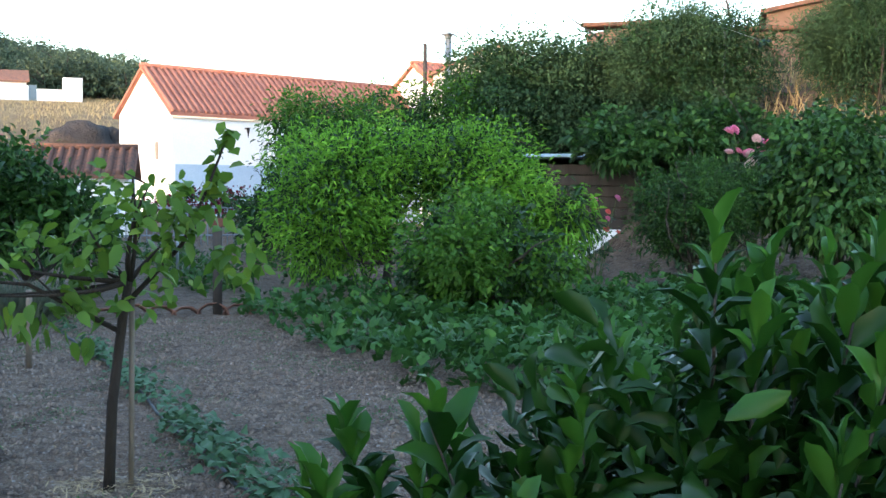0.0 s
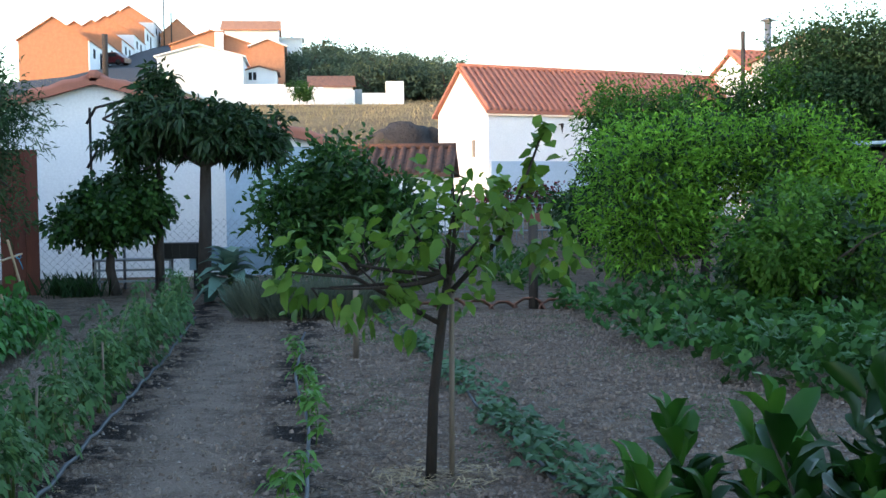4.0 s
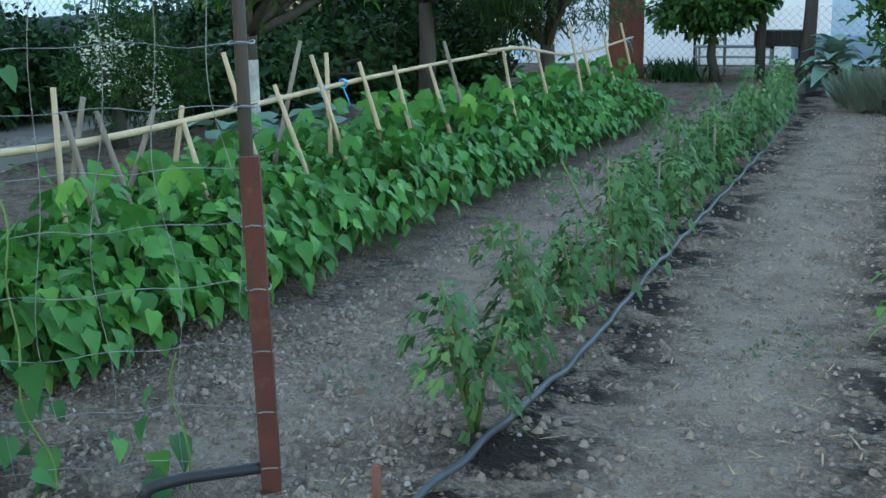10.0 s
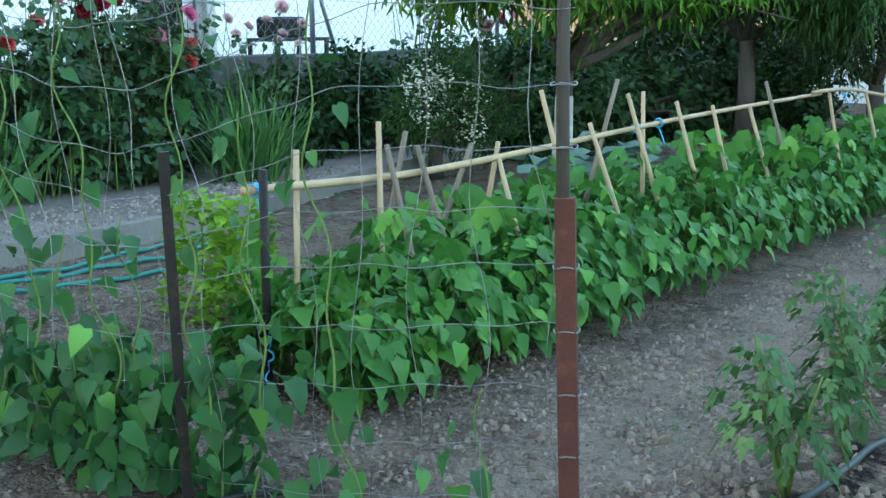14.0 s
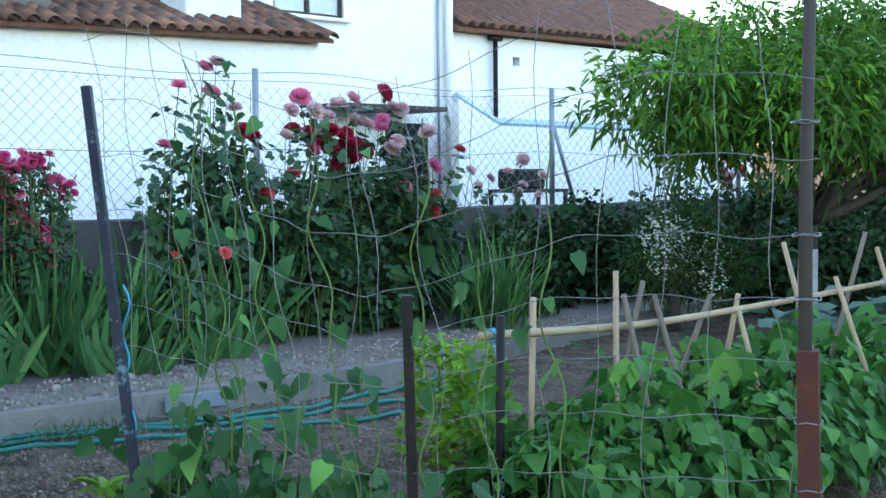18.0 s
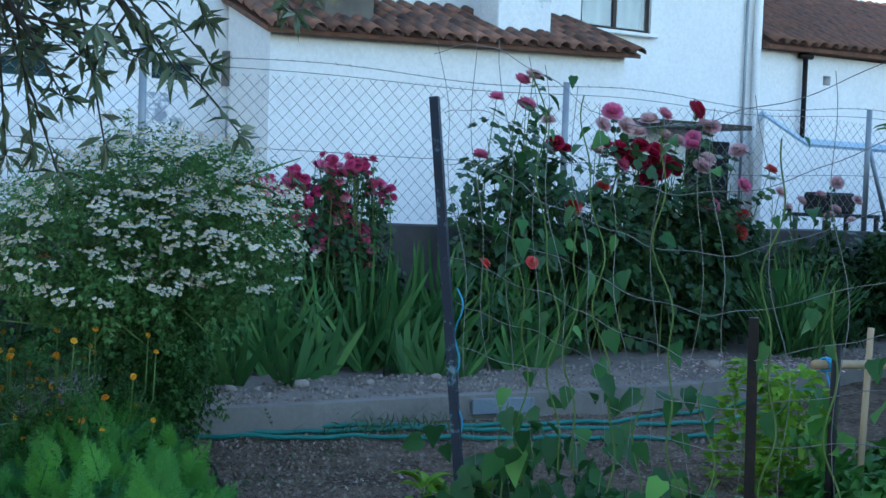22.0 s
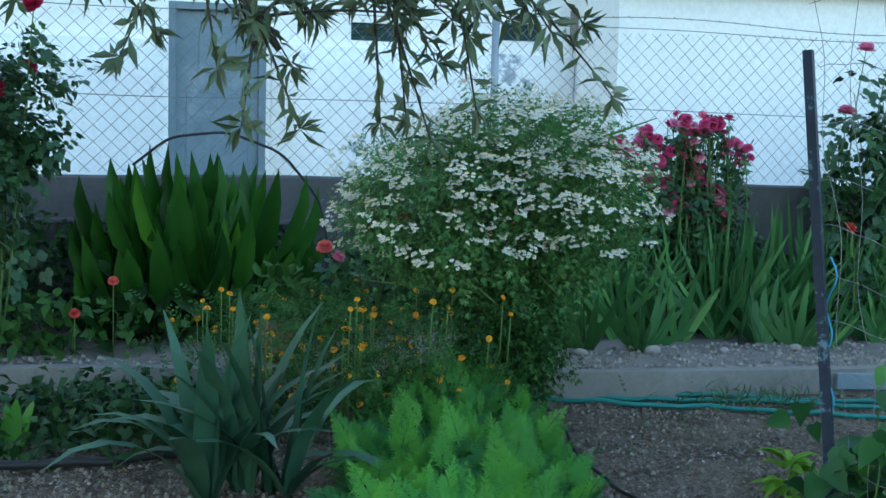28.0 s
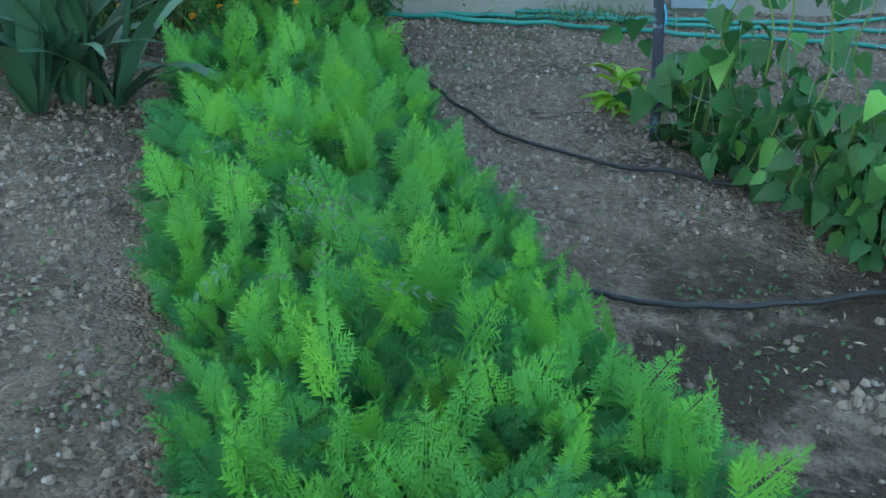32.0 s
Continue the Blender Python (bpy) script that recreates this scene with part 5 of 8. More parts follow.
def pepper_plant(seed, height, n):
    r = np.random.default_rng(seed)
    t = thing("pepper_plant", 0, 0, 0, "small young pepper plant with bright green leaves", "pepper plant", "pepper row")
    child("stem", Tubes().add([(0, 0, -0.02), (0.01, 0, height * 0.5), (0, 0.01, height * 0.85)], [0.006, 0.003], 5).mesh("stem", STEM), t)
    P = np.stack([r.normal(size=n) * 0.035, r.normal(size=n) * 0.035, r.uniform(0.4, 1.0, n) * height], 1)
    a = r.uniform(0, 6.28, n)
    D = np.stack([np.cos(a), np.sin(a), r.uniform(-0.4, 0.3, n)], 1)
    L = r.uniform(0.055, 0.09, n)
    child("foliage", scatter("foliage", LANCE, P, D, np.tile([0, 0, 1.0], (n, 1)) + r.normal(size=(n, 3)) * 0.25, L, L * 0.5, PEPPER_LEAF, r.uniform(0.2, 0.7, n)), t)
    return t


peppers = [pepper_plant(30 + k, h, n) for k, (h, n) in enumerate(((0.17, 18), (0.21, 24), (0.19, 20)))]
PEPPERS = [(-0.10, 3.3), (-0.17, 3.85), (-0.32, 4.62), (-0.26, 4.9), (-0.3, 5.3), (-0.24, 5.6), (-0.16, 6.6), (-0.2, 7.2), (-0.14, 7.6), (-0.18, 8.2), (-0.22, 8.5), (-0.3, 9.7), (-0.33, 10.3)]
for k, (x, y) in enumerate(PEPPERS):
    m = pose(x, y, float(ground_height(np.array([x]), np.array([y]))[0]), 0, 0, 61 * k)
    if k < 3:
        peppers[k].matrix_world = m
    else:
        copy_thing(peppers[k % 3], m)

# melon vines, low and sprawling
n = 1700
y = 4.2 + 8.4 * rng.random(n) ** 1.5
x = 1.12 - 0.055 * (y - 4.2) + rng.normal(size=n) * np.interp(y, [4.2, 7, 12.6], [0.11, 0.09, 0.04])
keep = (np.sin(3.1 * y) + rng.normal(size=n) * 0.7 > np.interp(y, [4, 8, 12], [-1.4, -0.6, 0.6]))
x, y = x[keep], y[keep]
a = rng.uniform(0, 6.28, len(x))
P = np.stack([x, y, ground_height(x, y) + rng.uniform(0.02, 0.12, len(x))], 1)
L = rng.uniform(0.035, 0.075, len(x))
tagged(new("melon_vines", scatter("melon_vines", HEART, P, np.stack([np.cos(a), np.sin(a), 0.2 * np.ones(len(x))], 1), np.tile([0, 0, 1.0], (len(x), 1)) + rng.normal(size=(len(x), 3)) * 0.4, L, L * 0.9, MELON_LEAF, 0.3)), "low blue-green melon vines creeping along the soil", "melon vines", "", "stuff")

# bush bean bed
n = 8200
y = 3.15 + 8.75 * rng.random(n) ** 1.12
u = rng.uniform(-1, 1, n)
mid = np.interp(y, [3, 3.6, 6, 12], [-3.3, -3.42, -3.5, -3.2])
half = np.interp(y, [3.0, 3.6, 5, 12], [0.32, 0.5, 0.70, 0.70])
top = np.interp(y, [3.1, 3.7, 4.4], [0.30, 0.38, 0.44]) / 0.44 * (0.44 + 0.05 * np.sin(4.1 * y) + 0.04 * np.sin(9.7 * y + 2)) * np.sqrt(np.clip(1 - 0.75 * np.abs(u) ** 2.6, 0.05, 1))
depth = rng.random(n) ** 1.6 * 0.8
P = np.stack([mid + u * half + rng.normal(size=n) * 0.03, y, top * (1 - depth) + 0.03], 1)
side = np.where(np.abs(u) > 0.55, np.sign(u), rng.normal(size=n) * 0.5)
D = unit(np.stack([side * 0.9 + rng.normal(size=n) * 0.4, rng.normal(size=n) * 0.8, np.where(np.abs(u) > 0.55, -0.75, -0.2) + rng.normal(size=n) * 0.25], 1))
N = np.stack([side * 0.9, rng.normal(size=n) * 0.25, 0.9 + 0 * u], 1)
N += rng.normal(size=(n, 3)) * 0.35
L = rng.uniform(0.052, 0.104, n)
spot = np.round((y - 3.15) / 0.30).astype(int) * 2 + (u > 0)
for k in sorted(set(spot.tolist())):
    w = spot == k
    if w.sum() < 12:
        continue
    o = np.array([float(np.median(P[w][:, 0])), float(np.median(P[w][:, 1])), 0.0])
    plant = thing("bush_bean", o[0], o[1], 0, "bush bean plant with hanging heart-shaped green leaves", "bean plant", "bush bean rows")
    child("foliage", scatter("foliage", HEART, P[w] - o, D[w], N[w], L[w], L[w] * 0.85, BEAN_LEAF, rng.uniform(0.0, 0.35, int(w.sum()))), plant)
    tb = Tubes()
    for q in P[w][::5] - o:
        tb.add([(0.3 * q[0], 0.3 * q[1], -0.03), (0.7 * q[0], 0.7 * q[1], q[2] * 0.6), q], 0.003, 3, False)
    child("stem", tb.mesh("stem", STEM), plant)
n = 260
P = np.stack([np.interp(y[:n], [3, 3.6, 6, 12], [-3.3, -3.42, -3.52, -3.2]) + rng.uniform(-0.4, 0.5, n), y[:n], rng.uniform(0.42, 0.62, n)], 1)
D = rand_dirs(n, 0.9, 0.8)
L = rng.uniform(0.06, 0.10, n)
tagged(new("bean_shoots", scatter("bean_shoots", TRIFOLIATE, P, D, rng.normal(size=(n, 3)) + [0, 0, 1], L, L * 0.8, BEAN_LEAF, 0.1)), "pale young shoots rising over the bean bed", "bean plants", "", "stuff")

# cane trellis over the beans
trellis = thing("cane_trellis", -3.5, 3.1, 0, "trellis of dry canes tied with blue string over beans", "trellis")
RIDGE = [(-3.52, 3.14, 0.78), (-3.51, 4.1, 0.735), (-3.45, 5.2, 0.765), (-3.36, 6.5, 0.815), (-3.29, 7.6, 0.835), (-3.2, 9.0, 0.86), (-3.13, 10.1, 0.73), (-3.07, 11.0, 0.72), (-2.99, 12.35, 0.785)]
ridge_path = wave_path(RIDGE, 60, 0.012, 5)
child("ridge_pole", Tubes().add(ridge_path[:36] - [-3.5, 3.1, 0], [0.017, 0.012], 8).mesh("ridge_pole", CANE), trellis)
child("ridge_pole", Tubes().add(ridge_path[34:] + [0.02, 0, 0.02] - [-3.5, 3.1, 0], [0.014, 0.010], 8).mesh("ridge_pole", CANE), trellis)


def ridge_at(y):
    return np.array([np.interp(y, ridge_path[:, 1], ridge_path[:, 0]), y, np.interp(y, ridge_path[:, 1], ridge_path[:, 2])])


# each cane: along the ridge and its top height, then where it enters the soil
CANES = [(3.90, 0.98, -3.38, 3.80), (3.95, 0.88, -3.37, 4.13), (4.15, 0.86, -3.34, 4.40), (4.13, 0.92, -3.79, 4.12), (4.59, 0.83, -3.80, 4.47), (4.74, 0.75, -3.27, 4.84), (4.80, 0.82, -3.70, 4.90),
         (5.09, 1.05, -3.17, 5.21), (5.54, 0.86, -3.19, 5.71), (5.89, 1.07, -3.65, 5.71), (5.92, 0.99, -3.18, 6.21), (6.16, 0.99, -3.40, 6.14), (6.46, 0.92, -3.15, 6.65), (6.92, 0.87, -3.13, 7.01), (7.45, 0.83, -3.10, 7.68),
         (7.68, 0.98, -3.07, 7.96), (8.74, 0.85, -3.02, 8.65), (9.47, 0.82, -2.96, 9.59), (10.28, 1.01, -2.91, 10.3), (10.65, 0.80, -2.84, 10.6), (11.3, 0.90, -2.85, 11.5), (11.9, 0.96, -2.80, 12.1)]
r = random.Random(4)
for k, (y, z, fx, fy) in enumerate(CANES):
    foot, tip = np.array([fx, fy, -0.04]), np.array([ridge_at(y)[0] + (0.022 if fx > ridge_at(y)[0] else -0.022), y, z])
    child("cane", Tubes().add(np.array([foot, (foot + tip) / 2 + [r.uniform(-0.012, 0.012), r.uniform(-0.012, 0.012), 0], tip]) - [-3.5, 3.1, 0], [0.016, 0.012], 7).mesh("cane", CANE_GREY if k in (1, 2, 3, 4, 9, 15) else CANE), trellis)
for y in (3.2, 6.3, 9.1, 12.3, 6.05):
    p = ridge_at(y) - [-3.5, 3.1, 0]
    loop = [p + np.array([0.024 * math.cos(a), 0.012 * math.sin(2.7 * a), 0.024 * math.sin(a)]) for a in np.linspace(0, 15, 34)]
    child("string_tie", Tubes().add(loop + [p + [0.03, 0, -0.09], p + [0.035, 0.01, -0.13]], 0.004, 4).mesh("string_tie", STRING_BLUE), trellis, "blue plastic string knot")
end_post = thing("trellis_post", -3.46, 3.17, 0, "thin dark post carrying the cane end with blue string", "post")
child("post", Tubes().add([(0, 0, -0.05), (0.01, 0, 0.86)], 0.017, 7).mesh("post", BLACK_STEEL), end_post)
child("string", Tubes().add(wave_path([(0.03, -0.02, 0.3), (0.05, -0.02, 0.22), (0.02, -0.03, 0.12), (0.06, -0.02, 0.02)], 24, 0.03, 8), 0.004, 4).mesh("string", STRING_BLUE), end_post, "loose blue string")
lone = thing("garden_cane", -3.56, 3.44, 0, "single dry cane stuck in the soil", "cane")
child("cane", Tubes().add([(0, 0, -0.05), (0.01, 0.02, 0.9)], 0.013, 7).mesh("cane", CANE), lone)

# wire-net trellis with climbing beans, nearest the camera
POSTS = [np.array([-1.91, 2.70, 0]), np.array([-2.96, 2.30, 0]), np.array([-4.40, 2.22, 0])]
net = thing("net_trellis", -1.91, 2.70, 0, "sagging wire net stretched between mismatched posts with climbing beans", "trellis")
O3 = POSTS[0]
redpost = child("red_post", raw_mesh("red_post", *[[(sx * w, sy * w, z) for z, w in ((-0.1, 0.026), (0.93, 0.026)) for sx, sy in ((-1, -1), (1, -1), (1, 1), (-1, 1))], [(0, 1, 5, 4), (1, 2, 6, 5), (2, 3, 7, 6), (3, 0, 4, 7), (4, 5, 6, 7)]], RUST, False), net, "rusty red square steel post")
redpost.rotation_euler = (0.0, radians(-1.2), radians(25))
child("pole", Tubes().add([(-0.01, 0, 0.7), (-0.004, 0.035, 1.3), (0.012, 0.085, 1.92)], [0.019, 0.015], 9).mesh("pole", GREY_WOOD), redpost, "weathered grey wooden pole")
for z in (0.08, 0.24, 0.41, 0.58, 0.75, 1.06, 1.22, 1.5):
    child("wire_tie", Tubes().add([(0.034 * math.cos(a), 0.034 * math.sin(a), z + 0.004 * math.sin(3 * a)) for a in np.linspace(0, 6.6, 14)], 0.0022, 4).mesh("wire_tie", WIRE), redpost)
child("dark_post", Tubes().add([POSTS[1] - O3 + [0, 0, -0.1], POSTS[1] - O3 + [-0.02, -0.01, 1.03]], 0.021, 4).mesh("dark_post", BLACK_STEEL, False), net, "dark square steel post")
child("angle_post", Tubes().add([POSTS[2] - O3 + [0.02, 0.0, -0.1], POSTS[2] - O3 + [-0.15, -0.11, 1.72]], 0.024, 4).mesh("angle_post", NAVY_STEEL, False), net, "dark blue leaning steel post")
# net: height of its strands sags between posts


def net_point(s, z):
    """Along the net from the red post (0) to the leaning post (1)."""
    base = np.array([np.interp(s, [0, 0.42, 1], [p[k] for p in POSTS]) for k in (0, 1)])
    lean = np.array([-0.13, -0.10]) * (z / 1.7) * s
    top = 1.0 + 0.05 * math.sin(9 * s) - 0.08 * math.sin(math.pi * s)
    zz = z * top + 0.014 * math.sin(17 * s + 3 * z) - 0.05 * (z / 1.8) * math.sin(math.pi * s)
    wig = 0.012 * math.sin(31 * s + 9 * z)
    return np.array([base[0] + lean[0] + wig, base[1] + lean[1] + wig, zz]) - O3


tb = Tubes()
for z in (0.08, 0.24, 0.41, 0.58, 0.75, 0.90, 1.06, 1.22, 1.42, 1.62, 1.86):
    tb.add([net_point(s, z) + np.array([0, 0, 0.006 * math.sin(60 * s + 11 * z)]) for s in np.linspace(0, 1, 70)], 0.0013, 4, False)
for s in np.linspace(0.03, 0.97, 17):
    ph = rng.random() * 6
    tb.add([net_point(s + 0.006 * math.sin(4 * z + ph) + 0.02 * (z - 0.9) * math.sin(ph), z) for z in np.linspace(0.05, 1.9, 24)], 0.0015, 4, False)
child("wire_net", tb.mesh("wire_net", WIRE), net, "galvanised wire net")
child("string", Tubes().add([net_point(1.0, z) + [0.03 * math.sin(30 * z), 0.02, 0] for z in np.linspace(0.35, 0.95, 20)], 0.004, 4).mesh("string", STRING_BLUE), net, "blue string wound on the post")


def climbing_bean(s, height, leaves, spread, seed, low_mass=0):
    r = np.random.default_rng(seed)
    base = net_point(s, 0) + O3
    t = thing("climbing_bean", base[0], base[1], 0, "climbing bean vine twining up the wire net", "bean plant", "climbing beans")
    z = np.linspace(0, height, 60)
    ph = r.random() * 6
    path = np.array([net_point(s + 0.015 * math.sin(1.7 * zz + ph), zz) + O3 - base * [1, 1, 0] for zz in z])
    path[:, 0] += 0.014 * np.cos(17 * z + ph)
    path[:, 1] += 0.014 * np.sin(17 * z + ph)
    child("vine", Tubes().add(path, [0.0045, 0.0025], 5).mesh("vine", STEM), t)
    zs = np.concatenate([r.random(2 * leaves) ** 1.5 * height, r.uniform(0.05, 0.5, (4 if 0.42 < s < 0.62 else 1 if s > 0.6 else 3) * low_mass)])
    m = len(zs)
    P = np.array([net_point(s, v) + O3 - base * [1, 1, 0] for v in zs]) + r.normal(size=(m, 3)) * [spread + 0.03, spread * 0.8 + 0.03, 0.03] + np.array([-0.035, 0.045, 0])
    P[:, 2] = np.clip(P[:, 2], 0.04, None)
    a = r.uniform(0, 6.28, m)
    D = np.stack([np.cos(a), np.sin(a), r.uniform(-2.2, -0.2, m)], 1)
    N = np.stack([0.4 + np.cos(a), -0.5 + np.sin(a), 0.9 + 0 * a], 1) + r.normal(size=(m, 3)) * 0.9
    L = r.uniform(0.052, 0.105, m) * np.interp(zs, [0, 0.6, 1.2, 1.9], [1, 1, 0.75, 0.5]) * (1.15 if s > 0.62 else 1.0)
    child("foliage", scatter("foliage", HEART, P, D, N, L, L * 0.8, CLIMB_LEAF, 0.15), t)
    return t


VINES = [(0.10, 0.4, 4, 0.03, 0), (0.24, 1.55, 7, 0.03, 3), (0.34, 1.25, 8, 0.04, 10), (0.38, 1.75, 8, 0.03, 12), (0.47, 1.0, 8, 0.06, 26), (0.53, 1.85, 9, 0.03, 26), (0.60, 0.9, 9, 0.07, 28),
         (0.66, 1.9, 13, 0.035, 16), (0.72, 1.5, 15, 0.045, 12), (0.77, 1.85, 17, 0.045, 14), (0.83, 1.3, 17, 0.045, 12), (0.88, 0.6, 6, 0.05, 7), (0.99, 0.30, 4, 0.07, 16)]
for k, (s, h, nl, sp, lm) in enumerate(VINES):
    climbing_bean(s, h, nl, sp, 50 + k, lm)

peg = thing("wooden_peg", -1.58, 2.66, 0, "short brown wooden peg by the drip hose", "peg")
child("peg", Tubes().add([(0, 0, -0.05), (0.0, 0.005, 0.135)], [0.014, 0.012], 8).mesh("peg", PINK_WOOD), peg)
elbow = thing("pipe_elbow", -2.15, 2.5, 0.0, "black irrigation pipe elbow lying on the soil", "pipe")
child("pipe", Tubes().add(wave_path([(-0.03, -0.02, 0.0), (-0.02, -0.01, 0.06), (0.06, 0.05, 0.075), (0.22, 0.18, 0.075)], 24, 0.0), 0.017, 8).mesh("pipe", HOSE_BLACK), elbow)

# near citrus shrub with large glossy leaves
citrus = thing("citrus_shrub", 1.0, 1.85, 0, "large-leaved glossy citrus shrub", "shrub")
blobs = [(-0.5, 0.15, 0.40, 0.42, 0.42, 0.34), (-0.05, 0.0, 0.55, 0.6, 0.5, 0.46), (0.5, -0.15, 0.62, 0.6, 0.55, 0.48), (0.25, 0.4, 0.55, 0.6, 0.5, 0.42)]
limbs(citrus, STEM, [(0, 0, -0.05), (0.02, 0.02, 0.25)], [0.04, 0.03], blobs, 10)
shoots = [(-0.86, 0.13, 0.66), (-0.76, 0.11, 0.76), (-0.68, 0.05, 0.92), (-0.49, 0.02, 1.05), (-0.26, -0.08, 1.02), (-0.05, -0.15, 1.33), (0.0, -0.2, 1.18), (0.11, -0.3, 1.24), (0.3, -0.2, 1.26), (0.5, -0.3, 1.28), (0.42, 0.0, 1.3), (0.25, 0.1, 1.27), (-1.04, 0.12, 0.55), (-0.98, -0.08, 0.5), (-0.92, 0.25, 0.58)]
for _ in range(78):
    sx, sy = rng.uniform(-1.0, 0.75), rng.uniform(-0.5, 0.5)
    shoots.append((sx, sy, float(np.interp(sx, [-1.05, -0.86, -0.5, -0.1, 0.15, 0.6], [0.5, 0.62, 0.95, 1.08, 1.22, 1.28])) - 0.24 * rng.random() ** 1.3))
P, D, S, tb = [], [], [], Tubes()
for k, (sx, sy, sz) in enumerate(shoots):
    foot = np.array([sx * 0.75, sy * 0.7, max(0.15, sz - 0.5)])
    tip = np.array([sx, sy, sz])
    tb.add([foot * [0.5, 0.5, 0.4], foot, (foot + tip) / 2 + [0.015, 0.01, 0.03], tip - [0, 0, 0.04]], [0.008, 0.002], 5)
    m = 30
    s = np.linspace(0.02, 1.0, m)
    P.append(foot + (tip - foot) * s[:, None])
    a = np.arange(m) * 2.4 + k
    D.append(np.stack([np.cos(a), np.sin(a), np.interp(s, [0.0, 0.7, 0.9, 1], [0.5, 0.9, 1.5, 2.4])], 1) + rng.normal(size=(m, 3)) * 0.15)
    S.append(np.interp(s, [0, 0.8, 1], [1.0, 1.0, 0.7]))
child("branchwork", tb.mesh("branchwork", BARK), citrus)
P, D, S = np.concatenate(P), np.concatenate(D), np.concatenate(S)
m = len(P)
L = rng.uniform(0.085, 0.14, m) * S
young = np.arange(m) % 30 >= 25
q = int(young.sum())
child("young_leaves", scatter("young_leaves", FOLDED, P[young], D[young], np.tile([0, 0, 1.0], (q, 1)) + rng.normal(size=(q, 3)) * 0.25, L[young] * 1.12, L[young] * 0.38, LEMON_YOUNG, rng.uniform(0.0, 0.3, q)), citrus, "bright young leaves at the shoot tips")
P, D, L, m = P[~young], D[~young], L[~young], m - q
child("shoot_leaves", scatter("shoot_leaves", FOLDED, P, D, np.tile([0, 0, 1.0], (m, 1)) + rng.normal(size=(m, 3)) * 0.25, L, L * rng.uniform(0.30, 0.40, m), LEMON_LEAF, rng.uniform(0.0, 0.35, m)), citrus)
crown("crown", citrus, LEMON_LEAF, [(-0.75, 0.1, 0.30, 0.32, 0.4, 0.26)] + blobs, 900, 9, FOLDED, 0.11, 0.038, 0.25, -0.3, 0.14, 0.1, 0.8, 0.5)

# young fruit tree with straw round its foot
tree = thing("young_fruit_tree", 0.43, 5.8, 0, "young fruit tree with a slim bare trunk and light green leaves", "tree")
tblobs = [(-0.45, -0.1, 1.02, 0.30, 0.3, 0.16), (0.0, 0, 1.18, 0.3, 0.3, 0.2), (0.42, 0.05, 1.15, 0.22, 0.25, 0.2), (0.1, 0, 1.38, 0.25, 0.2, 0.14), (0.0, 0.1, 0.86, 0.3, 0.25, 0.1)]
limbs(tree, DARK_BARK, [(-0.05, 0, -0.05), (-0.03, 0, 0.4), (0.02, 0, 0.8), (0.05, 0, 0.98)], [0.028, 0.020], tblobs, 8, sub=2)
crown("crown", tree, PEAR_LEAF, tblobs, 105, 5, OVAL, 0.085, 0.062, 0.35, 0.05, 0.12, 0.5)
tb = Tubes()
tb.add([(0.06, 0, 0.9), (0.3, 0.02, 1.15), (0.42, 0.0, 1.42), (0.52, 0.0, 1.68)], [0.014, 0.005], 6)
tb.add([(0.0, 0, 0.75), (-0.4, -0.05, 0.98), (-0.75, -0.1, 1.02)], [0.014, 0.005], 6)
child("leader", tb.mesh("leader", DARK_BARK), tree)
P = np.array([(0.36 + 0.03 * rng.normal(), 0.02 * rng.normal(), z) for z in rng.uniform(1.15, 1.7, 38)])
P[:, 0] += (P[:, 2] - 1.2) * 0.35
child("leader_leaves", scatter("leader_leaves", OVAL, P, rand_dirs(38, 0.15), rng.normal(size=(38, 3)) * 0.4 + [0, 0, 1], 0.095, 0.08, PEAR_LEAF, 0.25), tree)
child("stake", Tubes().add([(0.06, 0.05, -0.05), (0.07, 0.06, 0.95)], 0.014, 7).mesh("stake", CANE_GREY), tree)
m = 190
a, rr = rng.uniform(0, 6.28, m), 0.27 * np.sqrt(rng.random(m))
P = np.stack([0.4 + rr * np.cos(a) * 1.2, 5.75 + rr * np.sin(a), 0.015 + 0.02 * rng.random(m)], 1)
tagged(new("straw_mulch", scatter("straw_mulch", BLADE, P, rand_dirs(m, 0) * [1, 1, 0.12], np.tile([0, 0, 1.0], (m, 1)), rng.uniform(0.06, 0.16, m), 0.006, STRAW)), "ring of dry straw mulch round the fruit tree", "straw", "", "stuff")
stake = thing("wooden_stake", 0.2, 10.04, 0, "pale wooden stake in the soil", "stake")
child("stake", Tubes().add([(0, 0, -0.05), (0.01, 0, 0.62)], 0.028, 6).mesh("stake", CANE_GREY), stake)
trell = thing("wooden_post", 2.4, 13.75, 0, "brown wooden post at the garden edge", "post")
child("post", Tubes().add([(0, 0, -0.05), (0, 0, 1.02)], 0.055, 8).mesh("post", GREY_WOOD), trell)
part("bracket", box_bm([(-0.09, -0.05, 1.0, 0.09, 0.05, 1.1)], 0.008), PINK_WOOD, trell)

# scalloped clay edging at the end of the plot
edging = thing("clay_edging", 0.5, 13.9, 0, "row of half-buried clay tiles edging the plot", "edging")
tv, tf = tile_template(0.08, 0.2, 0.85)
tile_me = raw_mesh("edging_tile", [(y, x, z) for x, y, z in tv], tf, TERRACOTTA)
for k in range(9):
    ob = new("edging_tile", tile_me)
    ob.parent = edging
    ob.matrix_local = pose(0.1 + 0.29 * k, -0.03 * k + 0.02 * math.sin(3 * k), -0.02 - 0.02 * (k % 3), 0, 2 * math.sin(5 * k), 4 * math.sin(4 * k))

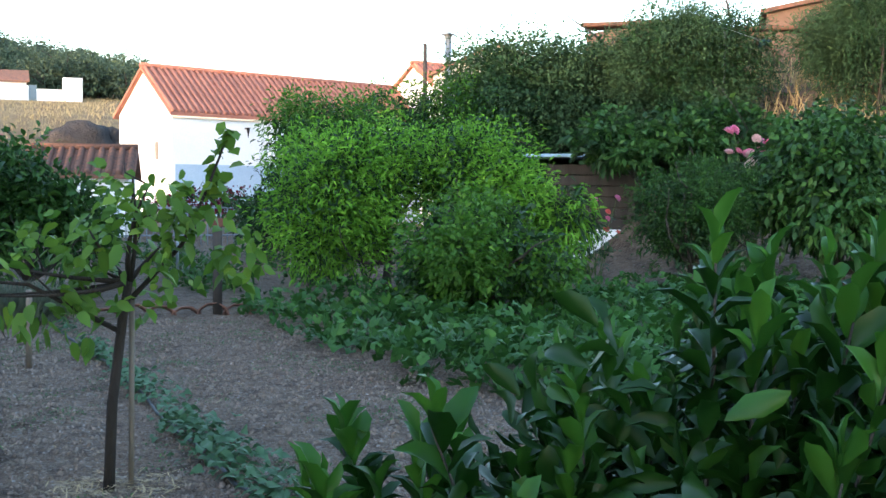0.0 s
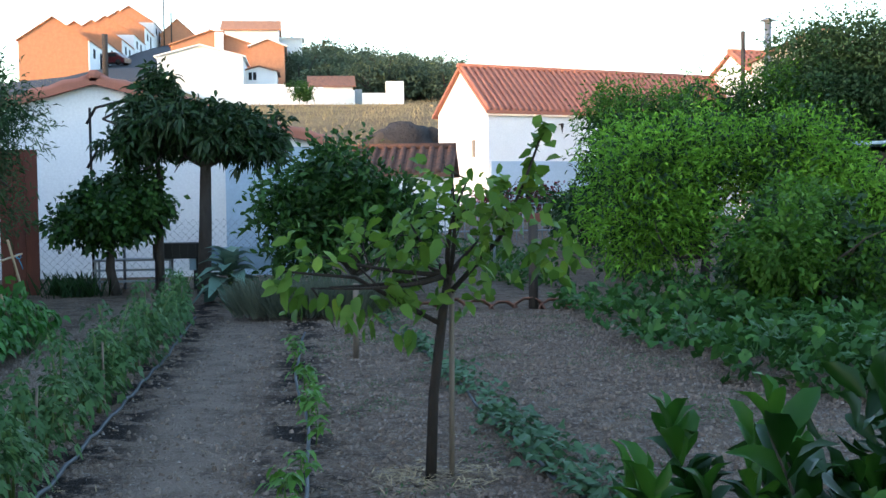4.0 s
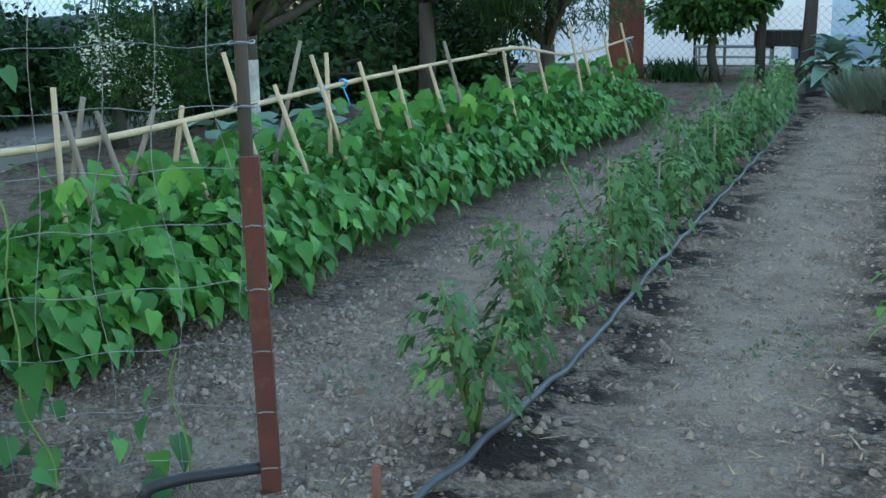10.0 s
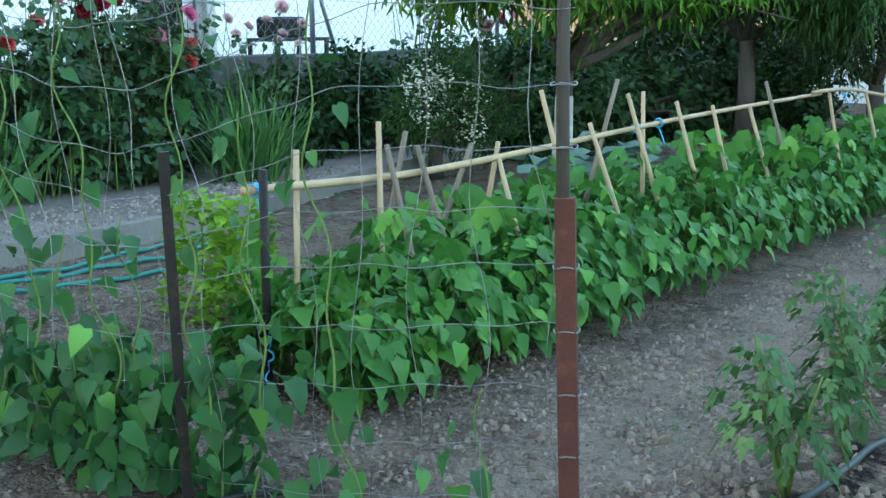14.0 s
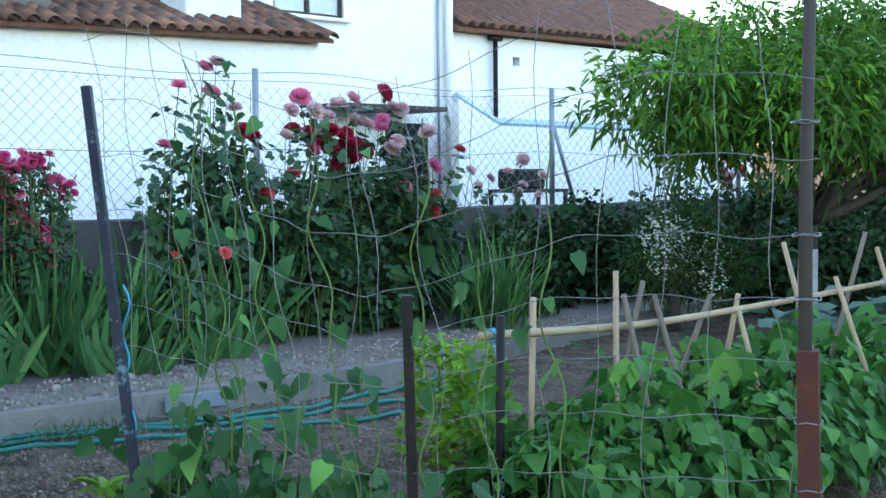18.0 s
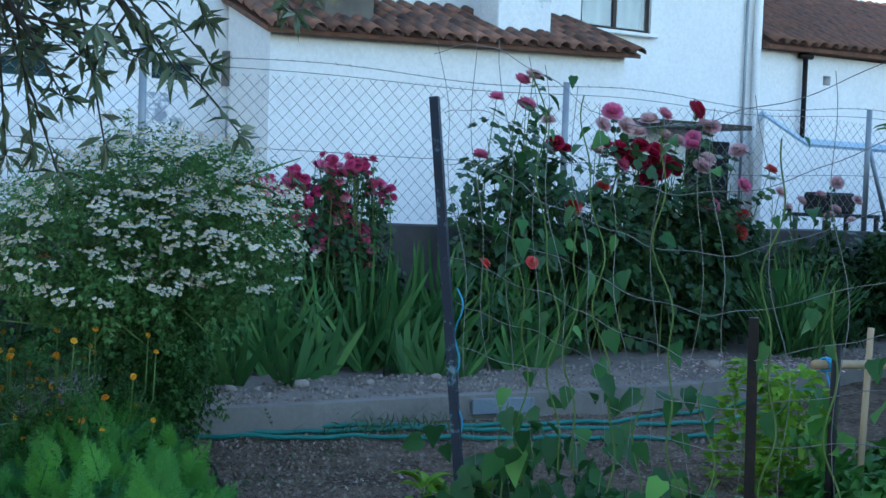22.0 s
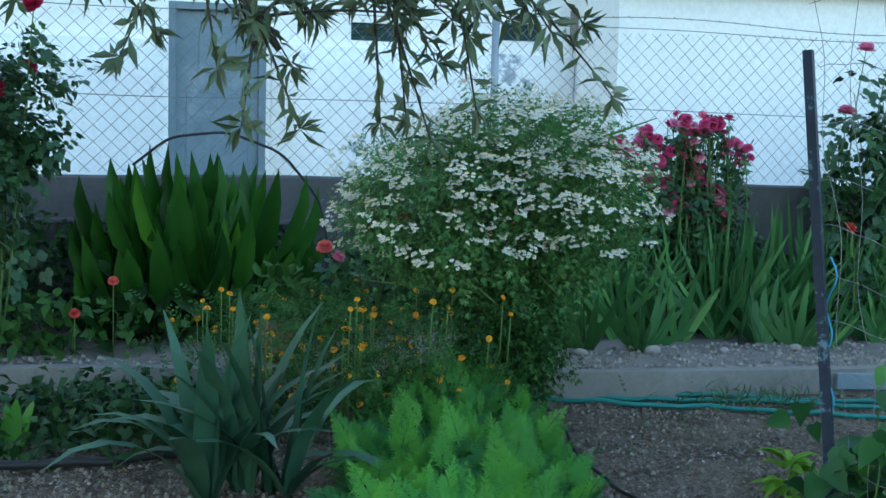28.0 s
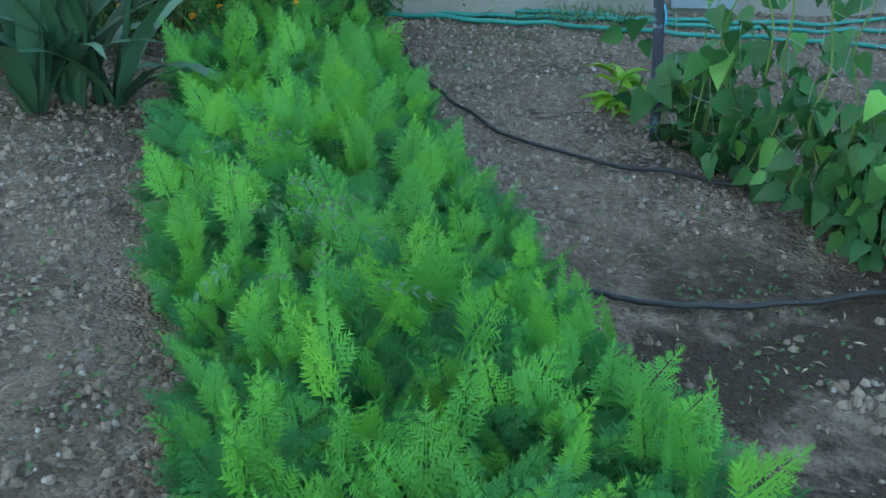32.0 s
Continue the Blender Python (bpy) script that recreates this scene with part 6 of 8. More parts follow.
# lavender clump
m = 2600
a, rr = rng.uniform(0, 6.28, m), np.sqrt(rng.random(m))
P = np.stack([-0.15 + 0.85 * rr * np.cos(a), 13.3 + 0.35 * rr * np.sin(a), 0.02 + 0.1 * rng.random(m)], 1)
D = np.stack([0.5 * rr * np.cos(a), 0.5 * rr * np.sin(a), 1 + 0 * a], 1) + rng.normal(size=(m, 3)) * 0.18
lav = thing("lavender", 0, 0, 0, "spreading grey-green lavender clump", "lavender")
child("foliage", scatter("foliage", BLADE, P, D, rng.normal(size=(m, 3)), rng.uniform(0.25, 0.44, m), 0.012, LAVENDER_LEAF), lav)


def shrub(name, label, category, x, y, z, blobs, material, twigs, per, leaf, L, W, trunk=None, bark=BARK, count=8, droop=0.2, hang=0.0, twig=0.2, shell=0.45, group="", trunk_r=(0.08, 0.05), out=1.0, up=0.6):
    t = thing(name, x, y, z, label, category, group)
    limbs(t, bark, trunk or [(0, 0, -0.1), (0.02, 0, 0.3)], list(trunk_r), blobs, count)
    crown("crown", t, material, lumps(blobs, 14, 0.3), int(twigs * 0.9), per, leaf, L, W, droop, hang, twig, shell, out, up)
    # inner leaves coloured dark, painting the shade inside the crown
    crown("shaded_inner_leaves", t, DARK_LEAF, [(b[0], b[1], b[2], b[3] * 0.75, b[4] * 0.75, b[5] * 0.75) for b in blobs], twigs // 5, per, leaf, L * 1.2, W * 1.3, droop, hang, twig, 0.3, out, up)
    return t


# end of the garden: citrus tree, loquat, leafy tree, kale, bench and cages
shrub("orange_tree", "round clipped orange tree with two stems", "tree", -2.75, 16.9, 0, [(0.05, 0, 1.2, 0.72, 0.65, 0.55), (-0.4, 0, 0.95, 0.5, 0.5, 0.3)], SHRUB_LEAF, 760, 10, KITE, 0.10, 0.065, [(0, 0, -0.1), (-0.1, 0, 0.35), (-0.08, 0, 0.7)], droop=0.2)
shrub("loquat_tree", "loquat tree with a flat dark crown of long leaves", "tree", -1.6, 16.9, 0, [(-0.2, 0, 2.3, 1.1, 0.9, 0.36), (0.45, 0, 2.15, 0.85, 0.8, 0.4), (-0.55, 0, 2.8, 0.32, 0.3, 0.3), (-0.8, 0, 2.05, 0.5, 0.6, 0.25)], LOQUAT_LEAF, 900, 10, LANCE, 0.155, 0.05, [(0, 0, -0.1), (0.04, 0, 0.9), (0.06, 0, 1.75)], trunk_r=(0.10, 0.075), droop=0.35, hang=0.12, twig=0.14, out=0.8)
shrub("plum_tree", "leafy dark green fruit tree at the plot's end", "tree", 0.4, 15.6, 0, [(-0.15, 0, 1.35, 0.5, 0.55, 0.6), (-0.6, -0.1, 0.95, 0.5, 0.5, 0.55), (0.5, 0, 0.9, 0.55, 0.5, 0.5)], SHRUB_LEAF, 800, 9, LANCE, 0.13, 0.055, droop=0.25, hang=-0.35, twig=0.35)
kale = thing("kale_plant", -1.15, 15.3, 0, "tall blue-green cabbage with broad leaves", "cabbage")
child("stalk", Tubes().add([(0, 0, -0.05), (0.02, 0, 0.5)], 0.03, 7).mesh("stalk", STEM), kale)
m = 26
a = np.arange(m) * 2.4
P = np.stack([0.03 * np.cos(a), 0.03 * np.sin(a), np.linspace(0.2, 0.6, m)], 1)
child("foliage", scatter("foliage", HEART, P, np.stack([np.cos(a), np.sin(a), np.linspace(-0.3, 1.2, m)], 1), np.tile([0, 0, 1.0], (m, 1)), np.linspace(0.5, 0.35, m), np.linspace(0.36, 0.2, m), KALE_LEAF, 0.35), kale)
dark_post = thing("wooden_prop", -2.2, 17.1, 0, "dark wooden prop post beside the orange tree", "post")
child("post", Tubes().add([(0, 0, -0.05), (0.0, 0, 1.0), (0.02, 0, 1.75)], [0.06, 0.045], 8).mesh("post", BARK), dark_post)
bench = thing("bench", -2.7, 17.6, 0, "grey metal bench frame by the fence", "bench")
for z in (0.28, 0.12):
    part("rail", box_bm([(-0.5, -0.02, z, 0.6, 0.02, z + 0.03)]), GALV, bench)
part("seat", box_bm([(-0.5, -0.02, 0.42, 0.6, 0.35, 0.45)], 0.005), GALV, bench)
for px in (-0.48, 0.56):
    for py in (0.0, 0.31):
        part("leg", box_bm([(px, py, 0, px + 0.03, py + 0.03, 0.42)]), GALV, bench)
cage = thing("plastic_crate", -2.05, 17.65, 0.45, "dark plastic crate on the bench end", "crate")
part("crate", box_bm([(-0.3, -0.15, 0, 0.35, 0.2, 0.22)], 0.01), DARK_PLASTIC, cage)
for k in range(6):
    part("rib", box_bm([(-0.28 + 0.11 * k, -0.165, 0.01, -0.25 + 0.11 * k, -0.15, 0.21)]), DARK_PLASTIC, cage)
part("stand", box_bm([(-0.28, -0.1, -0.45, -0.24, -0.06, 0), (0.3, -0.1, -0.45, 0.34, -0.06, 0)]), DARK_PLASTIC, cage)
board = thing("blue_board", -1.0, 17.5, 0, "faded pale blue board lying on low supports", "board", rz=-4)
part("board", box_bm([(-0.85, 0, 0.28, 1.1, 0.04, 0.60)], 0.006), BLUE_BOARD, board)
for px in (-0.8, 0.9):
    part("support", box_bm([(px, 0.045, 0, px + 0.1, 0.3, 0.35)]), DARK_PLASTIC, board)
plank = thing("red_brown_gate", -4.1, 17.2, 0, "tall red-brown plank gate", "gate")
for k in range(3):
    part("board", box_bm([(-0.25 + 0.17 * k, 0, 0, -0.085 + 0.17 * k, 0.05, 2.0)], 0.006), PINK_WOOD, plank)
fence2 = thing("wire_fence", -5, 17.9, 0, "thin wire fence at the garden's end", "fence")
tb = Tubes()
for k in range(80):
    for sgn in (1, -1):
        xa = -1.0 + 0.11 * k
        tb.add([(xa if sgn > 0 else xa + 1, 0, 0), (xa + 1 if sgn > 0 else xa, 0, 1.0)], 0.002, 3, False)
child("mesh", tb.mesh("mesh", WIRE), fence2)
for px in (-0.5, 2.2, 4.9, 7.6):
    child("post", Tubes().add([(px, 0, -0.1), (px, 0, 1.05)], 0.022, 7).mesh("post", GALV), fence2)
for px, py, hgt, nm in ((-3.45, 17.1, 0.5, 0), (-3.2, 16.8, 0.4, 1)):
    ag = thing("agapanthus", px, py, 0, "strappy green agapanthus clump", "plant", "far edge clumps")
    m = 120
    a = rng.uniform(0, 6.28, m)
    P = np.stack([0.2 * rng.normal(size=m), 0.12 * rng.normal(size=m), 0 * a], 1)
    child("foliage", scatter("foliage", BLADE, P, np.stack([0.5 * np.cos(a), 0.5 * np.sin(a), 1 + 0 * a], 1), rng.normal(size=(m, 3)), rng.uniform(0.3, hgt, m), 0.025, DARK_LEAF, 0.2), ag)

# beyond the edging: vegetable strip, iron railing, bougainvillea
shrub("bougainvillea", "dark crimson bougainvillea on the railing", "shrub", 4.6, 28.5, 0.2, [(0, 0, 0.9, 1.3, 0.5, 0.35), (0.9, 0, 0.95, 0.6, 0.5, 0.35)], foliage("bougainvillea_bract", (0.22, 0.012, 0.05), (0.10, 0.02, 0.03), (0.04, 0.09, 0.03), 0.6, 0.3), 240, 8, KITE, 0.09, 0.06)
rail = thing("iron_railing", 2.5, 26.5, 0.1, "grey iron garden railing", "railing")
for z in (0.35, 0.95):
    child("rail", Tubes().add([(0, 0, z), (4.0, 0, z)], 0.02, 6).mesh("rail", GALV), rail)
bar_me = Tubes().add([(0, 0, 0), (0, 0, 1.0)], 0.013, 5).mesh("bar", GALV)
for k in range(28):
    b = child("bar", bar_me, rail)
    b.location = (0.07 + 0.145 * k, 0, 0)
shrub("dark_laurel", "dense dark laurel shrub beside the path", "shrub", 5.0, 22.2, 0, [(0, 0, 0.9, 0.8, 0.8, 0.75), (0.5, 0.2, 1.3, 0.6, 0.6, 0.6)], DARK_LEAF, 380, 8, KITE, 0.12, 0.05)
ws = shrub("white_flower_shrub", "shrub with clusters of small white flowers", "shrub", 4.55, 17.6, 0, [(0, 0, 0.55, 0.4, 0.4, 0.45)], SHRUB_LEAF, 150, 8, KITE, 0.08, 0.035)
m = 150
P, d = in_blobs(m, [(-0.08, -0.1, 0.65, 0.4, 0.4, 0.4)], 0.9)
child("blossom", scatter("blossom", DAISY, P, d, np.tile([0, 0, 1.0], (m, 1)), 0.05, 0.06, PETAL_WHITE), ws, "small white flowers", "stuff")
m = 2200
P = np.stack([rng.uniform(2.6, 5.2, m), rng.uniform(16.5, 25, m), 0.02 + 0.35 * rng.random(m) ** 2], 1)
P = P[(np.abs(P[:, 0] - 3.9 - 0.05 * (P[:, 1] - 16)) > 0.45)]
m = len(P)
tagged(new("far_vegetables", scatter("far_vegetables", KITE, P, rand_dirs(m, 0.4), rng.normal(size=(m, 3)) + [0, 0, 1], rng.uniform(0.1, 0.22, m), 0.07, SHRUB_LEAF, 0.3)), "vegetable strips on both sides of the far path", "vegetables", "", "stuff")

# potato patch and the trees on that side
m = 7500
y = rng.uniform(6.8, 14, m)
x = np.interp(y, [6.8, 8, 10, 13.5], [3.6, 2.75, 2.55, 2.55]) + rng.random(m) ** 0.9 * np.interp(y, [6.8, 8, 10, 14], [1.6, 4.0, 6.0, 8.0])
P = np.stack([x, y, 0.03 + rng.random(m) ** 0.6 * (0.24 + 0.14 * np.sin(3 * x + 2 * y))], 1)
tagged(new("potato_patch", scatter("potato_patch", TRIFOLIATE, P, rand_dirs(m, 0.1), rng.normal(size=(m, 3)) * 0.5 + [0, 0, 1], rng.uniform(0.045, 0.085, m), 0.055, POTATO_LEAF, 0.3)), "dense patch of dark green potato plants", "potato plants", "", "stuff")
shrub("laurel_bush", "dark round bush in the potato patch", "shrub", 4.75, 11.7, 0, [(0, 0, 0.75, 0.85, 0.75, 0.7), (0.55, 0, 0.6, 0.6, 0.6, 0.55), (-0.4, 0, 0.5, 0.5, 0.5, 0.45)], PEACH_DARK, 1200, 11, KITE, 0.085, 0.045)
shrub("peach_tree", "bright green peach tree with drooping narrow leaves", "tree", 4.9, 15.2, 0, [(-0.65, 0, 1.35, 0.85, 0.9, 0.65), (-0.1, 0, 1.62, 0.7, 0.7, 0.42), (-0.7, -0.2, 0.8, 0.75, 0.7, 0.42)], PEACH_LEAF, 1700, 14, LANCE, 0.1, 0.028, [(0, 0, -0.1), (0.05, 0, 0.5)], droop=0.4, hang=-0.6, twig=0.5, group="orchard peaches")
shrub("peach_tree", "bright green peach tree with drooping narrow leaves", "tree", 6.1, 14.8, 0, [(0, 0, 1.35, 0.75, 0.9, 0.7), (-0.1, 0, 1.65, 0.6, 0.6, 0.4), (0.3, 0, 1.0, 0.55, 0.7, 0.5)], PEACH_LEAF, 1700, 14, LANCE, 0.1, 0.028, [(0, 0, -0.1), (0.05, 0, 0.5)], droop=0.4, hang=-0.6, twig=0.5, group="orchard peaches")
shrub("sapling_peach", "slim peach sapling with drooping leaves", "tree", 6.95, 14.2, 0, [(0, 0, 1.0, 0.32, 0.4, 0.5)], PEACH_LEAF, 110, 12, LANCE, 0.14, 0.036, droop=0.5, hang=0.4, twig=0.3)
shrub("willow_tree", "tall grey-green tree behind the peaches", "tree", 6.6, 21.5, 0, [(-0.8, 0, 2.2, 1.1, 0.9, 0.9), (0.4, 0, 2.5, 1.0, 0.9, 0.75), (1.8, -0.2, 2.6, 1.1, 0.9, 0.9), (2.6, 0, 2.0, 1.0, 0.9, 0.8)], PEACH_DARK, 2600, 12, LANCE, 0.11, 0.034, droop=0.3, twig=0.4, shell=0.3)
# the walnut takes the grey-green leaf, haze put into its colour
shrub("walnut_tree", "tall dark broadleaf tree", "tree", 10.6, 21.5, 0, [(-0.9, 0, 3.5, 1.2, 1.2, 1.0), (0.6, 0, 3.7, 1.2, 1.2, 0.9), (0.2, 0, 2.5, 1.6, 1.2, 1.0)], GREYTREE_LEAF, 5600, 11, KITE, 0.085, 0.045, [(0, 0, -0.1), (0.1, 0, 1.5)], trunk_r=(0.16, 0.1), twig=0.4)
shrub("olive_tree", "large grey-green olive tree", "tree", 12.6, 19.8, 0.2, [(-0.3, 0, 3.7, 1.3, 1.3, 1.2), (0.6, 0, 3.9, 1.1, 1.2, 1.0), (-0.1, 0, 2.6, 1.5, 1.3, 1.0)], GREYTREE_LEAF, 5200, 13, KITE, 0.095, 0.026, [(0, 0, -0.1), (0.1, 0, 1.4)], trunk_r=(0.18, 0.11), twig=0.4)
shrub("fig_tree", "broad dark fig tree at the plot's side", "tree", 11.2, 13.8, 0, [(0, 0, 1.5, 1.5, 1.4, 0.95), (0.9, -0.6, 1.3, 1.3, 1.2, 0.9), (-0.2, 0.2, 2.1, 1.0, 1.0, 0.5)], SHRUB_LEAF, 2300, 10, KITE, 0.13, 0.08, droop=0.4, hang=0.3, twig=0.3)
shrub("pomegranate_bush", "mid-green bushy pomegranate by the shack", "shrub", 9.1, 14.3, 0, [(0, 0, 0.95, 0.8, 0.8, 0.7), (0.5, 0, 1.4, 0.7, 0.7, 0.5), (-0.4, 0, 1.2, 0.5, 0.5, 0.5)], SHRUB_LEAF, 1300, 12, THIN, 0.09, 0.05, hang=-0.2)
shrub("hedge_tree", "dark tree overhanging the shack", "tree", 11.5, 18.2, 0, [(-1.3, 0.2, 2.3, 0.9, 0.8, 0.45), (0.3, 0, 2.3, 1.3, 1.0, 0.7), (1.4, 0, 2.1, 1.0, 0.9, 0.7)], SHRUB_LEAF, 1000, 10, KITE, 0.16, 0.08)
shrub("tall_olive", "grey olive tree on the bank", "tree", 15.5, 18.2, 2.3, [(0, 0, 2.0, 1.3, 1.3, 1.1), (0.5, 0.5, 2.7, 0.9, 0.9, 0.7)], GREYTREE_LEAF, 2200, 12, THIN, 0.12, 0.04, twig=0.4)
m = 6500
a = rng.random((m, 2))
x, y = 10 + 14 * a[:, 0], 12 + 12 * a[:, 1]
P = np.stack([x, y, ground_height(x, y)], 1)
P = P[P[:, 2] > 1.2]
m = len(P)
tagged(new("dry_grass_bank", scatter("dry_grass_bank", BLADE, P, rand_dirs(m, 2.2), rng.normal(size=(m, 3)), rng.uniform(0.4, 0.9, m), 0.02, DRY_GRASS, 0.2)), "tall dry yellow grass on the bank", "dry grass", "", "stuff")
lampost = thing("street_lamp", 13.1, 19.2, 2.4, "old street lamp with a flat green shade", "street lamp")
child("arm", Tubes().add([(-0.2, 0, 0), (-0.2, 0, 2.1), (0.55, -0.2, 1.85)], 0.025, 6).mesh("arm", GALV), lampost)
child("shade", Tubes().add([(0.5, -0.18, 1.9), (0.55, -0.2, 1.8)], [0.05, 0.16], 10).mesh("shade", GREEN_SHUTTER), lampost)

# hillside trees
for k in range(84):
    hx, hy = rng.uniform(-2.5, 12.5), rng.uniform(89, 127)
    t = thing("hillside_tree", hx, hy, hill(hx, hy), "rounded olive tree on the hillside", "tree", "hillside trees")
    s = rng.uniform(1.1, 2.0)
    bl = [(0, 0, s * 0.9, s, s, s * 0.75), (0.5 * s, 0, s * 0.7, 0.6 * s, 0.6 * s, 0.5 * s)]
    limbs(t, BARK, [(0, 0, -0.5), (0, 0, 0.8)], [0.2, 0.12], bl, 3, sub=1)
    crown("crown", t, HILL_LEAF, bl, 230, 5, KITE, 0.26, 0.17, 0.2, 0.0, 0.4, 0.3)
t = thing("hillside_bush", -0.4, 82, hill(-0.4, 82), "bright green bush before the boundary wall", "shrub")
crown("crown", t, SHRUB_LEAF, lumps([(0, 0, 1.0, 0.9, 0.7, 0.6)], 8), 260, 6, KITE, 0.16, 0.1)
m = 16000
P = np.stack([rng.uniform(-26, 20, m), rng.uniform(41, 92, m), np.zeros(m)], 1)
P[:, 2] = ground_height(P[:, 0], P[:, 1])
tagged(new("dry_hill_grass", scatter("dry_hill_grass", BLADE, P, rand_dirs(m, 2.0), rng.normal(size=(m, 3)), rng.uniform(0.12, 0.32, m), 0.03, DRY_GRASS, 0.2)), "dry straw-coloured grass on the hillside", "dry grass", "", "stuff")

# ---- the flower side ----
peach = thing("peach_tree", -5.4, 8.75, 0, "peach tree with limewashed trunk over the bean bed", "tree")
pblobs = [(-0.2, -1.35, 1.92, 0.65, 0.75, 0.36), (0.0, -0.5, 1.98, 1.0, 1.1, 0.5), (0.6, 0.9, 2.15, 1.1, 1.2, 0.65), (-0.6, 0.5, 2.3, 0.9, 1.0, 0.55), (0.5, -0.6, 1.7, 0.6, 0.8, 0.3), (0.3, 1.9, 1.95, 0.9, 0.7, 0.5)]
child("trunk", Tubes().add([(0, 0, -0.1), (0.0, 0.01, 0.3), (0.02, 0.0, 0.78)], [0.10, 0.075], 10).mesh("trunk", LIMED_BARK), peach, "limewashed trunk")
limbs(peach, BARK, [(0.02, 0.0, 0.76), (0.03, 0.01, 0.98)], [0.072, 0.065], pblobs, 9, "limb")
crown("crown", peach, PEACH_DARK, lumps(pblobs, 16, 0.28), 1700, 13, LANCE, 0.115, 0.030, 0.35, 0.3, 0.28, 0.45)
# outer leaves take a lighter green, sunlight put into the leaf colour
crown("sunny_leaves", peach, PEACH_LEAF, lumps([(b[0] + 0.15, b[1] - 0.1, b[2] + 0.1, b[3], b[4], b[5]) for b in pblobs[:3]], 10, 0.3), 400, 12, LANCE, 0.10, 0.028, 0.35, 0.15, 0.2, 0.75, label="outer leaves coloured lighter as if sunlit")
shrub("peach_tree", "old peach tree with a dark bare trunk", "tree", -5.6, 13.2, 0, [(0, 0, 2.2, 1.3, 1.2, 0.75), (1.0, 0.2, 1.9, 0.9, 0.9, 0.6), (-0.9, 0, 2.3, 0.9, 0.9, 0.7)], SHRUB_LEAF, 1300, 13, THIN, 0.15, 0.055, [(0, 0, -0.1), (0.05, 0, 0.6), (0.02, 0, 1.15)], droop=0.5, hang=0.5, twig=0.35, trunk_r=(0.11, 0.08))
shrub("olive_tree", "grey-green olive tree at the garden's end", "tree", -4.6, 14.9, 0, [(0.1, 0, 1.7, 0.95, 0.9, 0.9), (0.5, 0.1, 2.4, 0.8, 0.8, 0.7), (-0.4, 0, 1.2, 0.7, 0.7, 0.6)], GREYTREE_LEAF, 1500, 13, THIN, 0.11, 0.04, [(0, 0, -0.1), (0.0, 0, 0.6)], trunk_r=(0.12, 0.09), twig=0.3)
# dark undergrowth and hedge below the trees
shrub("laurel_hedge", "tall dark laurel hedge closing the garden corner", "hedge", -7.6, 15.6, 0, [(0, -1.0, 0.8, 0.7, 1.2, 0.8), (0.2, 0.9, 0.9, 0.8, 1.3, 0.9), (0.9, 1.9, 0.8, 0.9, 0.7, 0.8)], DARK_LEAF, 900, 9, KITE, 0.12, 0.075)
shrub("privet_hedge", "dark clipped hedge along the fence wall", "hedge", -8.2, 10.8, 0.1, [(0, -1.6, 0.5, 0.5, 1.1, 0.5), (0, 0.2, 0.5, 0.5, 1.2, 0.5), (0.1, 2.0, 0.55, 0.55, 1.2, 0.6)], DARK_LEAF, 1500, 10, KITE, 0.09, 0.06)
shrub("undergrowth_shrub", "dark leafy undergrowth below the peach trees", "shrub", -6.8, 12.5, 0, [(0, -1.5, 0.35, 0.8, 1.3, 0.45), (0.2, 1.0, 0.45, 0.9, 1.6, 0.6), (0.9, 2.6, 0.4, 0.9, 1.0, 0.5)], DARK_LEAF, 1300, 10, KITE, 0.11, 0.065)
fl = shrub("white_flowering_shrub", "loose shrub covered in small white flowers", "shrub", -6.7, 8.75, 0.1, [(0, 0, 0.6, 0.42, 0.45, 0.5), (0.1, 0.5, 0.45, 0.4, 0.5, 0.4)], SHRUB_LEAF, 420, 9, THIN, 0.09, 0.035)
m = 1300
P, d = in_blobs(m, lumps([(0.05, -0.1, 0.72, 0.34, 0.28, 0.34), (0.08, 0.15, 0.55, 0.34, 0.32, 0.32)], 7), 0.8)
child("blossom", scatter("blossom", DAISY, P, d + [0, 0, 0.5], np.tile([0, 0, 1.0], (m, 1)), 0.02, 0.03, PETAL_WHITE), fl, "small white flowers", "stuff")
cb = thing("cabbage_row", -4.9, 8.2, 0, "blue-green cabbages under the peach tree", "cabbage")
m = 46
a = rng.uniform(0, 6.28, m)
P = np.stack([0.25 * rng.normal(size=m), rng.uniform(-0.7, 1.2, m), rng.uniform(0.1, 0.4, m)], 1)
child("foliage", scatter("foliage", HEART, P, np.stack([np.cos(a), np.sin(a), 0.5 + 0 * a], 1), np.tile([0, 0, 1.0], (m, 1)), 0.26, 0.24, KALE_LEAF, 0.3), cb)


